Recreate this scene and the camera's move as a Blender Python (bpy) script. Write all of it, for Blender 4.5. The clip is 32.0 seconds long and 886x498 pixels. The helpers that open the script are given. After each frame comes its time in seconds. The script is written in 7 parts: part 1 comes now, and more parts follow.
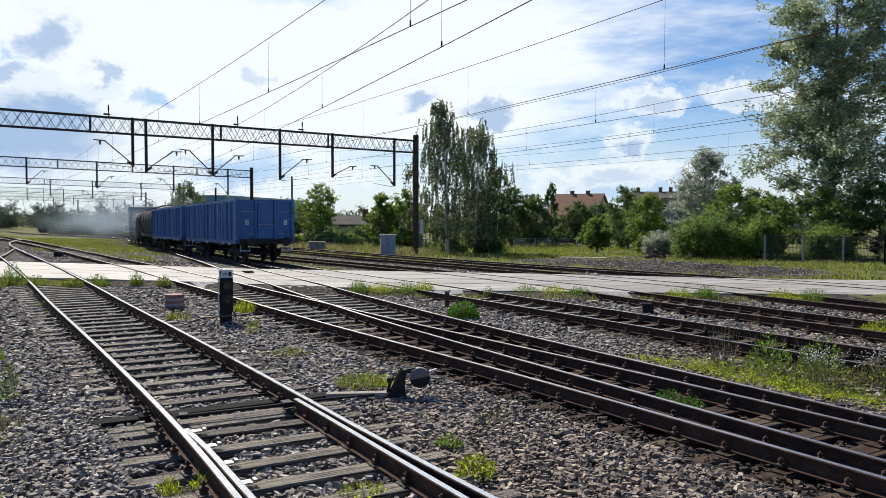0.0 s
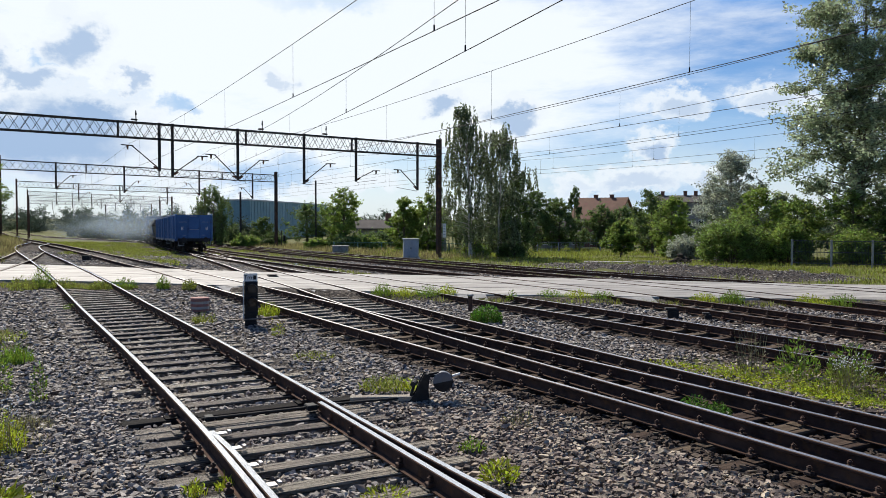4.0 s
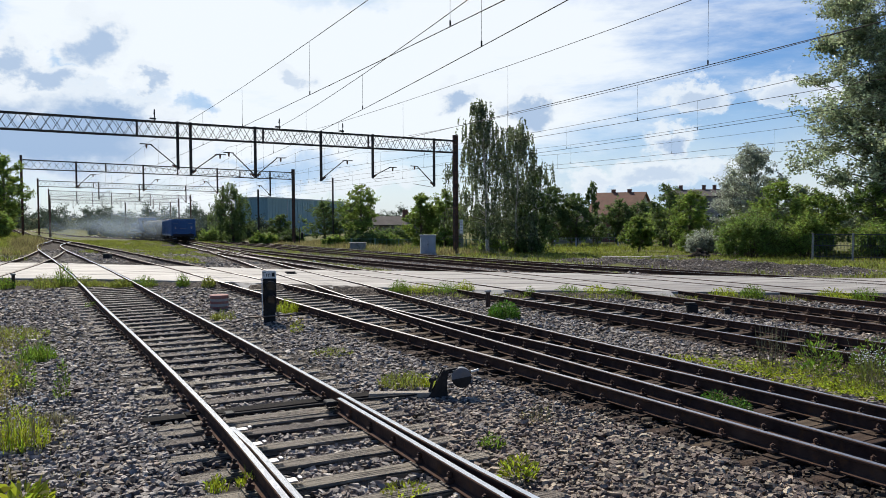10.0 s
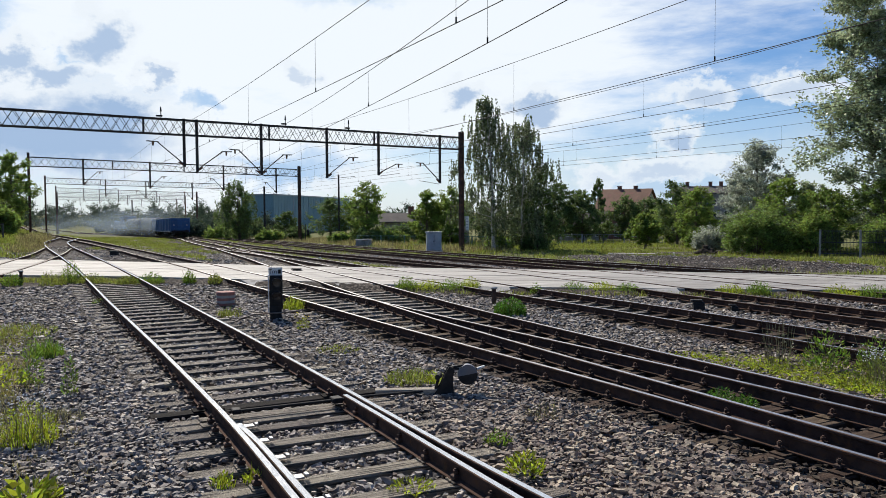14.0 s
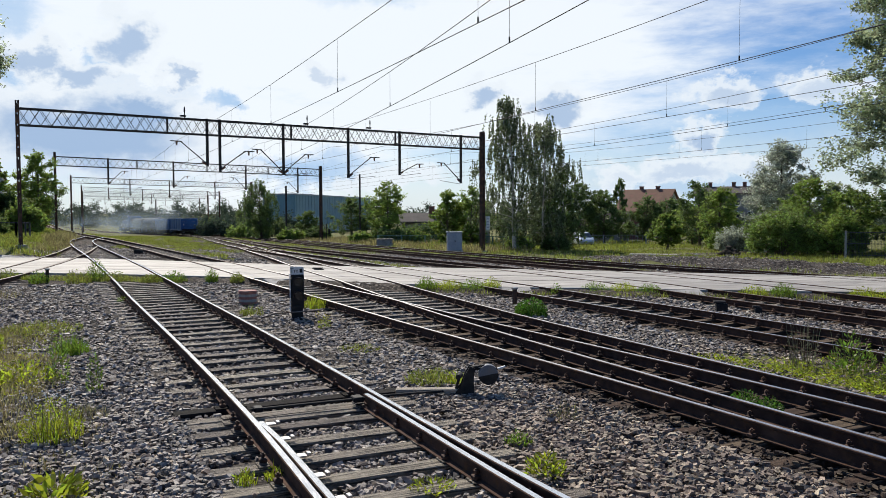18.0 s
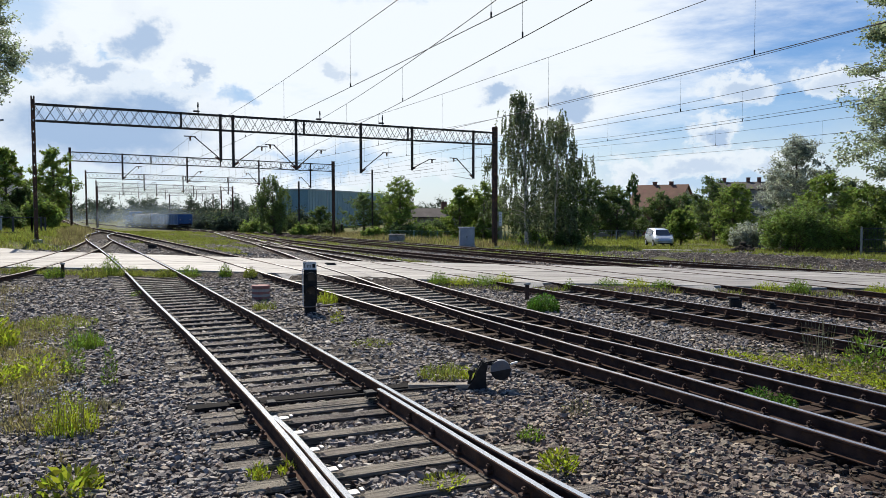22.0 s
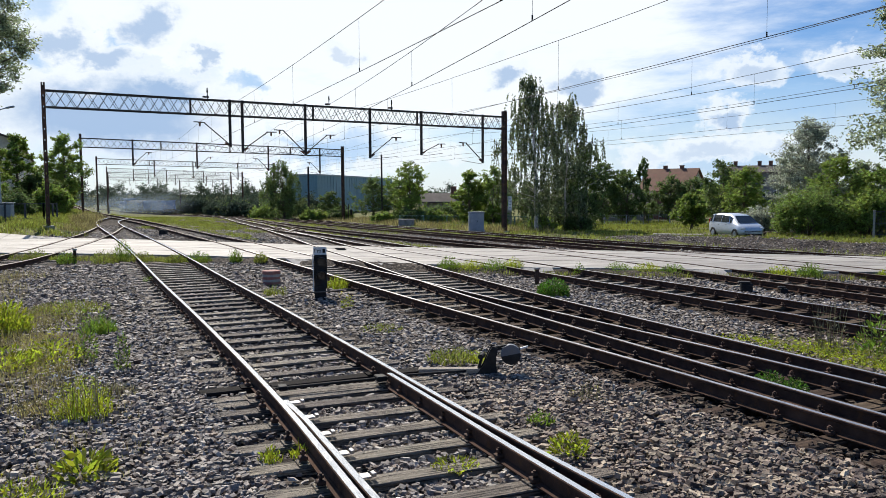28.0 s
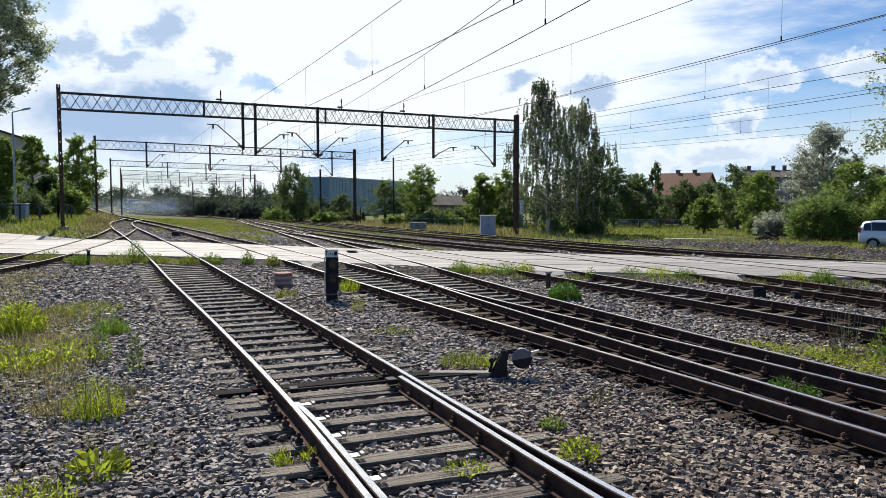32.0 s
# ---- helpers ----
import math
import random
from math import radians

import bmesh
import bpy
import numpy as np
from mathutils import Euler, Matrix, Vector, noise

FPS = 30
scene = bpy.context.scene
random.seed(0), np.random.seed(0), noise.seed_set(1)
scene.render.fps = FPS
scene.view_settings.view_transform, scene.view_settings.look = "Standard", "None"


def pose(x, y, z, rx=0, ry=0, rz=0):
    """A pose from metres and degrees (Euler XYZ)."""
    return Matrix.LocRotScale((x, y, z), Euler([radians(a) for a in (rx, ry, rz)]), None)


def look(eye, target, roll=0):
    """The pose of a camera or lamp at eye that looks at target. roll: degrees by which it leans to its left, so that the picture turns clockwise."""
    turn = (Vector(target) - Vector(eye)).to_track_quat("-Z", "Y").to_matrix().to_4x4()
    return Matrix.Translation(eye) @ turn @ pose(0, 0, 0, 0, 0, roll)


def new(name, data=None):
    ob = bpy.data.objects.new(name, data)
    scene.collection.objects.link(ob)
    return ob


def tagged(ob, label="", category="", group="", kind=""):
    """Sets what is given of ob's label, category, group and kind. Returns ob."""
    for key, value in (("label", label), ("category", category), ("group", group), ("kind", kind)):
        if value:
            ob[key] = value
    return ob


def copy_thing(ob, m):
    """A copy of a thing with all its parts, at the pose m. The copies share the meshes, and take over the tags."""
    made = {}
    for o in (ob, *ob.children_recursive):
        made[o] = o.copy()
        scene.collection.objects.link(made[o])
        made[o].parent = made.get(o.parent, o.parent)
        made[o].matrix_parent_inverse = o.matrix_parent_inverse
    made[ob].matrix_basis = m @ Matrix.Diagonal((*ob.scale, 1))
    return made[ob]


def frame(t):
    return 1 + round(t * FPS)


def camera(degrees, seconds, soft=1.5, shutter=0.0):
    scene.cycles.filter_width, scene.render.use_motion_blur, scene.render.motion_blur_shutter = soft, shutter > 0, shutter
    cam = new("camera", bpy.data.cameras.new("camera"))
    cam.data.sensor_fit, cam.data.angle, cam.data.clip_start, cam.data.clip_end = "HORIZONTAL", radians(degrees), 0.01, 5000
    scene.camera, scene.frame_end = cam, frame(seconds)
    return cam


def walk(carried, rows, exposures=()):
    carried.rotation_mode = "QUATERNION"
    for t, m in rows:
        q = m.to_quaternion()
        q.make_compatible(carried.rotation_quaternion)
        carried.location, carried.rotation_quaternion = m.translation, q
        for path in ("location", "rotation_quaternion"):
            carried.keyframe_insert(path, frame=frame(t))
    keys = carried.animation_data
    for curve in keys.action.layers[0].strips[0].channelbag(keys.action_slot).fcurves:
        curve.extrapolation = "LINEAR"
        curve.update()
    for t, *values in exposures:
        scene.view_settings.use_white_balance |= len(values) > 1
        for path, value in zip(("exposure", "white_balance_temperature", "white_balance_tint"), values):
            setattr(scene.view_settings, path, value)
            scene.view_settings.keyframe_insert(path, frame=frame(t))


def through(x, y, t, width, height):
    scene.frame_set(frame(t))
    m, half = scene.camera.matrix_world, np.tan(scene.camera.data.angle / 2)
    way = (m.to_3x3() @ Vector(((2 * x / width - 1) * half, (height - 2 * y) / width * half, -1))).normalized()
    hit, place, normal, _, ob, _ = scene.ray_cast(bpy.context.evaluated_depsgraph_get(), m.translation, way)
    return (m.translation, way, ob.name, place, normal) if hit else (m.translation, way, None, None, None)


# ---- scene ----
# camera: a phone held by hand, slowly panned to the left
cam = camera(59.27, 32.0, 0.75, 0.0)


def aim(x, y, z, heading, tilt, lean):
    h, p = radians(heading), radians(tilt)
    d = Vector((math.sin(h) * math.cos(p), math.cos(h) * math.cos(p), math.sin(p)))
    return look((x, y, z), Vector((x, y, z)) + d, -lean)


PATH = [
    (0, aim(0.035, -0.016, 2.25, 28.71, -2.49, -0.17)),
    (0.5, aim(0.034, -0.016, 2.25, 28.61, -2.47, -0.28)),
    (1, aim(0.034, -0.016, 2.25, 28.52, -2.44, -0.30)),
    (1.5, aim(0.033, -0.015, 2.25, 28.37, -2.40, -0.24)),
    (2, aim(0.032, -0.015, 2.25, 28.13, -2.33, -0.20)),
    (2.5, aim(0.031, -0.014, 2.25, 27.82, -2.26, -0.17)),
    (3, aim(0.029, -0.013, 2.25, 27.53, -2.24, -0.12)),
    (3.5, aim(0.028, -0.013, 2.25, 27.28, -2.24, -0.14)),
    (5.5, aim(0.024, -0.011, 2.25, 26.38, -2.07, -0.17)),
    (6, aim(0.023, -0.01, 2.25, 26.28, -2.08, -0.15)),
    (6.5, aim(0.023, -0.01, 2.25, 26.20, -2.08, -0.16)),
    (7, aim(0.023, -0.01, 2.25, 26.10, -2.12, -0.13)),
    (7.5, aim(0.022, -0.01, 2.25, 25.96, -2.18, -0.11)),
    (8, aim(0.022, -0.01, 2.25, 25.91, -2.22, -0.01)),
    (8.5, aim(0.021, -0.009, 2.25, 25.85, -2.32, 0.14)),
    (9, aim(0.021, -0.009, 2.25, 25.84, -2.39, 0.15)),
    (9.5, aim(0.021, -0.009, 2.25, 25.82, -2.50, 0.22)),
    (10, aim(0.021, -0.009, 2.25, 25.77, -2.49, 0.26)),
    (10.5, aim(0.021, -0.009, 2.25, 25.71, -2.52, 0.36)),
    (11, aim(0.021, -0.009, 2.25, 25.73, -2.56, 0.33)),
    (11.5, aim(0.021, -0.009, 2.25, 25.72, -2.60, 0.33)),
    (12, aim(0.021, -0.009, 2.25, 25.70, -2.60, 0.26)),
    (12.5, aim(0.02, -0.009, 2.25, 25.60, -2.61, 0.23)),
    (13, aim(0.02, -0.009, 2.25, 25.50, -2.67, 0.27)),
    (13.5, aim(0.02, -0.008, 2.25, 25.45, -2.72, 0.24)),
    (14, aim(0.019, -0.008, 2.25, 25.34, -2.72, 0.30)),
    (14.5, aim(0.018, -0.008, 2.25, 25.16, -2.73, 0.34)),
    (16.5, aim(0.015, -0.006, 2.25, 24.41, -2.71, 0.38)),
    (17, aim(0.014, -0.006, 2.25, 24.25, -2.72, 0.24)),
    (17.5, aim(0.013, -0.005, 2.25, 24.06, -2.73, 0.21)),
    (18, aim(0.012, -0.005, 2.25, 23.83, -2.72, 0.14)),
    (18.5, aim(0.011, -0.005, 2.25, 23.64, -2.70, 0.06)),
    (19, aim(0.01, -0.004, 2.25, 23.51, -2.75, -0.05)),
    (19.5, aim(0.01, -0.004, 2.25, 23.37, -2.80, -0.04)),
    (20, aim(0.009, -0.004, 2.25, 23.22, -2.83, -0.04)),
    (20.5, aim(0.008, -0.003, 2.25, 23.09, -2.86, -0.01)),
    (21, aim(0.008, -0.003, 2.25, 23.04, -2.91, 0.01)),
    (21.5, aim(0.008, -0.003, 2.25, 22.96, -3.01, 0.07)),
    (22, aim(0.007, -0.003, 2.25, 22.93, -3.06, 0.08)),
    (22.5, aim(0.007, -0.003, 2.25, 22.86, -3.10, 0.07)),
    (23, aim(0.007, -0.003, 2.25, 22.79, -3.15, 0.11)),
    (23.5, aim(0.007, -0.003, 2.25, 22.73, -3.24, 0.22)),
    (24, aim(0.006, -0.003, 2.25, 22.71, -3.38, 0.23)),
    (24.5, aim(0.006, -0.002, 2.25, 22.65, -3.44, 0.31)),
    (25, aim(0.006, -0.003, 2.25, 22.68, -3.54, 0.39)),
    (25.5, aim(0.006, -0.002, 2.25, 22.63, -3.65, 0.51)),
    (27.5, aim(0.005, -0.002, 2.25, 22.35, -4.08, 0.33)),
    (28, aim(0.004, -0.002, 2.25, 22.22, -4.17, 0.29)),
    (28.5, aim(0.003, -0.001, 2.25, 22.09, -4.20, 0.20)),
    (29, aim(0.003, -0.001, 2.25, 21.97, -4.23, 0.12)),
    (29.5, aim(0.002, -0.001, 2.25, 21.79, -4.24, 0.10)),
    (30, aim(0.001, -0.001, 2.25, 21.68, -4.27, 0.03)),
    (30.5, aim(0.001, -0, 2.25, 21.52, -4.23, 0.06)),
    (31, aim(0, -0, 2.25, 21.46, -4.13, 0.04)),
    (31.5, aim(0, -0, 2.25, 21.40, -4.01, 0.00)),
    (32, aim(0, 0, 2.25, 21.39, -3.93, 0.00)),
]
# the phone meters a little darker in the middle of the pan
walk(cam, PATH, [(0, 0.26), (4, 0.22), (9, 0.18), (13, 0.17), (19, 0.17), (24, 0.23), (32, 0.30)])

# ---- light ----
SUN_AZ, SUN_EL = 2.0, 43.0
world = bpy.data.worlds.new("world")
scene.world = world
world.use_nodes = True
wn, wl = world.node_tree.nodes, world.node_tree.links
wn.clear()


def wnode(kind, **kw):
    n = wn.new(kind)
    for k, v in kw.items():
        n.inputs[k.replace("_", " ")].default_value = v
    return n


def sky_world():
    sky = wn.new("ShaderNodeTexSky")
    sky.sky_type, sky.sun_disc = "NISHITA", False
    sky.sun_elevation, sky.sun_rotation = radians(SUN_EL), radians(SUN_AZ)
    sky.air_density, sky.dust_density, sky.ozone_density = 1.0, 0.6, 1.6
    tc = wn.new("ShaderNodeTexCoord")
    sep = wn.new("ShaderNodeSeparateXYZ")
    wl.new(tc.outputs["Generated"], sep.inputs[0])

    def mth(op, a, b=None, c=None, clamp=False):
        n = wn.new("ShaderNodeMath")
        n.operation, n.use_clamp = op, clamp
        for i, v in enumerate((a, b, c)):
            if v is None:
                continue
            if isinstance(v, (int, float)):
                n.inputs[i].default_value = v
            else:
                wl.new(v, n.inputs[i])
        return n.outputs[0]

    def ramp(v, lo, hi):
        n = wn.new("ShaderNodeMapRange")
        n.interpolation_type = "SMOOTHSTEP"
        wl.new(v, n.inputs[0])
        n.inputs[1].default_value, n.inputs[2].default_value = lo, hi
        return n.outputs[0]

    def mix(f, a, b):
        n = wn.new("ShaderNodeMix")
        n.data_type = "RGBA"
        for sock, v in ((n.inputs[0], f), (n.inputs[6], a), (n.inputs[7], b)):
            if isinstance(v, (int, float)):
                sock.default_value = v
            elif isinstance(v, tuple):
                sock.default_value = (*v, 1)
            else:
                wl.new(v, sock)
        return n.outputs[2]

    def cloud(scale, zscale, detail, rough, shift):
        m = wn.new("ShaderNodeMapping")
        m.inputs["Scale"].default_value = (scale, scale, scale * zscale)
        m.inputs["Location"].default_value = shift
        wl.new(tc.outputs["Generated"], m.inputs[0])
        n = wn.new("ShaderNodeTexNoise")
        n.inputs["Scale"].default_value = 1.0
        n.inputs["Detail"].default_value = detail
        n.inputs["Roughness"].default_value = rough
        wl.new(m.outputs[0], n.inputs["Vector"])
        return mth("SUBTRACT", n.outputs["Fac"], 0.5)

    x, y, z = sep.outputs
    deg = 180 / math.pi
    rag_a, rag_b = cloud(13, 1.5, 10, 0.60, (3.1, 0.4, 1.0)), cloud(13, 1.5, 10, 0.60, (7.3, 5.1, 2.0))
    lump_a, lump_b = cloud(34, 1.3, 6, 0.62, (1.7, 2.2, 5.0)), cloud(34, 1.3, 6, 0.62, (4.4, 8.1, 3.0))
    az = mth("MULTIPLY", mth("ARCTAN2", x, y), deg)
    el = mth("MULTIPLY", mth("ARCSINE", z), deg)
    raz = mth("ADD", mth("ADD", az, mth("MULTIPLY", rag_a, 6.0)), mth("MULTIPLY", lump_a, 3.2))
    rel = mth("ADD", mth("ADD", el, mth("MULTIPLY", rag_b, 4.2)), mth("MULTIPLY", lump_b, 2.4))

    def blob(a, e, ra, re, soft=0.4, rough=True):
        """A cloud's mask round a direction (degrees across and up), ragged at its edge."""
        p = mth("MULTIPLY", mth("SUBTRACT", raz if rough else az, a), 1 / ra)
        q = mth("MULTIPLY", mth("SUBTRACT", rel if rough else el, e), 1 / re)
        d = mth("SQRT", mth("ADD", mth("MULTIPLY", p, p), mth("MULTIPLY", q, q)))
        return ramp(d, 1.0, 1.0 - soft)

    def most(masks):
        out = masks[0]
        for m in masks[1:]:
            out = mth("MAXIMUM", out, m)
        return out

    # a bright thin veil round the sun, wisps at its edge, blue beyond it
    wisp = cloud(3.2, 4.2, 8, 0.62, (1.0, 2.0, 0.3))
    p = mth("MULTIPLY", mth("SUBTRACT", az, 12.0), 1 / 36)
    q = mth("MULTIPLY", mth("SUBTRACT", el, 16.0), 1 / 17)
    d = mth("ADD", mth("SQRT", mth("ADD", mth("MULTIPLY", p, p), mth("MULTIPLY", q, q))), mth("MULTIPLY", wisp, 2.0))
    veil = mth("MAXIMUM", ramp(d, 1.30, 0.62), mth("MULTIPLY", ramp(el, 9.0, 1.0), 0.62))
    tint = wn.new("ShaderNodeMix")
    tint.data_type, tint.blend_type = "RGBA", "MULTIPLY"
    tint.inputs[0].default_value = 1.0
    wl.new(sky.outputs[0], tint.inputs[6])
    tint.inputs[7].default_value = (0.72, 1.02, 1.42, 1)
    c = mix(mth("MULTIPLY", veil, 0.96), tint.outputs[2], (12.9, 13.7, 14.5))
    # the open sky high on the right, with streaks of veil across it
    streak = cloud(2.4, 9.0, 9, 0.66, (0.4, 6.0, 1.2))
    deep = mth("MULTIPLY", most([blob(50.0, 16.5, 13.0, 5.0, 0.9), mth("MULTIPLY", blob(37.0, 16.5, 8.0, 2.6, 0.9), 0.55), mth("MULTIPLY", blob(53.0, 8.5, 7.0, 7.0, 0.9), 0.16)]), ramp(streak, 0.13, -0.10))
    c = mix(mth("MULTIPLY", deep, 0.92), c, (1.9, 5.0, 11.2))
    # pale blue openings low on the left and between the heaps
    open_blue = most([blob(2.6, 7.8, 4.6, 1.3, 0.6), blob(-5.4, 9.4, 2.4, 1.8, 0.6), blob(-1.0, 3.4, 10.0, 1.9, 0.8), blob(0.0, 10.2, 1.4, 0.9, 0.6), blob(8.4, 7.4, 2.0, 1.0, 0.7), blob(-9.0, 8.0, 4.0, 3.0, 0.8), blob(13.0, 3.2, 8.0, 1.8, 0.8),
                      mth("MULTIPLY", blob(41.0, 1.8, 10.0, 2.2, 0.7), 0.7), mth("MULTIPLY", blob(-6.0, 12.6, 4.2, 1.7, 0.7), 0.8), mth("MULTIPLY", blob(19.0, 15.6, 6.0, 1.4, 0.8), 0.5), mth("MULTIPLY", blob(38.0, 5.4, 6.0, 1.8, 0.9), 0.36), mth("MULTIPLY", blob(47.0, 5.8, 4.0, 1.4, 0.8), 0.6)])
    c = mix(mth("MULTIPLY", open_blue, 0.82), c, (5.0, 8.0, 12.0))
    # heaps of cloud before the sun: bright rims round shaded hearts
    heaps = [(2.0, 11.4, 2.0, 1.7, 0.8), (-3.1, 9.9, 1.7, 1.3, 0.75), (-1.0, 9.1, 1.9, 1.0, 0.75), (5.5, 9.2, 1.1, 0.8, 0.7), (-0.6, 5.3, 9.0, 3.0, 0.92), (2.6, 7.0, 3.6, 1.5, 0.95), (26.9, 8.5, 1.8, 1.1, 0.8), (32.2, 7.5, 2.4, 1.1, 0.8),
             (43.8, 7.9, 2.4, 0.8, 0.55), (41.9, 5.2, 1.7, 0.9, 0.8), (40.9, 2.8, 3.2, 0.9, 0.45), (50.2, 8.3, 2.4, 0.9, 0.4), (36.4, 2.7, 1.7, 0.8, 0.2), (15.2, 9.9, 1.2, 0.7, 0.4), (46.0, 3.0, 2.2, 0.7, 0.4), (56.5, 6.4, 2.6, 1.2, 0.5),
             (-11.5, 6.0, 5.0, 2.4, 0.8)]
    rim = most([blob(a, e + 0.12, ra * 1.22 + 0.3, re * 1.25 + 0.25, 0.35) for a, e, ra, re, k in heaps] + [blob(9.0, 3.2, 4.0, 1.0), blob(20.0, 2.6, 5.0, 1.0), blob(1.2, 2.9, 4.0, 0.8)])
    c = mix(mth("MULTIPLY", rim, 0.85), c, (11.9, 12.8, 13.7))
    heart = most([mth("MULTIPLY", blob(a, e - 0.1, ra, re, 0.6), k) for a, e, ra, re, k in heaps])
    c = mix(heart, c, (4.8, 6.9, 10.2))
    bg = wn.new("ShaderNodeBackground")
    wl.new(c, bg.inputs[0])
    bg.inputs[1].default_value = 0.063
    out = wn.new("ShaderNodeOutputWorld")
    wl.new(bg.outputs[0], out.inputs[0])


sky_world()
sun_data = bpy.data.lights.new("sun", "SUN")
sun_data.energy, sun_data.angle, sun_data.color = 5.0, radians(0.6), (1.0, 0.92, 0.80)
sun = new("sun", sun_data)
sun.matrix_world = look((math.sin(radians(SUN_AZ)) * 200, math.cos(radians(SUN_AZ)) * 200, 200 * math.tan(radians(SUN_EL))), (0, 0, 0))


# ---- materials ----
def material(name, dark, light, rough=0.8, metal=0.0, scale=6.0, grain=60.0, bump=0.3, spots=None, spot_size=2.0, spot_cut=(0.55, 0.7),
             stretch=(1, 1, 1), rand=0.0, island=0.0, through=0.0, bump_dist=0.01, spec=0.5, coat=0.0):
    """Two tones at two scales, with spots of wear, a fine relief and a difference from piece to piece."""
    m = bpy.data.materials.new(name)
    m.use_nodes = True
    n, l = m.node_tree.nodes, m.node_tree.links
    b = n["Principled BSDF"]
    tc = n.new("ShaderNodeTexCoord")
    mp = n.new("ShaderNodeMapping")
    mp.inputs["Scale"].default_value = stretch
    l.new(tc.outputs["Object"], mp.inputs[0])

    def noise_tex(s, d=4.0, r=0.55):
        t = n.new("ShaderNodeTexNoise")
        t.inputs["Scale"].default_value, t.inputs["Detail"].default_value, t.inputs["Roughness"].default_value = s, d, r
        l.new(mp.outputs[0], t.inputs["Vector"])
        return t.outputs["Fac"]

    def mixc(f, a, c):
        x = n.new("ShaderNodeMix")
        x.data_type = "RGBA"
        for sock, v in ((x.inputs[0], f), (x.inputs[6], a), (x.inputs[7], c)):
            if isinstance(v, (int, float)):
                sock.default_value = v
            elif isinstance(v, tuple):
                sock.default_value = (*v, 1)
            else:
                l.new(v, sock)
        return x.outputs[2]

    def rng(v, lo, hi, a=0.0, c=1.0):
        r = n.new("ShaderNodeMapRange")
        l.new(v, r.inputs[0])
        for i, q in enumerate((lo, hi, a, c)):
            r.inputs[i + 1].default_value = q
        return r.outputs[0]

    col = mixc(rng(noise_tex(scale), 0.3, 0.7), dark, light)
    fine = noise_tex(grain, 5.0, 0.65)
    g = n.new("ShaderNodeMix")
    g.data_type, g.blend_type = "RGBA", "MULTIPLY"
    g.inputs[0].default_value = 1.0
    l.new(col, g.inputs[6])
    tone = n.new("ShaderNodeCombineColor")
    fv = rng(fine, 0.25, 0.75, 0.78, 1.2)
    for i in range(3):
        l.new(fv, tone.inputs[i])
    l.new(tone.outputs[0], g.inputs[7])
    col = g.outputs[2]
    if spots:
        col = mixc(rng(noise_tex(spot_size, 6.0, 0.6), *spot_cut), col, spots)
    if rand or island:
        if rand:
            src = n.new("ShaderNodeObjectInfo").outputs["Random"]
        else:
            src = n.new("ShaderNodeNewGeometry").outputs["Random Per Island"]
        hs = n.new("ShaderNodeHueSaturation")
        amt = rand or island
        l.new(rng(src, 0, 1, 1 - amt, 1 + amt), hs.inputs["Value"])
        l.new(rng(src, 0, 1, 0.5 - amt * 0.04, 0.5 + amt * 0.04), hs.inputs["Hue"])
        l.new(col, hs.inputs["Color"])
        col = hs.outputs[0]
    l.new(col, b.inputs["Base Color"])
    b.inputs["Metallic"].default_value = metal
    b.inputs["Specular IOR Level"].default_value = spec
    b.inputs["Coat Weight"].default_value = coat
    l.new(rng(fine, 0.2, 0.8, max(rough - 0.12, 0.03), min(rough + 0.12, 1)), b.inputs["Roughness"])
    if bump:
        bp = n.new("ShaderNodeBump")
        bp.inputs["Strength"].default_value, bp.inputs["Distance"].default_value = bump, bump_dist
        l.new(fine, bp.inputs["Height"])
        l.new(bp.outputs[0], b.inputs["Normal"])
    if through:
        t = n.new("ShaderNodeBsdfTranslucent")
        l.new(col, t.inputs["Color"])
        ms = n.new("ShaderNodeMixShader")
        ms.inputs[0].default_value = through
        l.new(b.outputs[0], ms.inputs[1])
        l.new(t.outputs[0], ms.inputs[2])
        l.new(ms.outputs[0], n["Material Output"].inputs[0])
    return m


M = {}
M["rail_side"] = material("rail_side", (0.046, 0.027, 0.021), (0.105, 0.061, 0.044), 0.9, 0.0, 5, 80, 0.4, (0.12, 0.06, 0.03), 9, spec=0.12)
M["rail_mid"] = material("rail_mid", (0.40, 0.385, 0.375), (0.56, 0.545, 0.54), 0.38, 0.9, 3, 90, 0.08, stretch=(1, 0.1, 1))
M["rail_top"] = material("rail_top", (0.58, 0.58, 0.59), (0.74, 0.74, 0.75), 0.20, 1.0, 3, 90, 0.04, stretch=(1, 0.1, 1))
M["rail_dull"] = material("rail_dull", (0.12, 0.10, 0.085), (0.22, 0.195, 0.18), 0.62, 0.6, 3, 90, 0.1, (0.08, 0.05, 0.04), 6)
M["timber"] = material("timber", (0.15, 0.123, 0.097), (0.44, 0.375, 0.305), 0.76, 0, 3, 34, 1.0, (0.032, 0.024, 0.018), 5, (0.47, 0.60), (0.3, 7, 7), rand=0.42, bump_dist=0.03, spec=0.45)
M["timber_pale"] = material("timber_pale", (0.28, 0.24, 0.19), (0.44, 0.39, 0.32), 0.9, 0, 3, 40, 0.8, (0.14, 0.11, 0.085), 4, (0.55, 0.75), (0.35, 6, 6))
M["soil"] = material("soil", (0.020, 0.015, 0.011), (0.055, 0.042, 0.031), 0.95, 0, 3, 20, 0.8, spec=0.2)
M["timber_dark"] = material("timber_dark", (0.010, 0.009, 0.009), (0.024, 0.021, 0.019), 0.95, 0, 3, 40, 0.5, stretch=(0.35, 5, 5), spec=0.1)
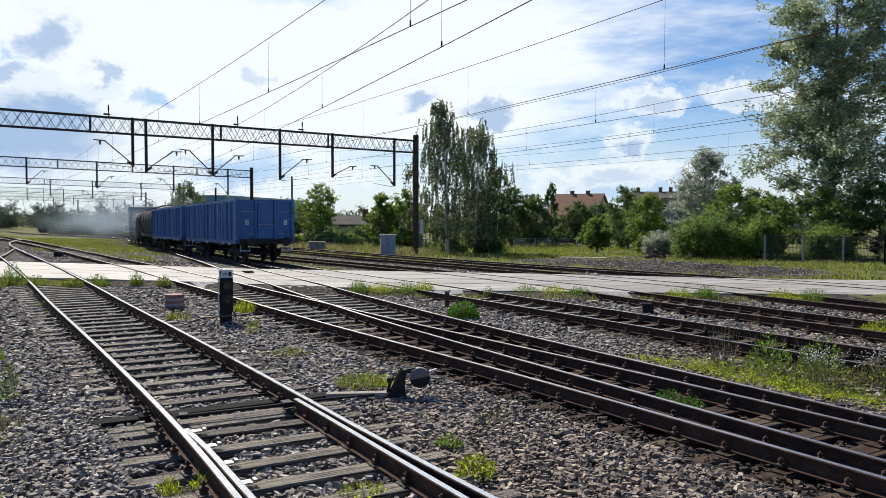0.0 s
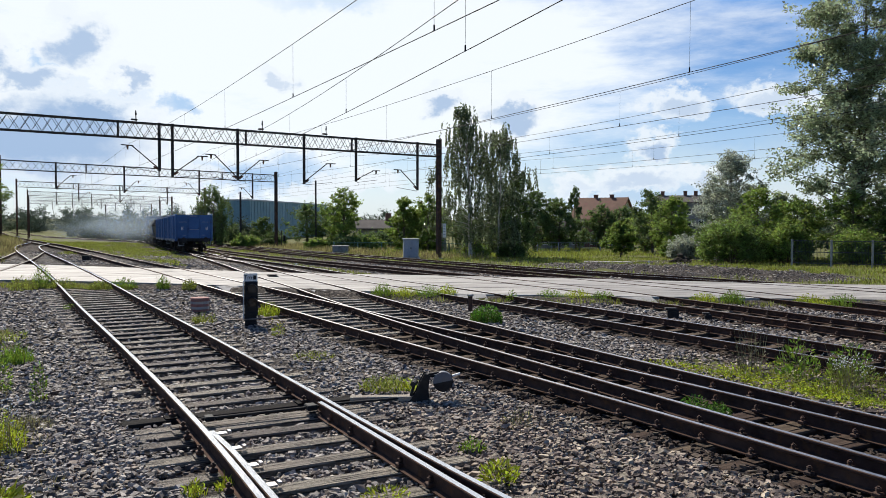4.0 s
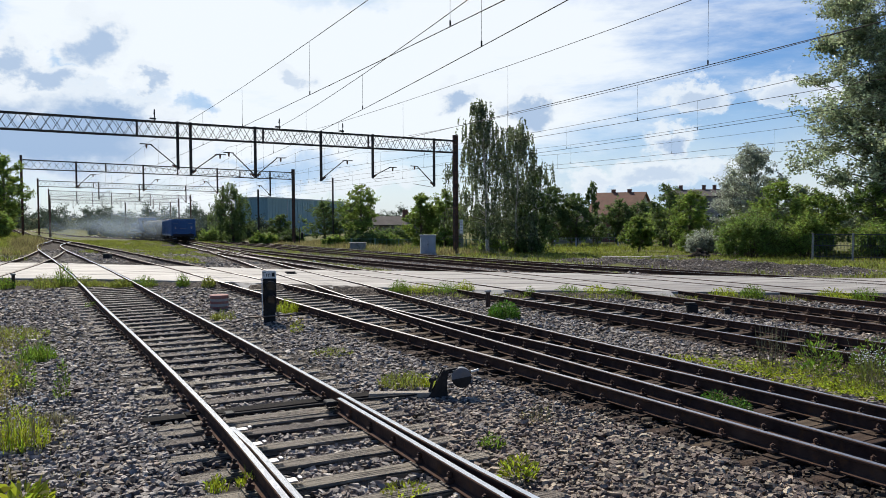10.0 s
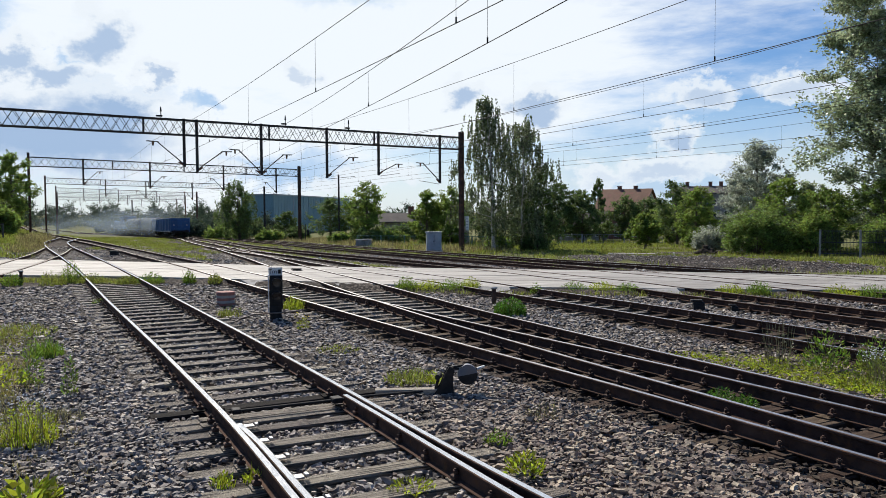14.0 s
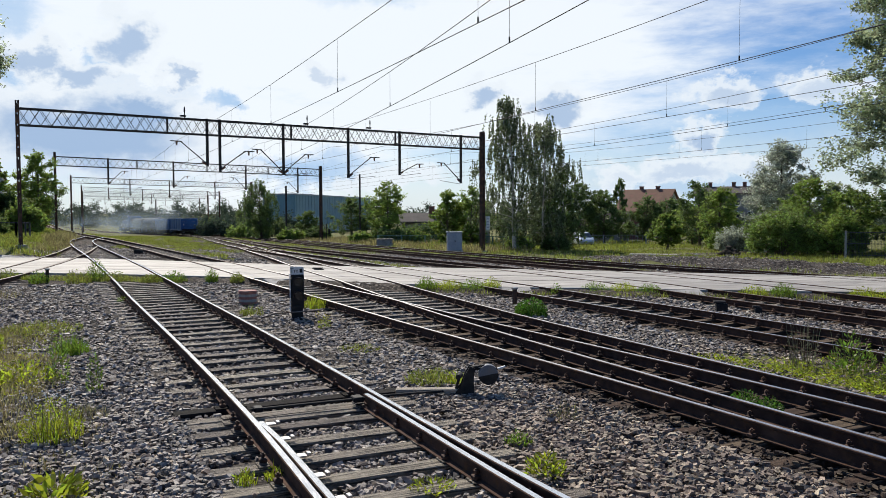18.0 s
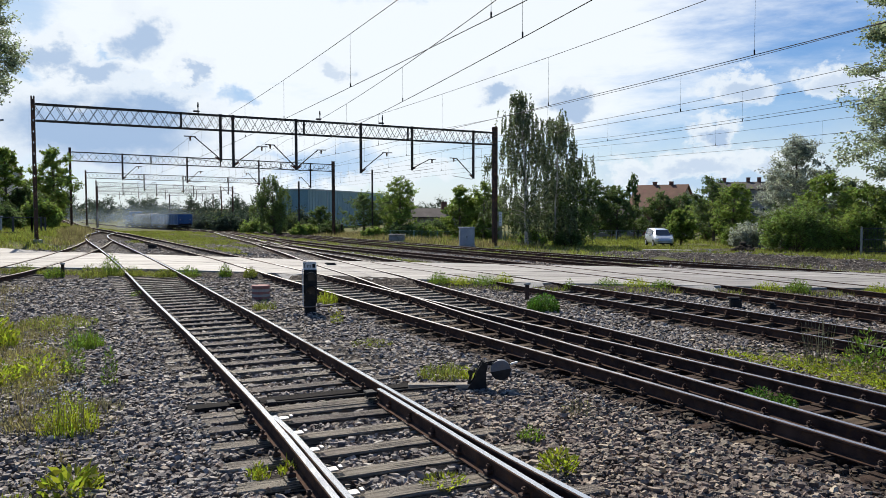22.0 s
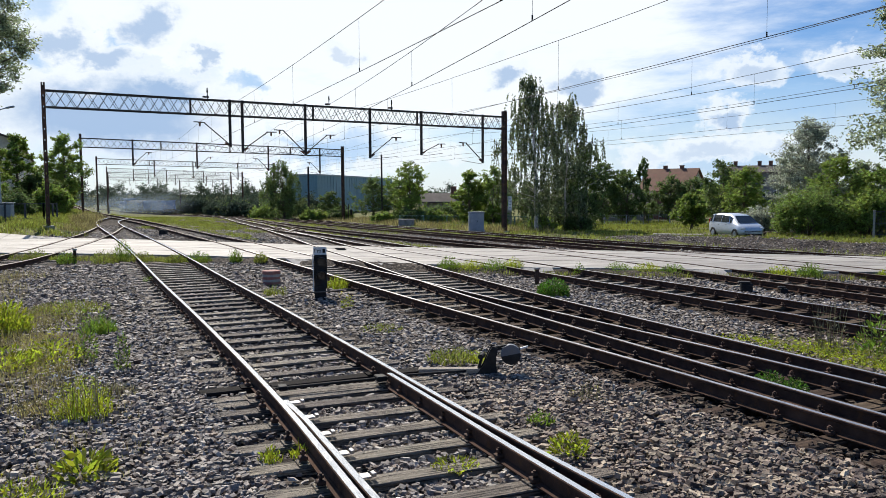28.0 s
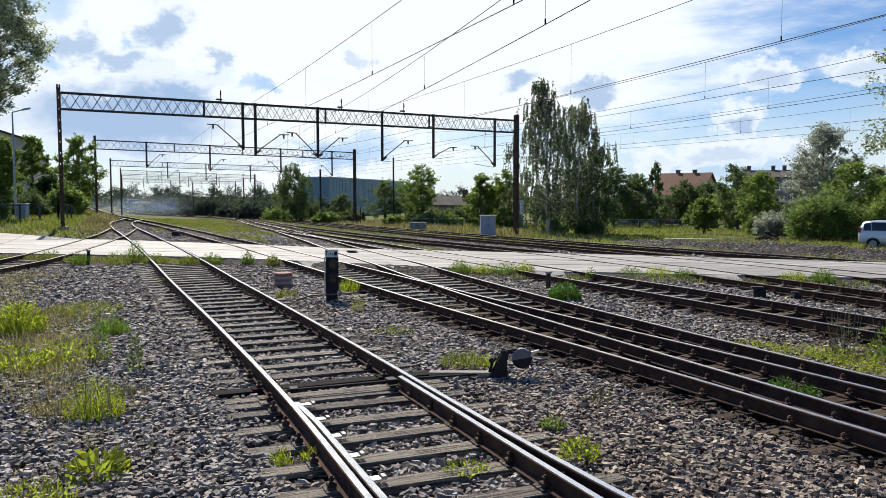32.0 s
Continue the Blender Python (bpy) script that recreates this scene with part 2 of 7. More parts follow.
M["stone_grey"] = material("stone_grey", (0.048, 0.041, 0.037), (0.40, 0.352, 0.318), 0.74, 0, 9, 90, 0.5, island=0.75, spec=0.5)
M["stone"] = material("stone", (0.050, 0.039, 0.031), (0.40, 0.312, 0.245), 0.76, 0, 9, 90, 0.5, island=0.7, spec=0.45)
# oil stain plus the rails' shade, both in the base colour of these two
M["stone_oily_shaded"] = material("stone_oily_shaded", (0.030, 0.022, 0.017), (0.13, 0.094, 0.070), 0.9, 0, 9, 90, 0.5, island=0.55, spec=0.25)
M["timber_oily_shaded"] = material("timber_oily_shaded", (0.032, 0.023, 0.018), (0.14, 0.098, 0.070), 0.9, 0, 3, 40, 0.7, (0.02, 0.016, 0.013), 4, (0.5, 0.75), (0.35, 5, 5), rand=0.35, spec=0.12)
M["concrete"] = material("concrete", (0.23, 0.215, 0.195), (0.44, 0.42, 0.39), 0.68, 0, 2.0, 45, 0.3, (0.16, 0.145, 0.13), 1.7, (0.54, 0.74), (0.22, 1.1, 1.0), rand=0.12, spec=0.35)
M["concrete_grey"] = material("concrete_grey", (0.26, 0.26, 0.25), (0.42, 0.41, 0.39), 0.88, 0, 2, 60, 0.4, (0.16, 0.15, 0.13), 3)
M["gantry_steel"] = material("gantry_steel", (0.022, 0.020, 0.020), (0.06, 0.052, 0.048), 0.75, 0.2, 3, 50, 0.2, (0.10, 0.045, 0.025), 2.5, (0.58, 0.75))
M["rust_steel"] = material("rust_steel", (0.035, 0.022, 0.018), (0.11, 0.055, 0.035), 0.85, 0.1, 4, 60, 0.3, (0.16, 0.07, 0.035), 4)
M["black_iron"] = material("black_iron", (0.010, 0.010, 0.011), (0.028, 0.027, 0.027), 0.7, 0.0, 8, 90, 0.2, spec=0.25)
M["wire"] = material("wire", (0.025, 0.022, 0.02), (0.05, 0.045, 0.04), 0.8, 0.0, 2, 50, 0, spec=0.15)
M["insulator"] = material("insulator", (0.10, 0.045, 0.03), (0.16, 0.08, 0.05), 0.25, 0, 4, 50, 0)
M["wagon_blue"] = material("wagon_blue", (0.036, 0.108, 0.28), (0.052, 0.150, 0.36), 0.5, 0, 1.5, 40, 0.1, (0.03, 0.045, 0.09), 2.2, (0.58, 0.74), spec=0.4)
M["wagon_rib"] = material("wagon_rib", (0.075, 0.19, 0.45), (0.13, 0.27, 0.56), 0.45, 0, 2, 40, 0.1, (0.09, 0.09, 0.11), 3)
M["wagon_under"] = material("wagon_under", (0.018, 0.016, 0.016), (0.045, 0.04, 0.038), 0.8, 0.1, 3, 50, 0.2)
M["white_paint"] = material("white_paint", (0.66, 0.66, 0.65), (0.80, 0.80, 0.79), 0.5, 0, 3, 50, 0.05)
M["grey_paint"] = material("grey_paint", (0.27, 0.31, 0.36), (0.36, 0.40, 0.45), 0.5, 0, 2, 50, 0.08, (0.30, 0.29, 0.27), 3, (0.62, 0.8))
# the lit upper half of the lever's counterweight, its light in the colour
M["weight_lit_grey"] = material("weight_lit_grey", (0.075, 0.09, 0.115), (0.13, 0.15, 0.18), 0.55, 0, 1, 40, 0.05, (0.14, 0.12, 0.11), 2)
M["tank_dark"] = material("tank_dark", (0.035, 0.042, 0.055), (0.06, 0.07, 0.085), 0.65, 0, 1, 40, 0.05, (0.07, 0.06, 0.055), 2, spec=0.25)
M["red_paint"] = material("red_paint", (0.26, 0.10, 0.085), (0.36, 0.16, 0.13), 0.8, 0, 5, 50, 0.1, (0.22, 0.14, 0.12), 6)
M["cream_wall"] = material("cream_wall", (0.55, 0.50, 0.40), (0.66, 0.60, 0.48), 0.9, 0, 0.5, 20, 0.1, (0.42, 0.37, 0.29), 0.6)
M["brick_wall"] = material("brick_wall", (0.16, 0.075, 0.055), (0.25, 0.12, 0.085), 0.9, 0, 0.8, 20, 0.2)
M["grey_wall"] = material("grey_wall", (0.20, 0.19, 0.19), (0.30, 0.29, 0.28), 0.9, 0, 0.4, 20, 0.1)
M["roof_tile"] = material("roof_tile", (0.17, 0.085, 0.052), (0.25, 0.125, 0.078), 0.85, 0, 0.8, 12, 0.3, (0.24, 0.10, 0.07), 0.7)
M["roof_dark"] = material("roof_dark", (0.05, 0.042, 0.04), (0.09, 0.076, 0.07), 0.85, 0, 0.8, 12, 0.2)
M["hall_blue"] = material("hall_blue", (0.15, 0.27, 0.33), (0.20, 0.34, 0.40), 0.5, 0.1, 0.15, 3, 0.05)
M["glass_dark"] = material("glass_dark", (0.02, 0.025, 0.03), (0.035, 0.04, 0.045), 0.12, 0, 3, 30, 0, spec=0.8)
M["fence_dark"] = material("fence_dark", (0.03, 0.035, 0.045), (0.06, 0.07, 0.085), 0.6, 0.3, 3, 50, 0.1)
M["fence_green"] = material("fence_green", (0.10, 0.22, 0.19), (0.16, 0.30, 0.26), 0.6, 0, 3, 50, 0.1)
M["car_silver"] = material("car_silver", (0.60, 0.66, 0.74), (0.65, 0.71, 0.79), 0.32, 0.25, 1, 30, 0, coat=0.6)
M["car_glass"] = material("car_glass", (0.015, 0.02, 0.025), (0.02, 0.027, 0.03), 0.06, 0, 1, 30, 0, spec=0.9)
M["tyre"] = material("tyre", (0.014, 0.014, 0.014), (0.025, 0.025, 0.024), 0.8, 0, 5, 50, 0.1)
M["lamp_red"] = material("lamp_red", (0.35, 0.02, 0.015), (0.45, 0.03, 0.02), 0.25, 0, 5, 50, 0)
M["lamp_clear"] = material("lamp_clear", (0.7, 0.72, 0.74), (0.8, 0.82, 0.84), 0.15, 0.2, 5, 50, 0)
M["bark"] = material("bark", (0.07, 0.055, 0.042), (0.16, 0.13, 0.10), 0.95, 0, 4, 25, 0.8, stretch=(3, 3, 0.6))
M["birch_bark"] = material("birch_bark", (0.42, 0.40, 0.37), (0.62, 0.60, 0.57), 0.85, 0, 3, 25, 0.4, (0.05, 0.045, 0.04), 3.5, (0.55, 0.66), (0.7, 0.7, 3))


def leaf(name, dark, light, through=0.35, rough=0.5):
    return material(name, dark, light, rough, 0, 0.55, 5, 0, island=0.6, through=through, spec=0.5)


M["leaf_poplar"] = leaf("leaf_poplar", (0.17, 0.22, 0.115), (0.46, 0.52, 0.33), 0.55, 0.26)
M["leaf_birch"] = leaf("leaf_birch", (0.085, 0.115, 0.055), (0.26, 0.30, 0.155), 0.46, 0.26)
M["leaf_bright"] = leaf("leaf_bright", (0.13, 0.20, 0.04), (0.31, 0.40, 0.085), 0.58, 0.55)
M["leaf_dark"] = leaf("leaf_dark", (0.070, 0.115, 0.036), (0.18, 0.245, 0.075), 0.52, 0.6)
M["leaf_mid"] = leaf("leaf_mid", (0.095, 0.155, 0.034), (0.245, 0.33, 0.075), 0.55, 0.55)
M["leaf_silver"] = leaf("leaf_silver", (0.25, 0.285, 0.215), (0.50, 0.54, 0.44), 0.5, 0.5)
M["leaf_far"] = leaf("leaf_far", (0.050, 0.078, 0.050), (0.095, 0.130, 0.078), 0.3, 0.8)


M["leaf_scrub"] = leaf("leaf_scrub", (0.085, 0.115, 0.045), (0.16, 0.20, 0.08), 0.4, 0.8)


def smoke_material():
    m = bpy.data.materials.new("smoke")
    m.use_nodes = True
    n, l = m.node_tree.nodes, m.node_tree.links
    tc = n.new("ShaderNodeTexCoord")
    ln = n.new("ShaderNodeVectorMath")
    ln.operation = "LENGTH"
    l.new(tc.outputs["Object"], ln.inputs[0])
    fade = n.new("ShaderNodeMapRange")
    fade.interpolation_type = "SMOOTHERSTEP"
    l.new(ln.outputs["Value"], fade.inputs[0])
    for i, v in enumerate((0.0, 1.0, 1.0, 0.0)):
        fade.inputs[i + 1].default_value = v
    tx = n.new("ShaderNodeTexNoise")
    tx.inputs["Scale"].default_value, tx.inputs["Detail"].default_value = 2.2, 5
    l.new(tc.outputs["Object"], tx.inputs["Vector"])
    cut = n.new("ShaderNodeMapRange")
    l.new(tx.outputs["Fac"], cut.inputs[0])
    for i, v in enumerate((0.3, 0.72, 0.04, 0.46)):
        cut.inputs[i + 1].default_value = v
    a = n.new("ShaderNodeMath")
    a.operation = "MULTIPLY"
    l.new(fade.outputs[0], a.inputs[0])
    l.new(cut.outputs[0], a.inputs[1])
    d, t, tr = n.new("ShaderNodeBsdfDiffuse"), n.new("ShaderNodeBsdfTranslucent"), n.new("ShaderNodeBsdfTransparent")
    d.inputs[0].default_value = t.inputs[0].default_value = (0.44, 0.53, 0.62, 1)
    m1, m2 = n.new("ShaderNodeMixShader"), n.new("ShaderNodeMixShader")
    l.new(d.outputs[0], m1.inputs[1])
    l.new(t.outputs[0], m1.inputs[2])
    l.new(a.outputs[0], m2.inputs[0])
    l.new(tr.outputs[0], m2.inputs[1])
    l.new(m1.outputs[0], m2.inputs[2])
    l.new(m2.outputs[0], n["Material Output"].inputs[0])
    return m


M["smoke"] = smoke_material()
M["grass"] = leaf("grass", (0.135, 0.17, 0.026), (0.29, 0.315, 0.065), 0.55)
M["grass_dry"] = leaf("grass_dry", (0.21, 0.19, 0.075), (0.38, 0.33, 0.15), 0.4)
M["grass_green"] = leaf("grass_green", (0.105, 0.18, 0.022), (0.23, 0.33, 0.045), 0.55)
M["weed_yellow"] = leaf("weed_yellow", (0.21, 0.265, 0.020), (0.41, 0.455, 0.042), 0.6)
M["weed_green"] = leaf("weed_green", (0.050, 0.125, 0.014), (0.125, 0.235, 0.030), 0.5)
M["flower_yellow"] = leaf("flower_yellow", (0.55, 0.45, 0.03), (0.7, 0.6, 0.06), 0.4)
M["stalk"] = leaf("stalk", (0.20, 0.19, 0.10), (0.33, 0.30, 0.17), 0.3)
# ---- building helpers ----
rnd = random.Random(7)
rng_np = np.random.default_rng(11)


def smooth(a, b, x):
    u = min(1.0, max(0.0, (x - a) / (b - a)))
    return u * u * (3 - 2 * u)


def lay(x, y):
    """Height of the yard: level by the crossing's near side, falling gently beyond it and to the right, with a bank on the left."""
    d = min(0.365 * x + 0.931 * y, 230.0)
    z = -0.014 * max(0.0, min(x - 5.0, 45.0)) - 0.0165 * max(0.0, d - 24) * smooth(-2.0 - 0.1 * max(0.0, y - 70), 9.0 - 0.1 * max(0.0, y - 70), x)
    bank = 0.55 * smooth(-1.9 - 0.03 * max(0, y - 60), -5.5 - 0.03 * max(0, y - 60), x) * smooth(38, 50, y)
    return z + bank


def noise2(x, y, s):
    return noise.noise(Vector((x * s, y * s, 3.7)))


def mesh_np(name, verts, faces, mat=None, smooth_shade=False):
    """A mesh from arrays; all faces have the same number of corners."""
    verts, faces = np.asarray(verts, np.float32), np.asarray(faces, np.int32)
    me = bpy.data.meshes.new(name)
    n, k = faces.shape
    me.vertices.add(len(verts))
    me.vertices.foreach_set("co", verts.ravel())
    me.loops.add(n * k)
    me.loops.foreach_set("vertex_index", faces.ravel())
    me.polygons.add(n)
    me.polygons.foreach_set("loop_start", np.arange(0, n * k, k, dtype=np.int32))
    me.polygons.foreach_set("use_smooth", np.full(n, smooth_shade))
    me.update(calc_edges=True)
    if mat:
        me.materials.append(mat)
    return me


def part(name, bm, mat, parent=None, label="", smooth_shade=False):
    """Links a bmesh (or a finished mesh) as one mesh object under a thing."""
    if isinstance(bm, bmesh.types.BMesh):
        me = bpy.data.meshes.new(name)
        bmesh.ops.recalc_face_normals(bm, faces=bm.faces[:])
        if smooth_shade:
            for f in bm.faces:
                f.smooth = True
        bm.to_mesh(me)
        bm.free()
        me.materials.append(mat)
    else:
        me = bm
    ob = new(name, me)
    if parent:
        ob.parent = parent
    if label:
        ob["label"] = label
    return ob


def box(bm, cx, cy, cz, sx, sy, sz, bev=0.0, turn=None):
    """A box with its centre and full sizes, its edges bevelled."""
    r = bmesh.ops.create_cube(bm, size=1)
    vs = r["verts"]
    for v in vs:
        v.co = Vector((v.co.x * sx, v.co.y * sy, v.co.z * sz))
    if bev:
        es = list({e for v in vs for e in v.link_edges})
        o = bmesh.ops.bevel(bm, geom=es, offset=bev, segments=1, affect="EDGES", profile=0.5)
        vs = list({v for f in o["faces"] for v in f.verts} | {v for v in vs if v.is_valid})
    for v in vs:
        c = v.co.copy()
        if turn is not None:
            c = turn @ c
        v.co = c + Vector((cx, cy, cz))
    return vs


def cyl(bm, p0, p1, r0, r1=None, n=10, caps=True):
    """A tapered bar from p0 to p1."""
    p0, p1 = Vector(p0), Vector(p1)
    r1 = r0 if r1 is None else r1
    d = p1 - p0
    q = d.to_track_quat("Z", "Y").to_matrix()
    a, b = [], []
    for i in range(n):
        t = 2 * math.pi * i / n
        v = q @ Vector((math.cos(t), math.sin(t), 0))
        a.append(bm.verts.new(p0 + v * r0))
        b.append(bm.verts.new(p1 + v * r1))
    for i in range(n):
        bm.faces.new((a[i], a[(i + 1) % n], b[(i + 1) % n], b[i]))
    if caps:
        bm.faces.new(a[::-1])
        bm.faces.new(b)
    return a + b


def beam(bm, p0, p1, w, h):
    """A bar of rectangular section from p0 to p1, its height near upright."""
    p0, p1 = Vector(p0), Vector(p1)
    d = (p1 - p0).normalized()
    up = Vector((0, 0, 1)) if abs(d.z) < 0.9 else Vector((0, 1, 0))
    s = d.cross(up).normalized()
    u = s.cross(d).normalized()
    ring = [(-1, -1), (1, -1), (1, 1), (-1, 1)]
    a = [bm.verts.new(p0 + s * (w / 2 * i) + u * (h / 2 * j)) for i, j in ring]
    b = [bm.verts.new(p1 + s * (w / 2 * i) + u * (h / 2 * j)) for i, j in ring]
    for i in range(4):
        bm.faces.new((a[i], a[(i + 1) % 4], b[(i + 1) % 4], b[i]))
    bm.faces.new(a[::-1])
    bm.faces.new(b)


def empty(name, m, label, category, group="", kind=""):
    ob = new(name)
    ob.matrix_basis = m
    return tagged(ob, label, category, group, kind)


def sweep(name, pts, profile, mats, closed=True, tops=()):
    """A profile (x across, z up) drawn along a path of points, upright; faces in tops take the second material."""
    pts = [Vector(p) for p in pts]
    n, k = len(pts), len(profile)
    vs = []
    for i, p in enumerate(pts):
        d = (pts[min(i + 1, n - 1)] - pts[max(i - 1, 0)])
        s = Vector((d.y, -d.x, 0)).normalized()
        for a, b in profile:
            vs.append(p + s * a + Vector((0, 0, b)))
    fs, mi = [], []
    for i in range(n - 1):
        for j in range(k):
            a, b = i * k + j, i * k + (j + 1) % k
            fs.append((b, a, a + k, b + k))
            mi.append(1 if j in tops else 0)
    me = bpy.data.meshes.new(name)
    me.from_pydata(vs, [], fs)
    ends = bmesh.new()
    ends.from_mesh(me)
    ends.verts.ensure_lookup_table()
    ends.faces.new([ends.verts[j] for j in range(k)])
    ends.faces.new([ends.verts[(n - 1) * k + j] for j in range(k)][::-1])
    ends.to_mesh(me)
    ends.free()
    for m in mats:
        me.materials.append(m)
    me.polygons.foreach_set("material_index", mi + [0, 0])
    me.update()
    return me


# ---- the tracks' lines: distance ahead and place across ----
TRACKS = {
    "siding": [(18, -6.9), (25, -4.5), (28.5, -3.45), (36, -2.25), (41.5, -1.65), (46, -1.25), (51, -1.0), (54, -0.86)],
    "near": [(-6, 2.35), (3, 2.24), (5, 2.20), (8, 2.13), (12, 1.94), (15, 1.77), (20, 1.47), (26, 1.16), (33, 0.78), (43, 0.1), (50, -0.45), (55, -0.82), (61, -1.13), (66, -1.15), (72, -0.70), (78, -0.4)],
    "first": [(-8, 7.5), (0, 7.05), (5, 6.76), (8, 6.55), (11, 6.25), (14, 5.95), (17, 5.72), (20, 5.5), (24, 5.2), (35, 4.6), (44, 3.8), (51, 3.2), (62, 1.9), (70, 0.75), (78, -0.45), (100, -3.6), (140, -8)],
    "second": [(-8, 7.55), (0, 7.38), (5, 7.27), (10, 7.15), (14, 7.12), (17, 7.2), (20, 7.32), (23, 7.5), (31, 8.05), (41, 9.0), (47, 9.5), (56, 10.25), (62, 10.75)],
    "third": [(-6, 12.2), (5, 11.75), (10, 11.5), (14, 11.3), (19, 10.95), (25, 10.72), (31, 10.72), (39, 10.95), (49, 10.95), (65, 11.0), (79, 11.8), (98, 13.0), (123, 14.9), (144, 15.4), (163, 14.3), (182, 11.8), (195, 9.8), (212, 7.6), (250, 2.0), (330, -12)],
    "link": [(47, 11.0), (58, 11.45), (72, 12.9), (86, 14.3), (100, 15.8), (112, 16.6)],
    "fourth": [(-4, 15.6), (5, 15.4), (12, 15.2), (20, 15.3), (28, 15.5), (36, 15.15), (43, 14.7), (55, 14.3), (78, 14.6), (100, 15.9), (150, 18.5), (240, 22)],
    "fifth": [(0, 19.5), (12, 19.3), (24, 19.6), (33, 19.7), (46, 19.4), (60, 19.4), (77, 19.7), (120, 21.5), (240, 25)],
    "sixth": [(10, 25.6), (20, 24.9), (26, 24.4), (33, 23.6), (40, 23.1), (50, 23.0), (66, 23.0), (86, 23.3), (120, 24.5), (240, 28)],
}


def spline_x(rows, y):
    """Place across at a distance, on a smooth line through the rows."""
    ys = [r[0] for r in rows]
    i = max(0, min(len(rows) - 2, int(np.searchsorted(ys, y)) - 1))
    y0, x0 = rows[i]
    y1, x1 = rows[i + 1]

    def slope(j):
        a, b = rows[max(j - 1, 0)], rows[min(j + 1, len(rows) - 1)]
        return (b[1] - a[1]) / (b[0] - a[0])

    h = y1 - y0
    u = (y - y0) / h
    m0, m1 = slope(i) * h, slope(i + 1) * h
    return (2 * u ** 3 - 3 * u ** 2 + 1) * x0 + (u ** 3 - 2 * u ** 2 + u) * m0 + (-2 * u ** 3 + 3 * u ** 2) * x1 + (u ** 3 - u ** 2) * m1


def track_x(name, y):
    rows = TRACKS[name]
    return spline_x(rows, min(max(y, rows[0][0]), rows[-1][0]))


def centre(name, y0, y1):
    pts, y = [], y0
    while y < y1:
        pts.append((track_x(name, y), y))
        y += 0.75 if y < 40 else 2.0
    pts.append((track_x(name, y1), y1))
    return pts


def offset(pts, side):
    out = []
    for i, (x, y) in enumerate(pts):
        a, b = pts[max(i - 1, 0)], pts[min(i + 1, len(pts) - 1)]
        dx, dy = b[0] - a[0], b[1] - a[1]
        n = math.hypot(dx, dy)
        out.append((x + side * dy / n, y - side * dx / n))
    return out


RAIL_Z = 0.18
GAUGE = 0.7525
# foot, web and head of a worn rail
RAIL = [(-0.066, 0), (0.066, 0), (0.066, 0.012), (0.012, 0.028), (0.010, 0.115), (0.034, 0.128), (0.035, 0.148), (0.026, 0.155), (-0.026, 0.155),
        (-0.035, 0.148), (-0.034, 0.128), (-0.010, 0.115), (-0.012, 0.028), (-0.066, 0.012)]


def rail_mesh(pts, bright="rail_top", drop=0.0):
    p3 = [(x, y, lay(x, y) + RAIL_Z - 0.155 - drop) for x, y in pts]
    return sweep("rail", p3, RAIL, [M["rail_side"], M[bright]], tops=(6, 7))


# ---- ground ----
def axis(lo, hi, marks):
    """Grid lines, dense where the marks say: rows of (up to, step)."""
    out, v = [lo], lo
    while v < hi:
        step = next(s for lim, s in marks if v < lim)
        v += step
        out.append(v)
    return out


ROAD_NEAR = [(-60, 66), (-25, 45.5), (-12, 37.2), (-4.3, 31.9), (1, 28.5), (4.7, 25.2), (7.6, 22.1), (10.4, 19.9), (14.3, 18.0), (18.5, 15.9), (22.7, 13.9), (40, 5.5), (70, -9)]
ROAD_FAR = [(-60, 79), (-25, 57), (-12, 48.2), (-6.3, 43.6), (1.3, 38.2), (5.6, 35.3), (10, 31.9), (15, 28.9), (19.6, 25.5), (23, 22.6), (26.5, 20.1), (40, 13.5), (70, -1)]


def line_y(rows, x):
    for (x0, y0), (x1, y1) in zip(rows, rows[1:]):
        if x <= x1:
            return y0 + (y1 - y0) * (x - x0) / (x1 - x0)
    return rows[-1][1]


def gravel_at(x, y):
    """How far the ground is ballast rather than soil and grass."""
    n = noise2(x, y, 0.35) * 0.8 + noise2(x, y, 1.1) * 0.45
    near = line_y(ROAD_NEAR, x)
    if y < near + 1:
        g = min(smooth(-6.2, -4.6, x + n), 1 - smooth(20.5, 22.5, x + n))
        patch = smooth(1.5, 0.6, math.hypot((x - 9.5) / 0.9, (y - 7.0) / 2.4) + n * 0.6)
        left = smooth(1.6, 0.8, math.hypot((x + 2.1) / 1.2, (y - 11.0) / 3.4) + n * 0.6)
        return max(0.0, g - 0.8 * patch - 0.55 * left)
    g = min(0.9, max(0.0, 0.56 + n * 0.75)) * smooth(-2.6, -1.0, x) * smooth(27.0, 24.5, x) * smooth(160, 110, y)
    for name, rows in TRACKS.items():
        if rows[0][0] <= y <= rows[-1][0]:
            wide = 2.2 if name in ("fourth", "fifth", "third") else 1.7
            g = max(g, 1 - smooth(wide, wide + 0.9, abs(x - track_x(name, y)) + n))
    heap = smooth(1.2, 0.8, math.hypot((x - 32.0) / 5.8, (y - 33.0 + 0.35 * (x - 33)) / 10.0) + n * 0.3)
    lane = smooth(2.6, 1.8, abs((x - 47) * 0.42 - (y - 49)) * 0.92 + n * 0.3) * smooth(36, 42, x)
    return max(g, heap * 0.85, lane * 0.8)


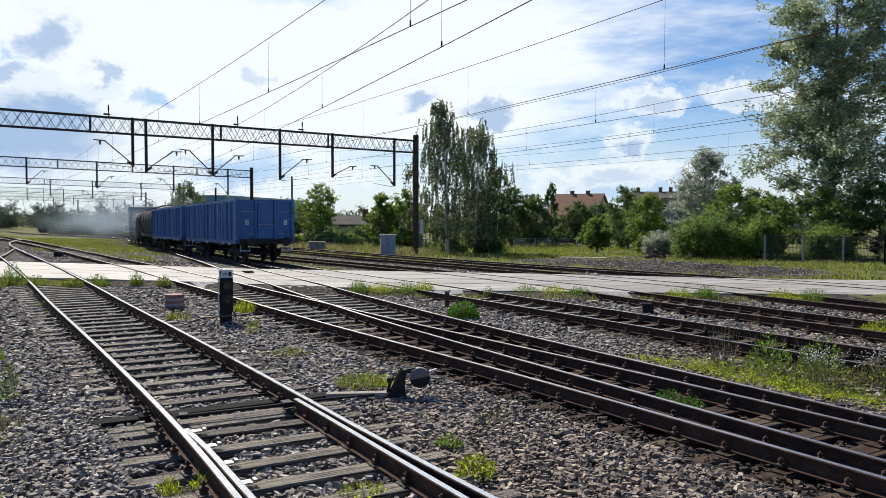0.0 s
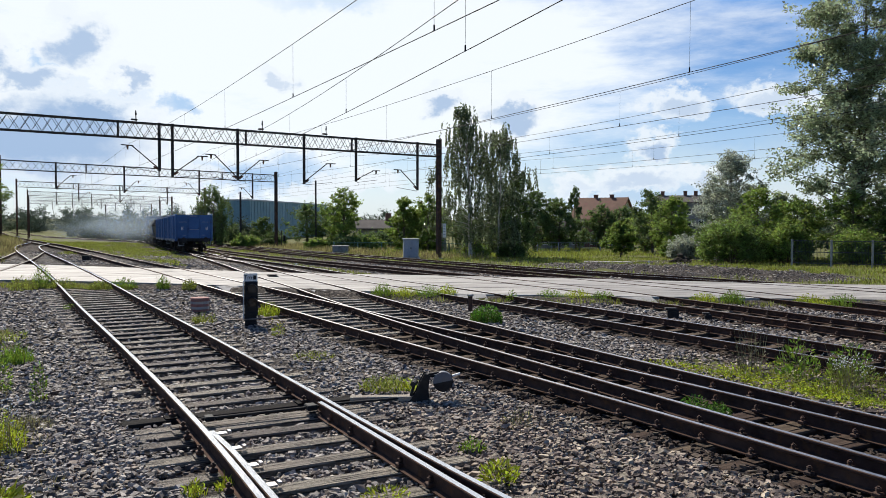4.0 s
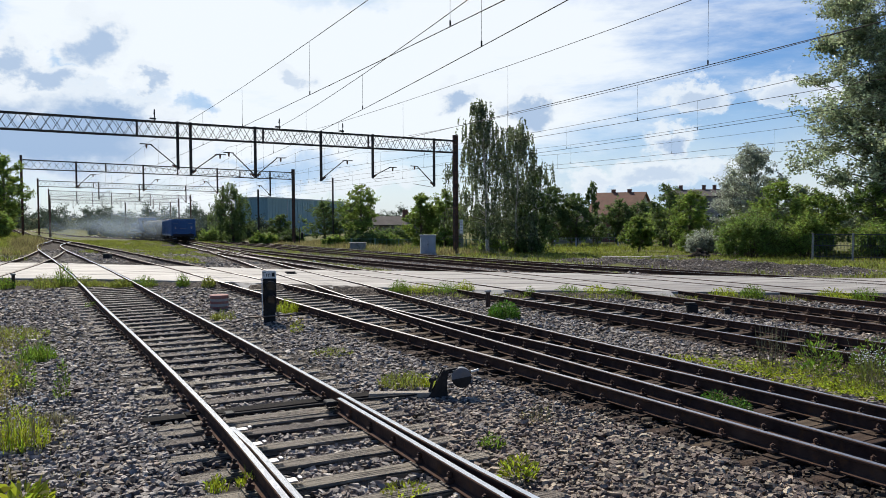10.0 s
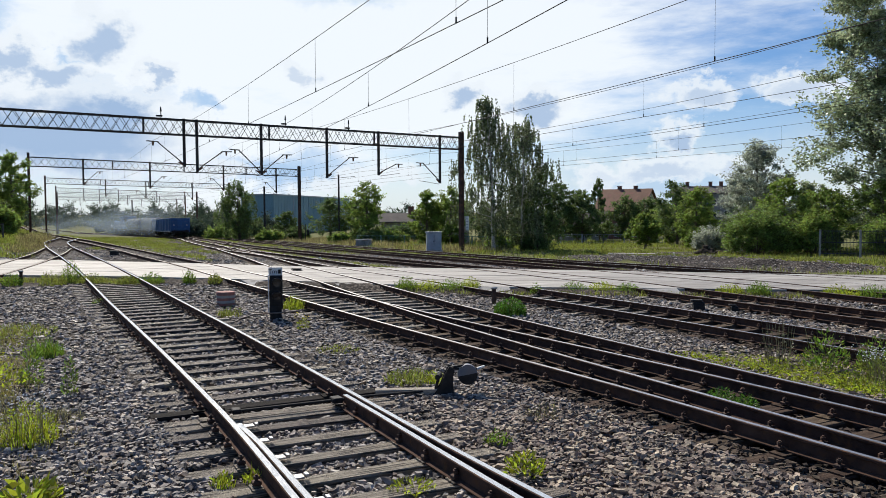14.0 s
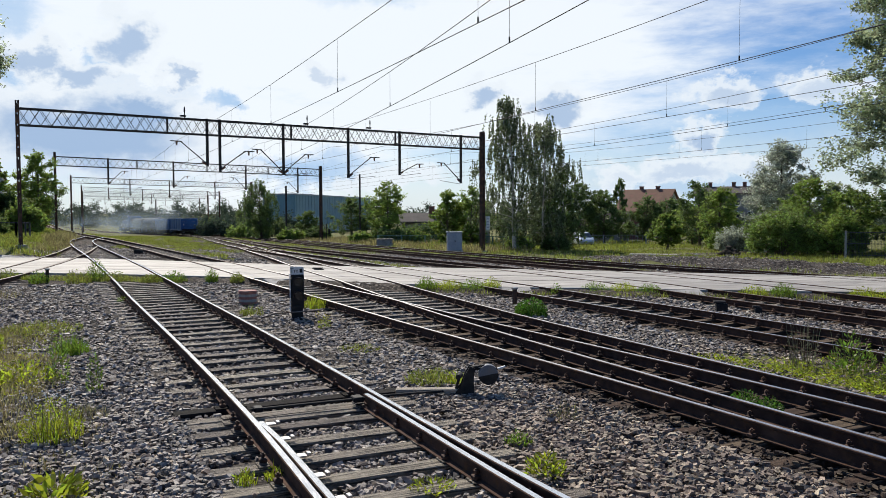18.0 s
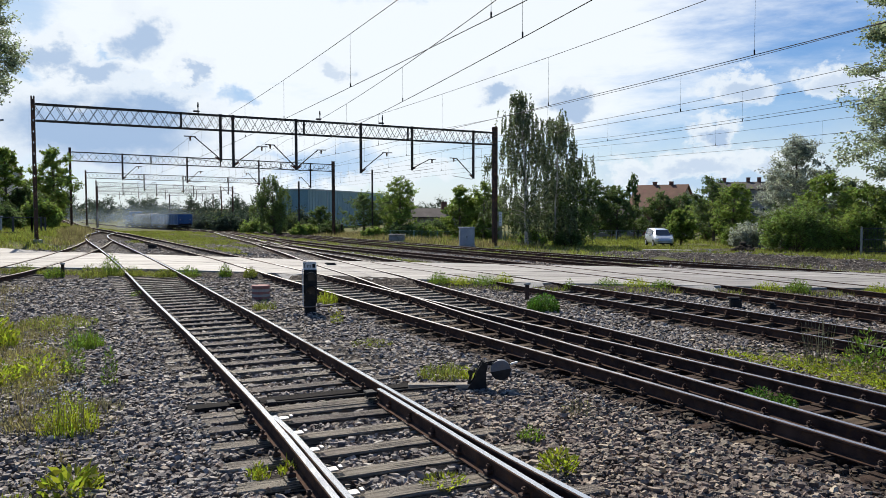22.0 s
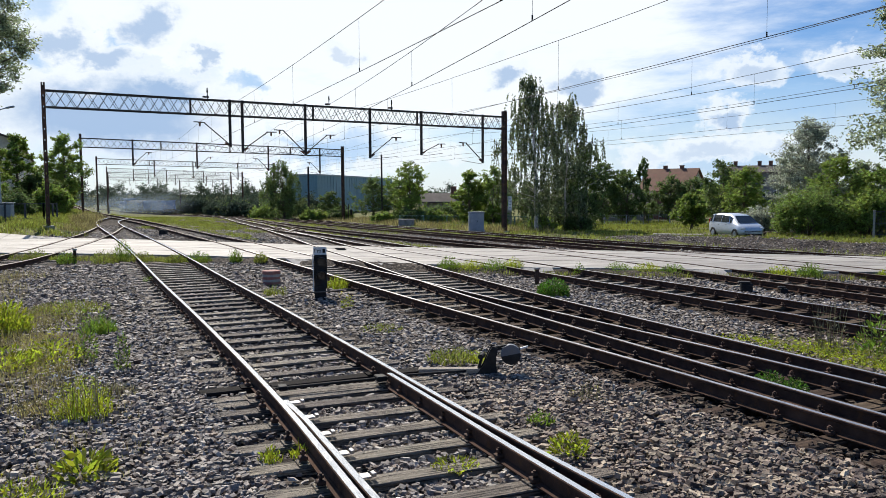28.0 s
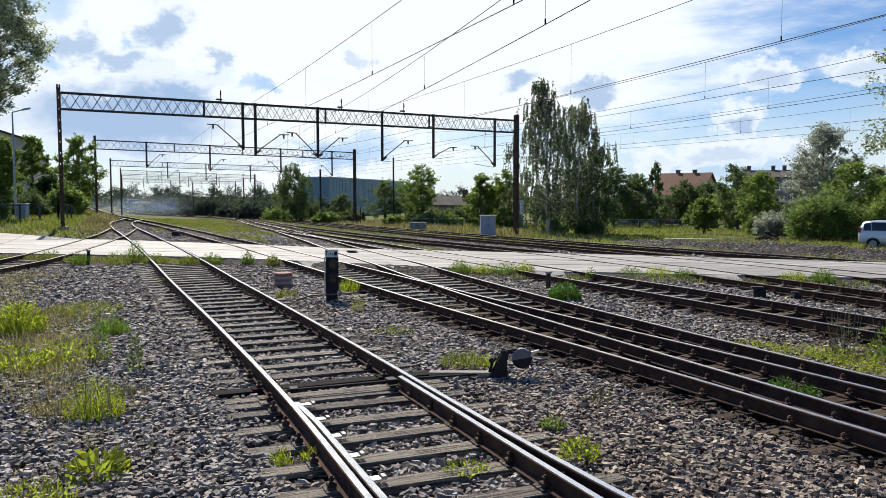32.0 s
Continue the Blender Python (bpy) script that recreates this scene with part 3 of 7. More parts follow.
def ground_material():
    m = bpy.data.materials.new("ground")
    m.use_nodes = True
    n, l = m.node_tree.nodes, m.node_tree.links
    b = n["Principled BSDF"]
    tc = n.new("ShaderNodeTexCoord")

    def tex(kind, s, **kw):
        t = n.new(kind)
        t.inputs["Scale"].default_value = s
        for k, v in kw.items():
            t.inputs[k].default_value = v
        l.new(tc.outputs["Object"], t.inputs["Vector"])
        return t

    def rmp(v, stops):
        r = n.new("ShaderNodeValToRGB")
        e = r.color_ramp.elements
        while len(e) > len(stops):
            e.remove(e[-1])
        while len(e) < len(stops):
            e.new(0.5)
        for q, (p, c) in zip(e, stops):
            q.position, q.color = p, (*c, 1)
        l.new(v, r.inputs[0])
        return r.outputs[0]

    def mixc(f, a, c, blend="MIX"):
        x = n.new("ShaderNodeMix")
        x.data_type, x.blend_type = "RGBA", blend
        if isinstance(f, float):
            x.inputs[0].default_value = f
        else:
            l.new(f, x.inputs[0])
        l.new(a, x.inputs[6])
        l.new(c, x.inputs[7])
        return x.outputs[2]

    vor = tex("ShaderNodeTexVoronoi", 17.0)
    big = tex("ShaderNodeTexNoise", 0.5, Detail=5.0)
    fine = tex("ShaderNodeTexNoise", 30.0, Detail=4.0)
    # gravel tones hold painted shade, so gaps between the loose stones stay dark
    stones = rmp(vor.outputs["Color"], [(0.15, (0.012, 0.010, 0.009)), (0.5, (0.036, 0.031, 0.028)), (0.85, (0.150, 0.132, 0.116))])
    tint = rmp(big.outputs["Fac"], [(0.3, (0.72, 0.72, 0.76)), (0.7, (1.15, 1.08, 1.0))])
    stones = mixc(1.0, stones, tint, "MULTIPLY")
    turf = rmp(tex("ShaderNodeTexNoise", 1.3, Detail=8.0).outputs["Fac"], [(0.3, (0.085, 0.085, 0.032)), (0.5, (0.12, 0.13, 0.040)), (0.72, (0.20, 0.18, 0.075))])
    at = n.new("ShaderNodeAttribute")
    at.attribute_name = "gravel"
    edge = n.new("ShaderNodeMath")
    edge.operation = "ADD"
    l.new(at.outputs["Fac"], edge.inputs[0])
    sh = n.new("ShaderNodeMapRange")
    l.new(fine.outputs["Fac"], sh.inputs[0])
    for i, q in enumerate((0.3, 0.7, -0.25, 0.25)):
        sh.inputs[i + 1].default_value = q
    l.new(sh.outputs[0], edge.inputs[1])
    cut = n.new("ShaderNodeMapRange")
    l.new(edge.outputs[0], cut.inputs[0])
    cut.inputs[1].default_value, cut.inputs[2].default_value = 0.38, 0.62
    l.new(mixc(cut.outputs[0], turf, stones), b.inputs["Base Color"])
    b.inputs["Roughness"].default_value = 0.95
    b.inputs["Specular IOR Level"].default_value = 0.15
    bp = n.new("ShaderNodeBump")
    bp.inputs["Strength"].default_value, bp.inputs["Distance"].default_value = 1.0, 0.035
    inv = n.new("ShaderNodeMath")
    inv.operation = "SUBTRACT"
    inv.inputs[0].default_value = 1.0
    l.new(vor.outputs["Distance"], inv.inputs[1])
    l.new(inv.outputs[0], bp.inputs["Height"])
    l.new(bp.outputs[0], b.inputs["Normal"])
    return m


def build_ground():
    xs = axis(-2600, 2600, [(-300, 300), (-80, 40), (-24, 6), (-8, 1.0), (30, 0.4), (66, 1.2), (120, 6), (400, 40), (3000, 300)])
    ys = axis(-600, 4200, [(-60, 120), (-8, 8), (0, 2), (62, 0.4), (120, 1.5), (300, 10), (600, 60), (5000, 400)])
    vs, gr = [], []
    for y in ys:
        for x in xs:
            z = lay(x, y)
            if -30 < x < 70 and -10 < y < 120:
                z += noise2(x, y, 0.25) * 0.05 + noise2(x, y, 1.3) * 0.025
                z -= 0.012
                if y < line_y(ROAD_NEAR, x) - 0.6:
                    z -= 0.055 * max(1 - smooth(0.75, 1.15, abs(x - track_x(q, y))) for q in ("near", "first", "second", "third", "fourth"))
                bank = smooth(1.15, 0.6, math.hypot((x - 32.0) / 5.8, (y - 33.0 + 0.35 * (x - 33)) / 10.0))
                z += bank * (0.16 + 0.28 * noise2(x, y, 0.8) + 0.14 * noise2(x, y, 2.3))
                gap = line_y(ROAD_NEAR, x) - y
                if -0.3 <= gap < 1.1:
                    z += 0.155 * min(1.0, 1.1 - gap)
            else:
                z -= 0.05
            g = gravel_at(x, y) if -12 < x < 75 and -10 < y < 260 else 0.0
            # under the concrete the ground is dug away
            if -14 < x < 60 and line_y(ROAD_NEAR, x) + 0.3 < y < line_y(ROAD_FAR, x) - 0.3:
                z -= 0.06
            vs.append((x, y, z))
            gr.append(g)
    w = len(xs)
    i = np.arange(len(ys) - 1)[:, None] * w + np.arange(w - 1)[None, :]
    faces = np.stack([i, i + 1, i + w + 1, i + w], -1).reshape(-1, 4)
    me = mesh_np("ground", vs, faces, ground_material(), True)
    me.attributes.new("gravel", "FLOAT", "POINT").data.foreach_set("value", gr)
    tagged(new("ground", me), "grey crushed-stone ballast and rough grassy ground of a railway yard", "ground", kind="structure")


build_ground()


# ---- the concrete crossing: slabs between the rails, with open flange gaps ----
def build_crossing():
    road = empty("road_crossing", Matrix(), "pale worn concrete slab level crossing across the tracks", "level crossing", kind="structure")
    vs_rows = [i / 4 for i in range(5)]
    lines = []
    for name in ("siding", "near", "first", "second", "third", "fourth", "fifth", "sixth"):
        for side in (-GAUGE, GAUGE):
            lines.append((name, side))

    def cross(name, side, v):
        lo, hi = -13.0, 34.0
        for _ in range(40):
            x = (lo + hi) / 2
            y = line_y(ROAD_NEAR, x) * (1 - v) + line_y(ROAD_FAR, x) * v
            if x - (track_x(name, y) + side) > 0:
                hi = x
            else:
                lo = x
        return x

    grid = []
    for v in vs_rows:
        cuts = [-60.0, -30.0, -18.0]
        for name, side in lines:
            cuts.append(cross(name, side, v))
        cuts += [27.5 + 3 * v, 33.0, 39.0, 47.0, 60.0]
        grid.append(cuts)
    cols = len(grid[0])
    for c in range(cols - 1):
        left_rail, right_rail = 3 <= c < 3 + len(lines), 3 <= c + 1 < 3 + len(lines)
        for r in range(len(vs_rows) - 1):
            wide = min(grid[r][c + 1] - grid[r][c], grid[r + 1][c + 1] - grid[r + 1][c])
            pieces = max(1, int(round(wide / 2.6)))
            for k in range(pieces):
                bm = bmesh.new()
                ring = []
                for rr, f in ((r, k), (r, k + 1), (r + 1, k + 1), (r + 1, k)):
                    a, b = grid[rr][c], grid[rr][c + 1]
                    a += 0.085 if left_rail else 0.01
                    b -= 0.085 if right_rail else 0.01
                    x = a + (b - a) * f / pieces + (0.012 if f == k else -0.012)
                    v = vs_rows[rr] + (0.004 if rr == r else -0.004)
                    y = line_y(ROAD_NEAR, x) * (1 - v) + line_y(ROAD_FAR, x) * v
                    ring.append((x, y, lay(x, y) + RAIL_Z - 0.014 + rnd.uniform(-0.006, 0.004)))
                top = [bm.verts.new(p) for p in ring]
                low = [bm.verts.new((p[0], p[1], p[2] - 0.20)) for p in ring]
                bm.faces.new(top)
                for i in range(4):
                    bm.faces.new((top[i], low[i], low[(i + 1) % 4], top[(i + 1) % 4]))
                part("slab", bm, M["concrete"], road)
    # sloping concrete noses that keep hanging couplings off the slabs
    for name, v in (("second", 0), ("third", 0), ("fourth", 0), ("first", 0)):
        x = cross(name, 0, v)
        y = line_y(ROAD_NEAR, x)
        bm = bmesh.new()
        w, d, h = 0.42, 0.6, 0.16
        q = [(-w, 0, h), (w, 0, h), (w * 0.55, -d, 0.02), (-w * 0.55, -d, 0.02)]
        a = [bm.verts.new((x + p[0], y + p[1] - 0.02 - 0.42 * p[0], lay(x, y) + p[2])) for p in q]
        b = [bm.verts.new((v_.co.x, v_.co.y, v_.co.z - 0.2)) for v_ in a]
        bm.faces.new(a)
        for i in range(4):
            bm.faces.new((a[i], b[i], b[(i + 1) % 4], a[(i + 1) % 4]))
        part("ramp_nose", bm, M["concrete_grey"], road, "grey sloping concrete nose between the rails")


build_crossing()


# ---- tracks ----
def sleeper_mesh(length, mat):
    bm = bmesh.new()
    box(bm, 0, 0, -0.07, length, 0.22, 0.15, 0.012)
    box(bm, -GAUGE, 0, 0.012, 0.34, 0.16, 0.018)
    box(bm, GAUGE, 0, 0.012, 0.34, 0.16, 0.018)
    me = bpy.data.meshes.new("sleeper")
    bmesh.ops.recalc_face_normals(bm, faces=bm.faces[:])
    bm.to_mesh(me)
    bm.free()
    me.materials.append(mat)
    return me


def clip_bm():
    """A rib plate's bolts and clamps on both sides of a rail."""
    bm = bmesh.new()
    for s in (-1, 1):
        box(bm, s * 0.085, 0, 0.035, 0.07, 0.075, 0.035, 0.006)
        cyl(bm, (s * 0.085, 0, 0.03), (s * 0.085, 0, 0.105), 0.013, 0.013, 6)
        cyl(bm, (s * 0.085, 0, 0.068), (s * 0.085, 0, 0.092), 0.025, 0.025, 6)
    return bm


def mesh_of(bm, name, mat):
    me = bpy.data.meshes.new(name)
    bmesh.ops.recalc_face_normals(bm, faces=bm.faces[:])
    bm.to_mesh(me)
    bm.free()
    me.materials.append(mat)
    return me


SLEEPER = sleeper_mesh(2.55, M["timber"])
SLEEPER_DARK = sleeper_mesh(2.75, M["timber_dark"])
SLEEPER_OILY_SHADED = sleeper_mesh(2.55, M["timber_oily_shaded"])
SLEEPER_LONG = sleeper_mesh(2.85, M["timber"])


def on_road(x, y):
    return line_y(ROAD_NEAR, x) - 0.25 < y < line_y(ROAD_FAR, x) + 0.25


def join_copies(bm, places, name, mat):
    """One mesh of many copies of a small form, at given poses."""
    me = mesh_of(bm, name, mat)
    n = len(me.vertices)
    co = np.empty(n * 3)
    me.vertices.foreach_get("co", co)
    co = np.c_[co.reshape(-1, 3), np.ones(n)]
    fs = [tuple(p.vertices) for p in me.polygons]
    vs, faces = [], []
    for i, m in enumerate(places):
        vs.append((co @ np.array(m).T)[:, :3])
        faces += [tuple(v + i * n for v in f) for f in fs]
    out = bpy.data.meshes.new(name)
    out.from_pydata(np.concatenate(vs).tolist(), [], faces)
    out.materials.append(mat)
    return out


SLEEPERS_AT = {}


def build_track(name, y0, y1, bright, label, sleepers_to=58.0, clips_to=22.0, left=True, skip=()):
    tr = empty("railway_track", Matrix(), label, "railway track", "tracks of the yard", "structure")
    pts = centre(name, y0, y1)
    for side in (-GAUGE, GAUGE):
        if side in skip:
            continue
        part("rail", rail_mesh(offset(pts, side), bright), None, tr, "rusty steel rail with a dull head" if bright == "rail_dull" else "steel rail with a worn bright head")
    y, clips = max(y0, 1.5), []
    while y < min(y1, sleepers_to):
        x = track_x(name, y)
        if not on_road(x, y):
            SLEEPERS_AT.setdefault(name, []).append(y)
            sl = (track_x(name, y + 0.5) - track_x(name, y - 0.5))
            ang = -math.degrees(math.atan(sl))
            dark = name == "near" and abs(y - 8.75) < 0.3
            ob = new("sleeper", SLEEPER_DARK if dark else SLEEPER_LONG if name == "near" and y < 9 else SLEEPER if name == "near" or y > 13.5 + 2.0 * rnd.random() else SLEEPER_OILY_SHADED)
            ob.matrix_basis = pose(x + rnd.uniform(-0.03, 0.03), y, lay(x, y) + (0.012 if not dark else 0.03), 0, 0, ang + rnd.uniform(-1.2, 1.2))
            ob.parent = tr
            if y < clips_to:
                for side in (-GAUGE, GAUGE):
                    q = pose(x + side, y, lay(x, y) + 0.025, 0, 0, ang)
                    clips.append(q)
        y += 0.6 + rnd.uniform(-0.02, 0.02)
    if clips:
        part("rail_fastenings", join_copies(clip_bm(), clips, "rail_fastenings", M["rust_steel"]), None, tr, "rusty bolted clamps along the rails")["kind"] = "stuff"
    return tr


def build_tracks():
    near = build_track("near", 8.4, 78, "rail_top", "straight track on weathered timber sleepers with shiny rails", 52, 24)
    # the turnout towards the camera: bent right stock rail, closed left blade, bent left stock rail, open right blade
    pts = centre("near", -5, 8.4)
    right = offset(pts, GAUGE)
    part("rail", rail_mesh([(x + 0.0083 * min(8.4 - y, 6.4) ** 2, y) for x, y in right]), None, near, "stock rail with a bright head, bending away")
    left = offset(pts, -GAUGE)
    bent = [(x - 0.0015 * (8.4 - y) ** 2, y) for x, y in left]
    part("rail", rail_mesh(bent), None, near, "bent stock rail with a bright head")
    part("switch_blade", rail_mesh([(x + 0.012 + 0.068 * smooth(8.4, 7.2, y), y) for x, y in left if y < 8.35], drop=0.004), None, near, "tapered switch blade lying against the stock rail")
    part("switch_blade", rail_mesh([(x - 0.098 + 0.0026 * min(max(8.4 - y, 0), 6.4) ** 2, y) for x, y in right if y < 8.5], drop=0.004), None, near, "open switch blade with a dark gap")
    y, clips = 1.6 - 0.585 * 11, []
    for k in range(24):
        x = track_x("near", y)
        SLEEPERS_AT["near"].append(y)
        ob = new("sleeper", SLEEPER_LONG)
        ob.matrix_basis = pose(x, y, lay(x, y) + 0.012, 0, 0, rnd.uniform(-1, 1) + 1.2)
        ob.parent = near
        if 0.5 < y < 8.2:
            bm = bmesh.new()
            box(bm, 0, 0, 0, 0.15, 0.10, 0.016, 0.003)
            box(bm, 0.10, 0, 0.008, 0.035, 0.07, 0.03, 0.004)
            q = part("slide_chair", bm, M["rail_mid"], near, "oiled bright slide chair under the blade")
            q.matrix_basis = pose(x - GAUGE + 0.20, y, lay(x, y) + 0.055, 0, 0, 1.2)
            for side in (-GAUGE, GAUGE):
                clips.append(pose(x + side - 0.03, y, lay(x, y) + 0.025, 0, 0, 1))
        y += 0.585
    part("rail_fastenings", join_copies(clip_bm(), clips, "rail_fastenings", M["rust_steel"]), None, near)["kind"] = "stuff"
    # the rods across the blades, on the dark sleeper
    bm = bmesh.new()
    x = track_x("near", 8.6)
    cyl(bm, (x - 0.7, 8.52, 0.10), (x + 0.7, 8.52, 0.10), 0.018, None, 8)
    cyl(bm, (x + 0.55, 8.62, 0.09), (4.05, 8.62, 0.06), 0.016, None, 8)
    box(bm, x + 0.58, 8.5, 0.11, 0.12, 0.16, 0.06, 0.01)
    box(bm, x - 0.55, 8.5, 0.11, 0.10, 0.14, 0.05, 0.01)
    part("point_rod", bm, M["black_iron"], near, "black oily point rods across the sleepers")
    build_track("siding", 18, 54, "rail_dull", "rusty siding track joining the near track", 54, 0)
    build_track("first", -8, 30, "rail_mid", "track with rusty rails and worn bright heads", 30, 24)
    build_track("first", 30, 140, "rail_dull", "rusty track crossing the grassy yard", 60, 0)
    build_track("link", 47, 112, "rail_dull", "rusty track linking two others in the yard", 0, 0)
    build_track("second", -8, 62, "rail_mid", "track with rusty rails and worn bright heads", 60, 24)
    build_track("third", -6, 330, "rail_mid", "main track with bright worn rails", 70, 22)
    build_track("fourth", -4, 240, "rail_dull", "track with dull brown rails", 60, 20)
    build_track("fifth", 0, 240, "rail_dull", "track with dull brown rails", 60, 0)
    build_track("sixth", 10, 240, "rail_mid", "far track with bright worn rails", 60, 0)


build_tracks()
# ---- portals of the overhead line ----
BEAM_TOP = 8.05


def build_portal(a, b, hangs, detail, far=False):
    """A lattice beam on two posts across the tracks, with hanging posts and their arms. a, b: the posts' places; hangs: (share of the way, arms)."""
    a, b = Vector((*a, 0)), Vector((*b, 0))
    d = (b - a)
    length = d.length
    ang = math.degrees(math.atan2(d.y, d.x))
    portal = empty("overhead_line_portal", pose(a.x, a.y, 0, 0, 0, ang), "dark steel lattice portal carrying the overhead wires", "gantry", "portals across the tracks")
    za, zb = lay(a.x, a.y), lay(b.x, b.y)
    for x, z, mat, w, lab in ((0, za, M["rust_steel"], 0.20, "rust-brown steel post"), (length, zb, M["rust_steel"], 0.34, "rust-brown steel post")):
        bm = bmesh.new()
        if far:
            box(bm, x, 0, (BEAM_TOP + 0.35 + z) / 2 - 0.1, w, w, BEAM_TOP + 0.35 - z + 0.2, 0.01)
        else:
            for s in (-1, 1):
                box(bm, x + s * w * 0.30, 0, (BEAM_TOP + 0.45 + z) / 2 - 0.1, w * 0.40, w * 0.9, BEAM_TOP + 0.45 - z + 0.2, 0.008)
            k = z + 0.3
            while k < BEAM_TOP + 0.3:
                box(bm, x, -w * 0.40, k, w * 0.9, 0.012, 0.5)
                box(bm, x, w * 0.40, k, w * 0.9, 0.012, 0.5)
                k += 0.62
        p = part("post", bm, mat, portal, lab)
        bm = bmesh.new()
        box(bm, x, 0, z - 0.04, 0.6, 0.6, 0.34, 0.03)
        part("footing", bm, M["concrete_grey"], portal, "grey concrete footing")
    top, low, dep = BEAM_TOP, BEAM_TOP - 0.92, 0.28
    for zc in (top, low):
        for s in (-dep, dep):
            bm = bmesh.new()
            beam(bm, (0.1, s, zc), (length - 0.1, s, zc), 0.065, 0.075)
            part("chord", bm, M["gantry_steel"], portal)
    n = int(round(length / (0.56 if detail else 0.75)))
    step = length / n
    if detail:
        ups = []
        for k, (z0, z1) in enumerate(((low, top), (top, low))):
            bm = bmesh.new()
            beam(bm, (0, 0, z0), (step, 0, z1), 0.028, 0.028)
            ups.append(mesh_of(bm, "brace", M["gantry_steel"]))
        for i in range(n):
            for k in (0, 1):
                ob = new("brace", ups[k])
                ob.matrix_basis = pose(i * step, -dep, 0)
                ob.parent = portal
    bm = bmesh.new()
    for i in range(n):
        if not detail:
            beam(bm, (i * step, -dep, low), (i * step + step, -dep, top), 0.03, 0.03)
            beam(bm, (i * step, -dep, top), (i * step + step, -dep, low), 0.03, 0.03)
        else:
            beam(bm, (i * step, dep, low if i % 2 else top), (i * step + step, dep, top if i % 2 else low), 0.022, 0.022)
            beam(bm, (i * step, -dep, top), (i * step + step, dep, top), 0.03, 0.03)
    for f in (0.25, 0.5, 0.75):
        beam(bm, (length * f, -dep, low), (length * f, -dep, top), 0.10, 0.10)
    part("lattice", bm, M["gantry_steel"], portal)["kind"] = "stuff"
    for f, foot, arms in hangs:
        x = length * f
        bm = bmesh.new()
        box(bm, x, 0, (top + 0.1 + foot) / 2, 0.15, 0.15, top + 0.1 - foot, 0.01)
        hp = part("hanging_post", bm, M["gantry_steel"], portal)
        for reach, rise in arms:
            bm = bmesh.new()
            s = 1 if reach > 0 else -1
            beam(bm, (x, 0, foot + 0.15), (x + reach * 0.78, 0, foot + rise), 0.055, 0.055)
            beam(bm, (x + reach * 0.74, 0, foot + rise), (x + reach * 1.08, 0, foot + rise + 0.02), 0.06, 0.06)
            part("cantilever_arm", bm, M["gantry_steel"], portal)
            bm = bmesh.new()
            cyl(bm, (x + reach * 0.90, 0, foot + rise - 0.25), (x + reach * 0.90, 0, foot + rise), 0.05, 0.07, 8)
            part("insulator", bm, M["insulator"], portal, "brown ribbed insulator")
            bm = bmesh.new()
            cyl(bm, (x + s * 0.1, 0, foot + 0.15), (x + s * 0.35, 0, foot + 0.3), 0.07, 0.05, 8)
            part("insulator", bm, M["insulator"], portal, "brown ribbed insulator")
            bm = bmesh.new()
            beam(bm, (x + s * 0.1, 0, foot - 0.05), (x + reach * 0.95, 0, foot + 0.18), 0.03, 0.03)
            part("steady_arm", bm, M["gantry_steel"], portal)
    if detail:
        for f in (0.285, 0.54, 0.69):
            bm = bmesh.new()
            cyl(bm, (length * f, 0, top), (length * f, 0, top + 0.55), 0.03, None, 6)
            box(bm, length * f - 0.1, 0, top + 0.18, 0.36, 0.16, 0.10, 0.02)
            cyl(bm, (length * f, 0, top + 0.45), (length * f, 0, top + 0.75), 0.06, 0.03, 8)
            part("horn_insulator", bm, M["gantry_steel"], portal)
    return portal


HANGS = [(0.328, 5.15, [(-2.1, 1.5)]), (0.353, 4.85, [(2.1, 1.35)]), (0.486, 4.75, [(-2.0, 1.6), (2.0, 1.4)]), (0.636, 4.65, [(2.3, 1.5)]), (0.766, 4.95, [(1.9, 0.85)]),
         (0.936, 4.45, [(-2.0, 1.5)])]
HANGS_2 = [(0.16, 5.3, [(2.0, 1.5)]), (0.38, 5.1, [(1.9, 1.4)]), (0.66, 5.0, [(-2.0, 1.5)]), (0.89, 4.8, [(-1.9, 1.4)])]
HANGS_3 = [(0.28, 5.2, [(2.2, 1.5)]), (0.49, 5.0, [(2.0, 1.4), (-2.0, 1.4)]), (0.76, 4.8, [(-2.0, 1.5)])]
PORTALS = [((-4.0, 49.3), (27.6, 54.8)), ((-4.0, 89.7), (27.6, 103.4)), ((-4.0, 140.4), (28.5, 160.7)), ((-3.4, 192.0), (32.0, 232.0)), ((-4, 243), (36, 290)), ((-5, 300), (40, 350))]
for k, (pa, pb) in enumerate(PORTALS):
    build_portal(pa, pb, (HANGS, HANGS_2, HANGS_3, HANGS_2, HANGS_3, HANGS_2)[k], k == 0, k > 1)


# ---- overhead wires ----
def wire_mesh(pts, r):
    bm = bmesh.new()
    for p, q in zip(pts, pts[1:]):
        cyl(bm, p, q, r, None, 5, False)
    return mesh_of(bm, "wire", M["wire"])


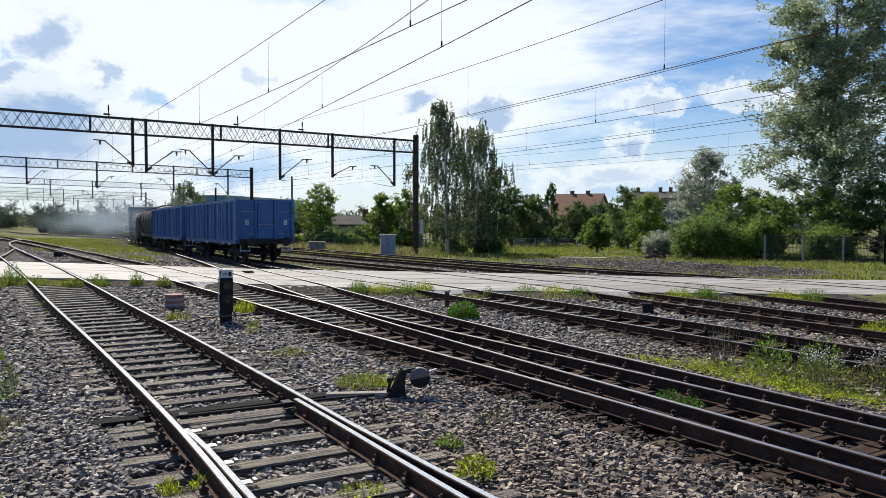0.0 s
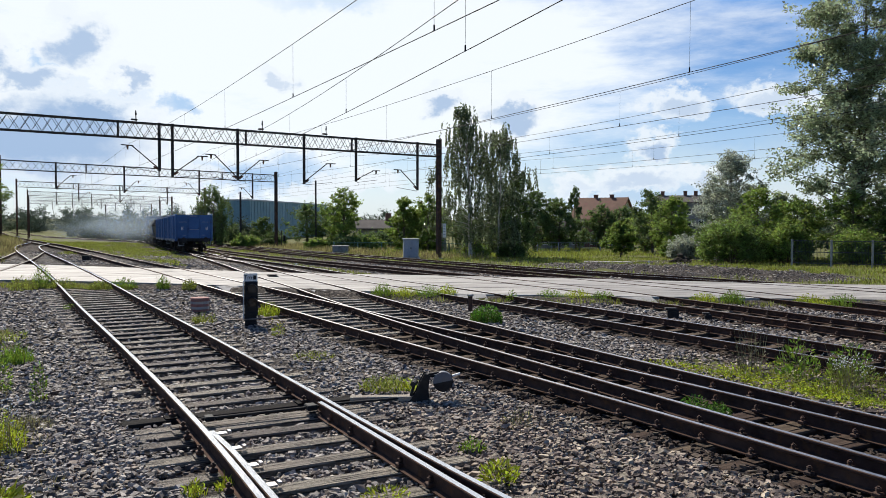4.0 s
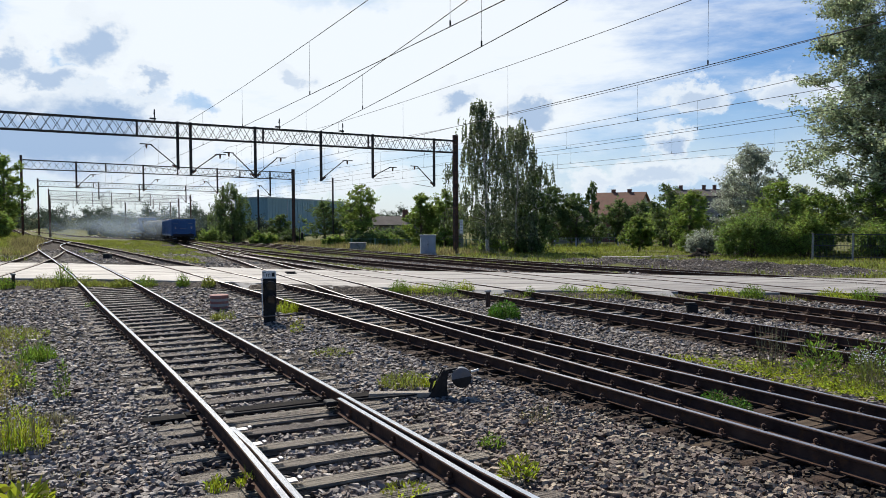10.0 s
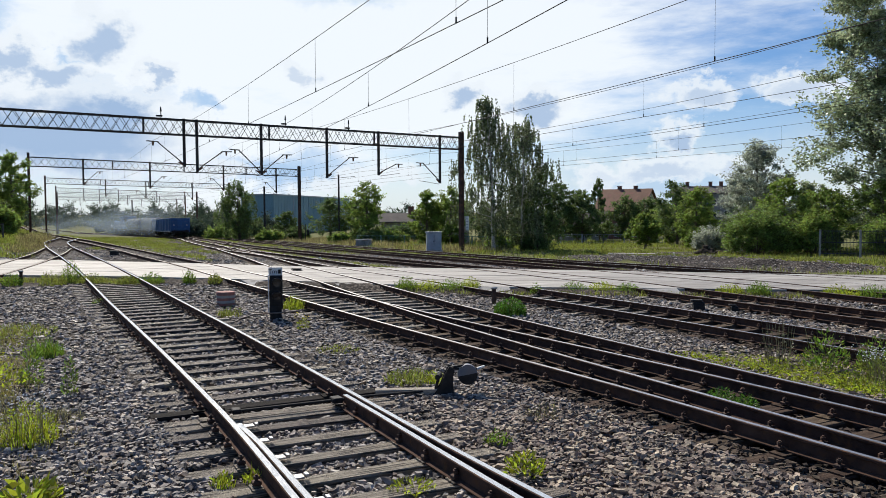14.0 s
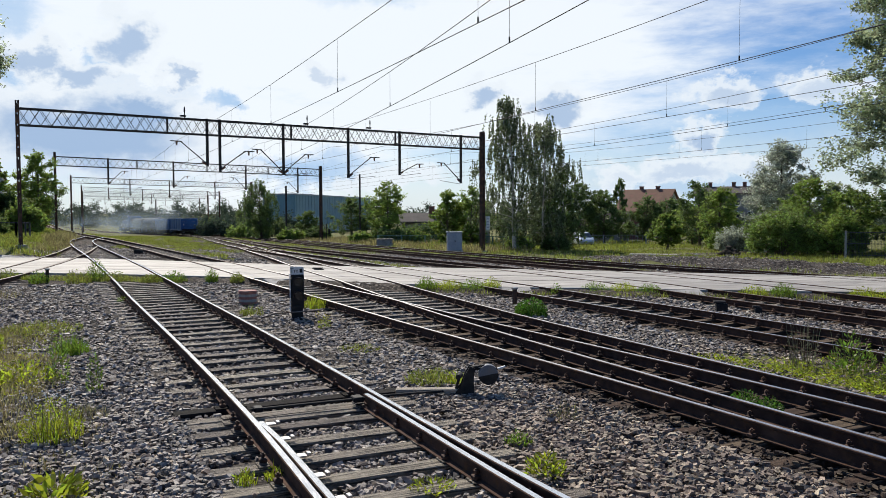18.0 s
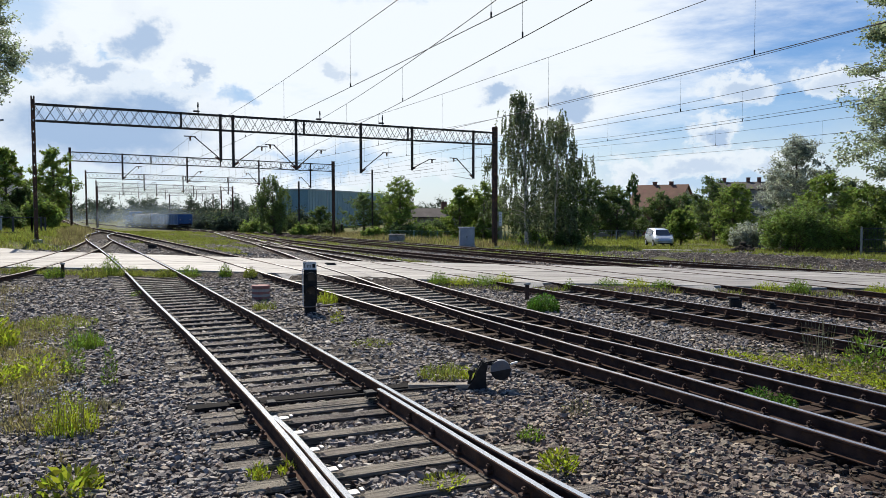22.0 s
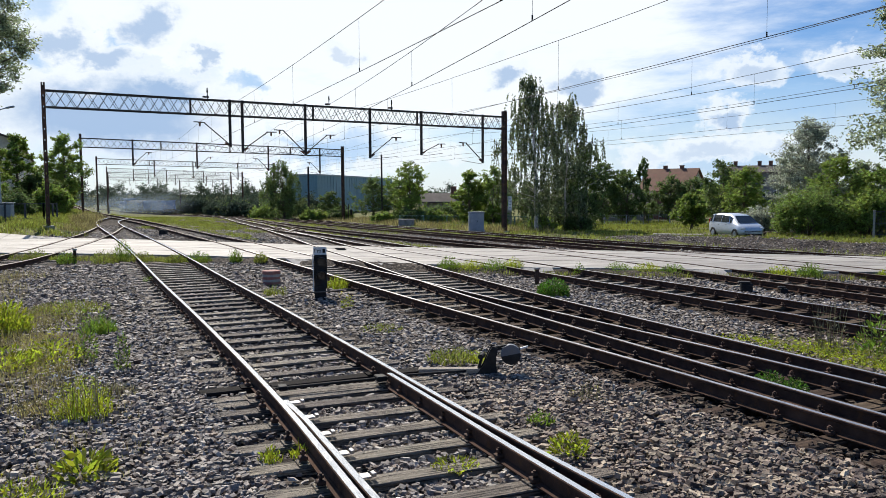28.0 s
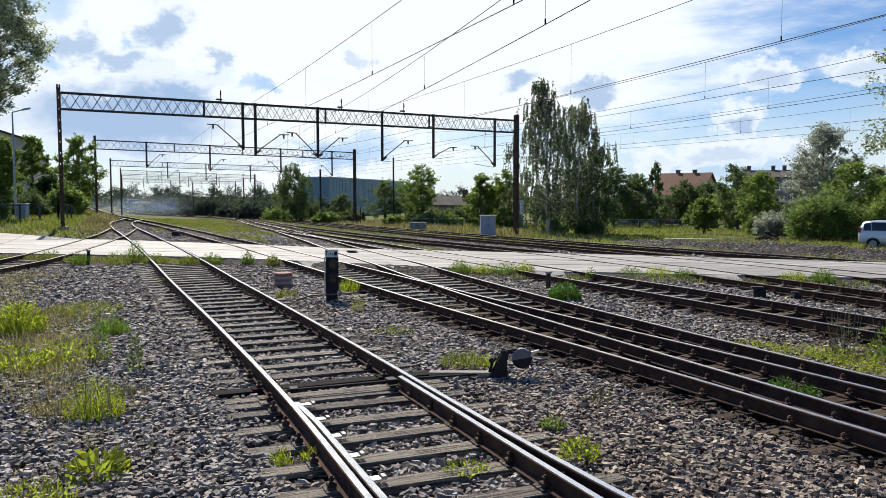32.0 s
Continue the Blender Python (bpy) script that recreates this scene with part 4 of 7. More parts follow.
def build_wires():
    # per run: place across behind the camera and at the first portal; the messenger's heights there and its sag; the contact wire's height and sag; places at the next portals
    runs = [((5.52, 4.64), (6.74, 6.79, 0.51), (5.22, 0.18), 2.7, 0.5), ((4.44, 9.56), (6.42, 6.71, 0.90), (5.19, 0.37), 10.6, 12.5), ((10.67, 10.78), (6.67, 6.77, 0.51), (5.23, 0.30), 12.0, 13.5),
            ((15.77, 14.69), (7.06, 6.74, 0.88), (5.22, 0.20), 15.8, 17.5), ((17.26, 18.94), (6.82, 6.74, 1.01), (5.21, 0.33), 20.0, 21.5), ((24.51, 23.62), (7.44, 6.63, 1.12), (5.12, 0.22), 23.8, 24.5),
            ((35.27, 26.72), (8.11, 6.35, 0.90), (5.14, -0.08), 26.9, 27.5)]
    for (a, b), (za, zb, hang), (zc, dip_c), x2, x3 in runs:
        line = empty("overhead_wire", Matrix(), "thin dark contact wire hung by droppers from a sagging messenger wire", "overhead wire", "overhead wires along the tracks")
        pts = [(a, -6.0), (b, 49.3 + (b + 4) * 0.174), (x2, 89.7 + (x2 + 4) * 0.43), (x3, 140.4 + (x3 + 4) * 0.62)]
        up, low = [], []
        for n, ((x0, y0), (x1, y1)) in enumerate(zip(pts, pts[1:])):
            for i in range(24 + (n == 2)):
                u = i / 24
                x, y, bow = x0 + (x1 - x0) * u, y0 + (y1 - y0) * u, 4 * u * (1 - u)
                fall = 0.0 if y < 50 else 0.003 * (y - 50)
                up.append((x, y, (za + (zb - za) * u - bow * hang if n == 0 else zb - bow * 0.36) - fall))
                low.append((x, y, zc - bow * (dip_c if n == 0 else -0.02) - fall))
        part("messenger_wire", wire_mesh(up, 0.0075), None, line)
        part("contact_wire", wire_mesh(low, 0.0075), None, line)
        for i, (p, q) in enumerate(zip(up, low)):
            if i % 3 == 1 and 2 < p[1] < 100 and p[2] - q[2] > 0.12:
                bm = bmesh.new()
                cyl(bm, p, q, 0.0035, None, 4, False)
                cyl(bm, q, (q[0], q[1], q[2] + 0.09), 0.014, None, 5)
                part("dropper", bm, M["wire"], line)


build_wires()


# ---- train ----
def wheelset(parent, y, r=0.46):
    bm = bmesh.new()
    for s in (-1, 1):
        cyl(bm, (s * 0.70, y, r), (s * 0.80, y, r), r, r, 20)
        cyl(bm, (s * 0.67, y, r), (s * 0.70, y, r), r + 0.03, r + 0.03, 20)
    cyl(bm, (-0.72, y, r), (0.72, y, r), 0.08, None, 8)
    part("wheelset", bm, M["wagon_under"], parent)


def bogie(parent, y):
    bm = bmesh.new()
    for s in (-1, 1):
        box(bm, s * 1.0, y, 0.55, 0.12, 2.5, 0.22, 0.03)
        for q in (-0.9, 0.9):
            box(bm, s * 1.0, y + q, 0.48, 0.2, 0.32, 0.34, 0.03)
        cyl(bm, (s * 1.0, y - 0.2, 0.35), (s * 1.0, y - 0.2, 0.6), 0.11, None, 8)
        cyl(bm, (s * 1.0, y + 0.2, 0.35), (s * 1.0, y + 0.2, 0.6), 0.11, None, 8)
    box(bm, 0, y, 0.6, 2.1, 0.4, 0.2, 0.03)
    part("bogie", bm, M["wagon_under"], parent)
    for q in (-0.9, 0.9):
        wheelset(parent, y + q)


def buffers(parent, end):
    for s in (-1, 1):
        bm = bmesh.new()
        cyl(bm, (s * 0.875, end * 6.4, 1.06), (s * 0.875, end * 6.75, 1.06), 0.11, None, 12)
        cyl(bm, (s * 0.875, end * 6.75, 1.06), (s * 0.875, end * 7.0, 1.06), 0.07, None, 12)
        cyl(bm, (s * 0.875, end * 6.98, 1.06), (s * 0.875, end * 7.02, 1.06), 0.23, 0.22, 14)
        part("buffer", bm, M["wagon_under"], parent, "black round buffer")
    bm = bmesh.new()
    cyl(bm, (0, end * 6.4, 1.0), (0, end * 6.85, 0.92), 0.05, None, 8)
    box(bm, 0, end * 6.9, 0.8, 0.1, 0.12, 0.3, 0.02)
    part("coupling", bm, M["black_iron"], parent)


def open_wagon():
    w = empty("open_goods_wagon", Matrix(), "blue high-sided open goods wagon with ribbed steel sides", "goods wagon", "wagons of the train")
    half, wd, z0, z1 = 6.38, 1.42, 1.06, 3.14
    for s in (-1, 1):
        bm = bmesh.new()
        box(bm, s * wd, 0, (z0 + z1) / 2, 0.05, half * 2, z1 - z0, 0.0)
        part("side_wall", bm, M["wagon_blue"], w)
    for e in (-1, 1):
        bm = bmesh.new()
        box(bm, 0, e * (half - 0.05), (z0 + z1) / 2 + 0.0, wd * 2, 0.05, z1 - z0, 0.0)
        ew = part("end_wall", bm, M["wagon_blue"], w, "blue steel end wall with bars and a middle panel")
        bm = bmesh.new()
        box(bm, 0, e * half, (z0 + z1) / 2 - 0.02, 0.80, 0.07, z1 - z0 - 0.35, 0.02)
        part("end_panel", bm, M["wagon_blue"], ew)
        for x in (-1.36, -0.48, 0.48, 1.36):
            bm = bmesh.new()
            box(bm, x, e * (half + 0.02), (z0 + z1) / 2, 0.10, 0.11, z1 - z0 + 0.02, 0.015)
            part("end_post", bm, M["wagon_blue"], ew)
        for x, z, ww in ((-0.88, 2.55, 0.55), (0.88, 2.55, 0.5), (0, 3.0, 0.5), (-0.75, 1.45, 0.24), (0.78, 1.45, 0.26), (0, 1.92, 0.72)):
            bm = bmesh.new()
            cyl(bm, (x - ww / 2, e * (half + 0.09), z), (x + ww / 2, e * (half + 0.09), z), 0.018, None, 6)
            for q in (-1, 1):
                cyl(bm, (x + q * ww / 2, e * (half - 0.02), z), (x + q * ww / 2, e * (half + 0.09), z), 0.018, None, 6)
            part("grab_rail", bm, M["grey_paint"], ew, "pale grab rail")
        for x in (-0.93, 1.02):
            bm = bmesh.new()
            for q in (-0.06, 0.06):
                box(bm, x + q, e * (half + 0.03), 2.02, 0.035, 0.012, 0.26, 0.0)
            for zz in (1.91, 2.02, 2.13):
                box(bm, x, e * (half + 0.03), zz, 0.10, 0.012, 0.035, 0.0)
            part("emblem", bm, M["white_paint"], ew, "white painted emblem")
        bm = bmesh.new()
        box(bm, 0, e * (half + 0.04), 1.06, 2.6, 0.16, 0.26, 0.02)
        part("headstock", bm, M["wagon_under"], w)
        for x in (-1.05, 1.1):
            bm = bmesh.new()
            box(bm, x, e * (half + 0.1), 0.62, 0.5, 0.10, 0.05, 0.0)
            for q in (-0.22, 0.22):
                box(bm, x + q, e * (half + 0.1), 0.78, 0.03, 0.03, 0.30, 0.0)
            part("step", bm, M["grey_paint"], w)
        buffers(w, e)
    for s in (-1, 1):
        bm = bmesh.new()
        beam(bm, (s * (wd + 0.01), -half, z1), (s * (wd + 0.01), half, z1), 0.13, 0.13)
        part("top_rail", bm, M["wagon_rib"], w, "paler blue top rail")
        bm = bmesh.new()
        beam(bm, (s * (wd + 0.0), -half, z0), (s * (wd + 0.0), half, z0), 0.16, 0.2)
        part("sill", bm, M["wagon_blue"], w)
        k = -half + 0.12
        i = 0
        while k <= half - 0.1:
            door = i in (3, 4, 9, 10)
            bm = bmesh.new()
            box(bm, s * (wd + 0.05), k, (z0 + z1) / 2, 0.09, 0.13 if not door else 0.09, z1 - z0 - 0.08, 0.015)
            part("rib", bm, M["wagon_rib"] if i % 3 == 0 or door else M["wagon_blue"], w)
            k += (half * 2 - 0.24) / 14
            i += 1
        for yc in (-2.75, 2.75):
            bm = bmesh.new()
            box(bm, s * (wd + 0.035), yc, 2.15, 0.05, 0.72, 1.75, 0.012)
            part("side_door", bm, M["wagon_blue"], w)
        for yc in (-5.2, -3.9, 0, 3.9, 5.2):
            bm = bmesh.new()
            box(bm, s * (wd + 0.10), yc, 0.98, 0.03, 0.5, 0.14)
            part("marking_panel", bm, M["grey_paint"], w)
    bm = bmesh.new()
    box(bm, 0, 0, 1.10, 2.5, half * 2, 0.10)
    for s in (-1, 1):
        box(bm, s * 0.5, 0, 0.95, 0.2, half * 2, 0.25)
    box(bm, 0.3, 0.5, 0.72, 0.5, 1.2, 0.4, 0.05)
    part("underframe", bm, M["wagon_under"], w)
    bm = bmesh.new()
    box(bm, 0, 0, 1.35, 2.7, half * 2 - 0.2, 0.3, 0.0)
    part("floor_load", bm, M["stone"], w, "dark load at the bottom")
    bogie(w, -4.3)
    bogie(w, 4.3)
    return w


def tank_wagon():
    w = empty("covered_hopper_wagon", Matrix(), "grey round-topped covered goods wagon with a dark lower body", "goods wagon", "wagons of the train")
    bm = bmesh.new()
    n, rings = 18, []
    for y in (-6.0, -5.7, 5.7, 6.0):
        k = 0.94 if abs(y) > 5.9 else 1.0
        rings.append([bm.verts.new((1.42 * k * math.cos(math.pi * i / n), y, 2.45 + 1.08 * k * math.sin(math.pi * i / n))) for i in range(n + 1)] +
                     [bm.verts.new((-1.0 * k, y, 1.25)), bm.verts.new((1.0 * k, y, 1.25))])
    for a, b in zip(rings, rings[1:]):
        for i in range(len(a)):
            bm.faces.new((a[i], a[(i + 1) % len(a)], b[(i + 1) % len(a)], b[i]))
    bm.faces.new(rings[0])
    bm.faces.new(rings[-1][::-1])
    part("tank", bm, M["tank_dark"], w)
    for y in (-4.5, -1.5, 1.5, 4.5):
        bm = bmesh.new()
        pts = [(1.46 * math.cos(math.pi * i / n), y, 2.45 + 1.12 * math.sin(math.pi * i / n)) for i in range(n + 1)]
        for p, q in zip(pts, pts[1:]):
            beam(bm, p, q, 0.08, 0.05)
        part("hoop", bm, M["wagon_under"], w)
    bm = bmesh.new()
    box(bm, 0, 0, 3.6, 0.7, 10, 0.06)
    part("walkway", bm, M["wagon_under"], w)
    bm = bmesh.new()
    box(bm, 0, 0, 1.1, 2.6, 12.8, 0.25, 0.02)
    for y in (-3, 0, 3):
        box(bm, 0, y, 0.8, 1.6, 1.2, 0.5, 0.1)
    part("underframe", bm, M["wagon_under"], w)
    for e in (-1, 1):
        buffers(w, e)
    bogie(w, -4.3)
    bogie(w, 4.3)
    return w


def locomotive():
    w = empty("diesel_locomotive", Matrix(), "blue diesel shunting locomotive with a high cab", "locomotive")
    bm = bmesh.new()
    box(bm, 0, 1.2, 2.25, 1.9, 9.6, 1.7, 0.12)
    part("engine_hood", bm, M["wagon_blue"], w)
    bm = bmesh.new()
    box(bm, 0, -4.6, 2.75, 2.9, 2.6, 2.7, 0.12)
    cab = part("cab", bm, M["wagon_blue"], w)
    for x in (-0.75, 0.75):
        for e in (-1, 1):
            bm = bmesh.new()
            box(bm, x, -4.6 + e * 1.32, 3.3, 0.8, 0.04, 0.7, 0.02)
            part("cab_window", bm, M["glass_dark"], cab)
    bm = bmesh.new()
    box(bm, 0, -4.6, 4.14, 3.0, 2.8, 0.12, 0.05)
    part("cab_roof", bm, M["grey_paint"], w)
    bm = bmesh.new()
    cyl(bm, (0, 1.5, 3.0), (0, 1.5, 3.5), 0.2, 0.18, 12)
    part("exhaust", bm, M["black_iron"], w)
    bm = bmesh.new()
    box(bm, 0, 0, 1.15, 2.9, 13.0, 0.3, 0.03)
    box(bm, 0, 0, 0.75, 2.2, 3.0, 0.6, 0.05)
    part("frame", bm, M["wagon_under"], w)
    for s in (-1, 1):
        bm = bmesh.new()
        for y in range(-3, 7):
            cyl(bm, (s * 1.4, y, 1.3), (s * 1.4, y, 2.2), 0.02, None, 6)
        cyl(bm, (s * 1.4, -3, 2.2), (s * 1.4, 6, 2.2), 0.02, None, 6)
        part("handrail", bm, M["white_paint"], w)
    for e in (-1, 1):
        buffers(w, e)
    bogie(w, -4.1)
    bogie(w, 4.1)
    return w


def track_walk(name, y0, y1, step=0.5):
    pts, s, y = [], 0.0, y0
    last = (track_x(name, y0), y0)
    while y <= y1:
        p = (track_x(name, y), y)
        s += math.hypot(p[0] - last[0], p[1] - last[1])
        pts.append((s, p))
        last = p
        y += step
    return pts


RUN = track_walk("third", 30, 329)


def on_third(s):
    """The place along the third track, s metres on from its part by the crossing."""
    i = max(1, min(len(RUN) - 1, int(np.searchsorted([r[0] for r in RUN], s))))
    (s0, p0), (s1, p1) = RUN[i - 1], RUN[i]
    u = (s - s0) / (s1 - s0)
    x, y = p0[0] + (p1[0] - p0[0]) * u, p0[1] + (p1[1] - p0[1]) * u
    return x, y, lay(x, y) + RAIL_Z


def vehicle_pose(s):
    x0, y0, z0 = on_third(s - 4.3)
    x1, y1, z1 = on_third(s + 4.3)
    d = Vector((x1 - x0, y1 - y0, z1 - z0))
    return pose((x0 + x1) / 2, (y0 + y1) / 2, (z0 + z1) / 2, math.degrees(math.atan2(d.z, math.hypot(d.x, d.y))), 0, -math.degrees(math.atan2(d.x, d.y)))


# the last wagon's rear end along the track, by the second
REAR = [(0, 7.8), (1, 16.2), (2, 24.0), (3, 30.6), (6, 49.2), (9, 68.5), (13, 93.5), (17, 115.0), (21, 134.0), (25, 152.0), (32, 182.0)]


def rear_at(t):
    return spline_x(REAR, t)


VEHICLES = []


def build_train():
    first = open_wagon()
    VEHICLES.append(first)
    VEHICLES.append(copy_thing(first, Matrix()))
    VEHICLES.append(tank_wagon())
    VEHICLES.append(copy_thing(VEHICLES[2], Matrix()))
    VEHICLES.append(locomotive())


SMOKE = []


def build_smoke():
    """Thin exhaust smoke that drifts along with the locomotive."""
    g = random.Random(12)
    # how far along from the last wagon's rear, how far across, how high
    for k, (ahead, side, up) in enumerate([(47, -1.0, 3.5), (58, -3.0, 3.2), (70, -6.0, 3.0), (84, -5.0, 3.6), (98, -10.0, 3.0)]):
        bm = bmesh.new()
        r = bmesh.ops.create_grid(bm, x_segments=10, y_segments=6, size=1.0)
        for v in r["verts"]:
            v.co = Vector((v.co.x, 0.25 * math.sin(v.co.x * 3 + k) + 0.15 * v.co.y ** 2, v.co.y))
        puff = part("smoke_puff", bm, M["smoke"], None, "", True)
        tagged(puff, "thin blue-grey diesel smoke drifting over the track", "smoke", "smoke of the locomotive")
        puff.scale = (g.uniform(7.0, 11.0), 3.0, g.uniform(3.0, 4.6))
        SMOKE.append((puff, ahead, side, up))


def move_smoke():
    for puff, ahead, side, up in SMOKE:
        rows = []
        for i in range(21):
            t = i * 1.6
            x, y, z = on_third(min(rear_at(t) + ahead * (1 - t / 30) - 0.2 * t, RUN[-1][0] - 1))
            rows.append((t, pose(x + side * (0.7 + t / 22), y, z + up - 0.03 * t, 0, 0, -10)))
        walk(puff, rows)


def move_train():
    for k, v in enumerate(VEHICLES):
        walk(v, [(t, vehicle_pose(rear_at(t) + 7.02 + 14.1 * k)) for t in [i * 0.8 for i in range(41)]])


build_train()
build_smoke()


# ---- car ----
def build_car():
    car = empty("minivan", Matrix(), "silver compact minivan driving along the lane", "car")
    # stations along the car from tail to nose: y, belt half-width, sill z, belt z, roof z, roof half-width
    st = [(-2.22, 0.72, 0.42, 0.92, 0.96, 0.60), (-2.16, 0.80, 0.34, 1.00, 1.30, 0.62), (-1.95, 0.85, 0.28, 1.02, 1.58, 0.62), (-1.4, 0.88, 0.26, 1.02, 1.65, 0.62), (-0.4, 0.89, 0.26, 1.00, 1.67, 0.63),
          (0.35, 0.89, 0.26, 0.98, 1.63, 0.62), (0.85, 0.88, 0.26, 0.97, 1.46, 0.60), (1.35, 0.87, 0.26, 0.98, 1.10, 0.70), (1.6, 0.86, 0.26, 0.96, 0.99, 0.74), (1.95, 0.82, 0.28, 0.84, 0.88, 0.68), (2.16, 0.70, 0.34, 0.66, 0.70, 0.55), (2.24, 0.60, 0.42, 0.56, 0.58, 0.45)]
    bm = bmesh.new()
    rings = []
    for y, w, zs, zb, zr, rw in st:
        half = [(w * 0.90, zs), (w, zs + 0.16), (w * 1.005, (zs + zb) / 2), (w * 0.975, zb), (rw * 0.35 + w * 0.62, zb + (zr - zb) * 0.45), (rw, zr - 0.05 * (zr - zb > 0.1)), (rw * 0.55, zr)]
        ring = [bm.verts.new((x, y, z)) for x, z in half] + [bm.verts.new((-x, y, z)) for x, z in half[::-1]]
        rings.append(ring)
    k = len(rings[0])
    for a, b in zip(rings, rings[1:]):
        for i in range(k):
            bm.faces.new((a[i], a[(i + 1) % k], b[(i + 1) % k], b[i]))
    bm.faces.new(rings[0])
    bm.faces.new(rings[-1][::-1])
    part("body", bm, M["car_silver"], car, "", True)

    def shell(name, ids, j0, j1, mat, out=0.012, lab="", both=True, cut=(0.08, 0.92)):
        """A pane laid just over the body between two lines of its rings."""
        for side in ((1, -1) if both else (1,)):
            bm = bmesh.new()
            rows = []
            for i in ids:
                y, w, zs, zb, zr, rw = st[i]
                half = [(w * 0.90, zs), (w, zs + 0.16), (w * 1.005, (zs + zb) / 2), (w * 0.975, zb), (rw * 0.35 + w * 0.62, zb + (zr - zb) * 0.45), (rw, zr - 0.05 * (zr - zb > 0.1)), (rw * 0.55, zr)]
                p, q = Vector((half[j0][0], y, half[j0][1])), Vector((half[j1][0], y, half[j1][1]))
                mid = Vector((half[(j0 + j1) // 2][0], y, half[(j0 + j1) // 2][1])) if j1 - j0 > 1 else (p + q) / 2
                row = []
                for f in (cut[0], 0.5, cut[1]):
                    c = p.lerp(mid, f * 2) if f <= 0.5 else mid.lerp(q, f * 2 - 1)
                    row.append(bm.verts.new((side * (c.x + out), c.y, c.z + out * 0.3)))
                rows.append(row)
            for a, b in zip(rows, rows[1:]):
                for f in range(2):
                    bm.faces.new((a[f], a[f + 1], b[f + 1], b[f]))
            part(name, bm, mat, car, lab)

    shell("side_window", (2, 3), 3, 5, M["car_glass"], 0.012, "dark side window")
    shell("side_window", (3, 4), 3, 5, M["car_glass"], 0.013, "dark side window", cut=(0.1, 0.9))
    shell("side_window", (4, 5, 6), 3, 5, M["car_glass"], 0.014, "dark side window", cut=(0.12, 0.88))
    for s in (-1, 1):
        for y0, z0, y1, z1, w in ((-1.50, 1.04, -1.60, 1.60, 0.06), (-0.42, 1.02, -0.46, 1.62, 0.025), (0.70, 1.0, 0.42, 1.56, 0.03)):
            bm = bmesh.new()
            beam(bm, (s * 0.892, y0, z0), (s * 0.648, y1, z1), w, 0.03)
            part("window_pillar", bm, M["car_silver"], car)
    for name, (i, j), lab in (("windscreen", (6, 8), "dark sloping windscreen"), ("rear_window", (1, 2), "dark rear window")):
        bm = bmesh.new()
        (ya, _, _, zba, zra, rwa), (yb, _, _, zbb, zrb, rwb) = st[i], st[j]
        if name == "windscreen":
            q = [(-0.56, 0.80, 1.50), (0.56, 0.80, 1.50), (0.70, 1.50, 1.05), (-0.70, 1.50, 1.05)]
            q = [(x, y + 0.02, z + 0.025) for x, y, z in q]
        else:
            q = [(-0.60, -2.19, 1.02), (0.60, -2.19, 1.02), (0.56, -2.03, 1.50), (-0.56, -2.03, 1.50)]
            q = [(x, y - 0.02, z) for x, y, z in q]
        bm.faces.new([bm.verts.new(p) for p in q])
        part(name, bm, M["car_glass"], car, lab)
    for s in (-1, 1):
        for y in (-1.42, 1.38):
            bm = bmesh.new()
            cyl(bm, (s * 0.70, y, 0.315), (s * 0.905, y, 0.315), 0.33, 0.32, 24)
            wheel = part("wheel", bm, M["tyre"], car, "black tyre")
            bm = bmesh.new()
            cyl(bm, (s * 0.90, y, 0.315), (s * 0.915, y, 0.315), 0.205, 0.19, 16)
            for k in range(5):
                a = k * math.pi * 0.4
                box(bm, s * 0.918, y + 0.11 * math.cos(a), 0.315 + 0.11 * math.sin(a), 0.012, 0.07, 0.07, 0.0)
            part("rim", bm, M["grey_paint"], wheel, "silver rim")
            bm = bmesh.new()
            r = 0.345
            pts = [(s * 0.895, y + r * math.cos(math.pi * i / 12), 0.315 + r * math.sin(math.pi * i / 12)) for i in range(13)]
            for p, q in zip(pts, pts[1:]):
                beam(bm, p, q, 0.03, 0.03)
            part("wheel_arch", bm, M["black_iron"], car)
        bm = bmesh.new()
        box(bm, s * 0.66, 2.03, 0.72, 0.30, 0.26, 0.14, 0.04, Matrix.Rotation(s * -0.5, 3, "Z"))
        part("headlight", bm, M["lamp_clear"], car, "clear headlight")
        bm = bmesh.new()
        box(bm, s * 0.72, -2.12, 1.08, 0.16, 0.14, 0.34, 0.03)
        part("tail_light", bm, M["lamp_red"], car, "red tail light")
        bm = bmesh.new()
        box(bm, s * 1.0, 0.78, 1.03, 0.18, 0.10, 0.13, 0.03)
        part("wing_mirror", bm, M["car_silver"], car)
        bm = bmesh.new()
        beam(bm, (s * 0.52, -1.7, 1.70), (s * 0.52, 0.2, 1.72), 0.03, 0.03)
        part("roof_rail", bm, M["black_iron"], car)
        for y in (-0.35, 0.62):
            bm = bmesh.new()
            box(bm, s * 0.895, y - 0.35, 0.90, 0.02, 0.16, 0.03, 0.005)
            part("door_handle", bm, M["black_iron"], car)
    bm = bmesh.new()
    box(bm, 0, 2.17, 0.56, 0.9, 0.06, 0.16, 0.02)
    part("grille", bm, M["black_iron"], car)
    bm = bmesh.new()
    box(bm, 0, 2.245, 0.46, 0.50, 0.02, 0.10, 0.0)
    part("number_plate", bm, M["white_paint"], car, "white number plate")
    bm = bmesh.new()
    box(bm, 0, 2.16, 0.33, 1.2, 0.10, 0.10, 0.02)
    part("front_intake", bm, M["black_iron"], car)
    return car


CAR = build_car()
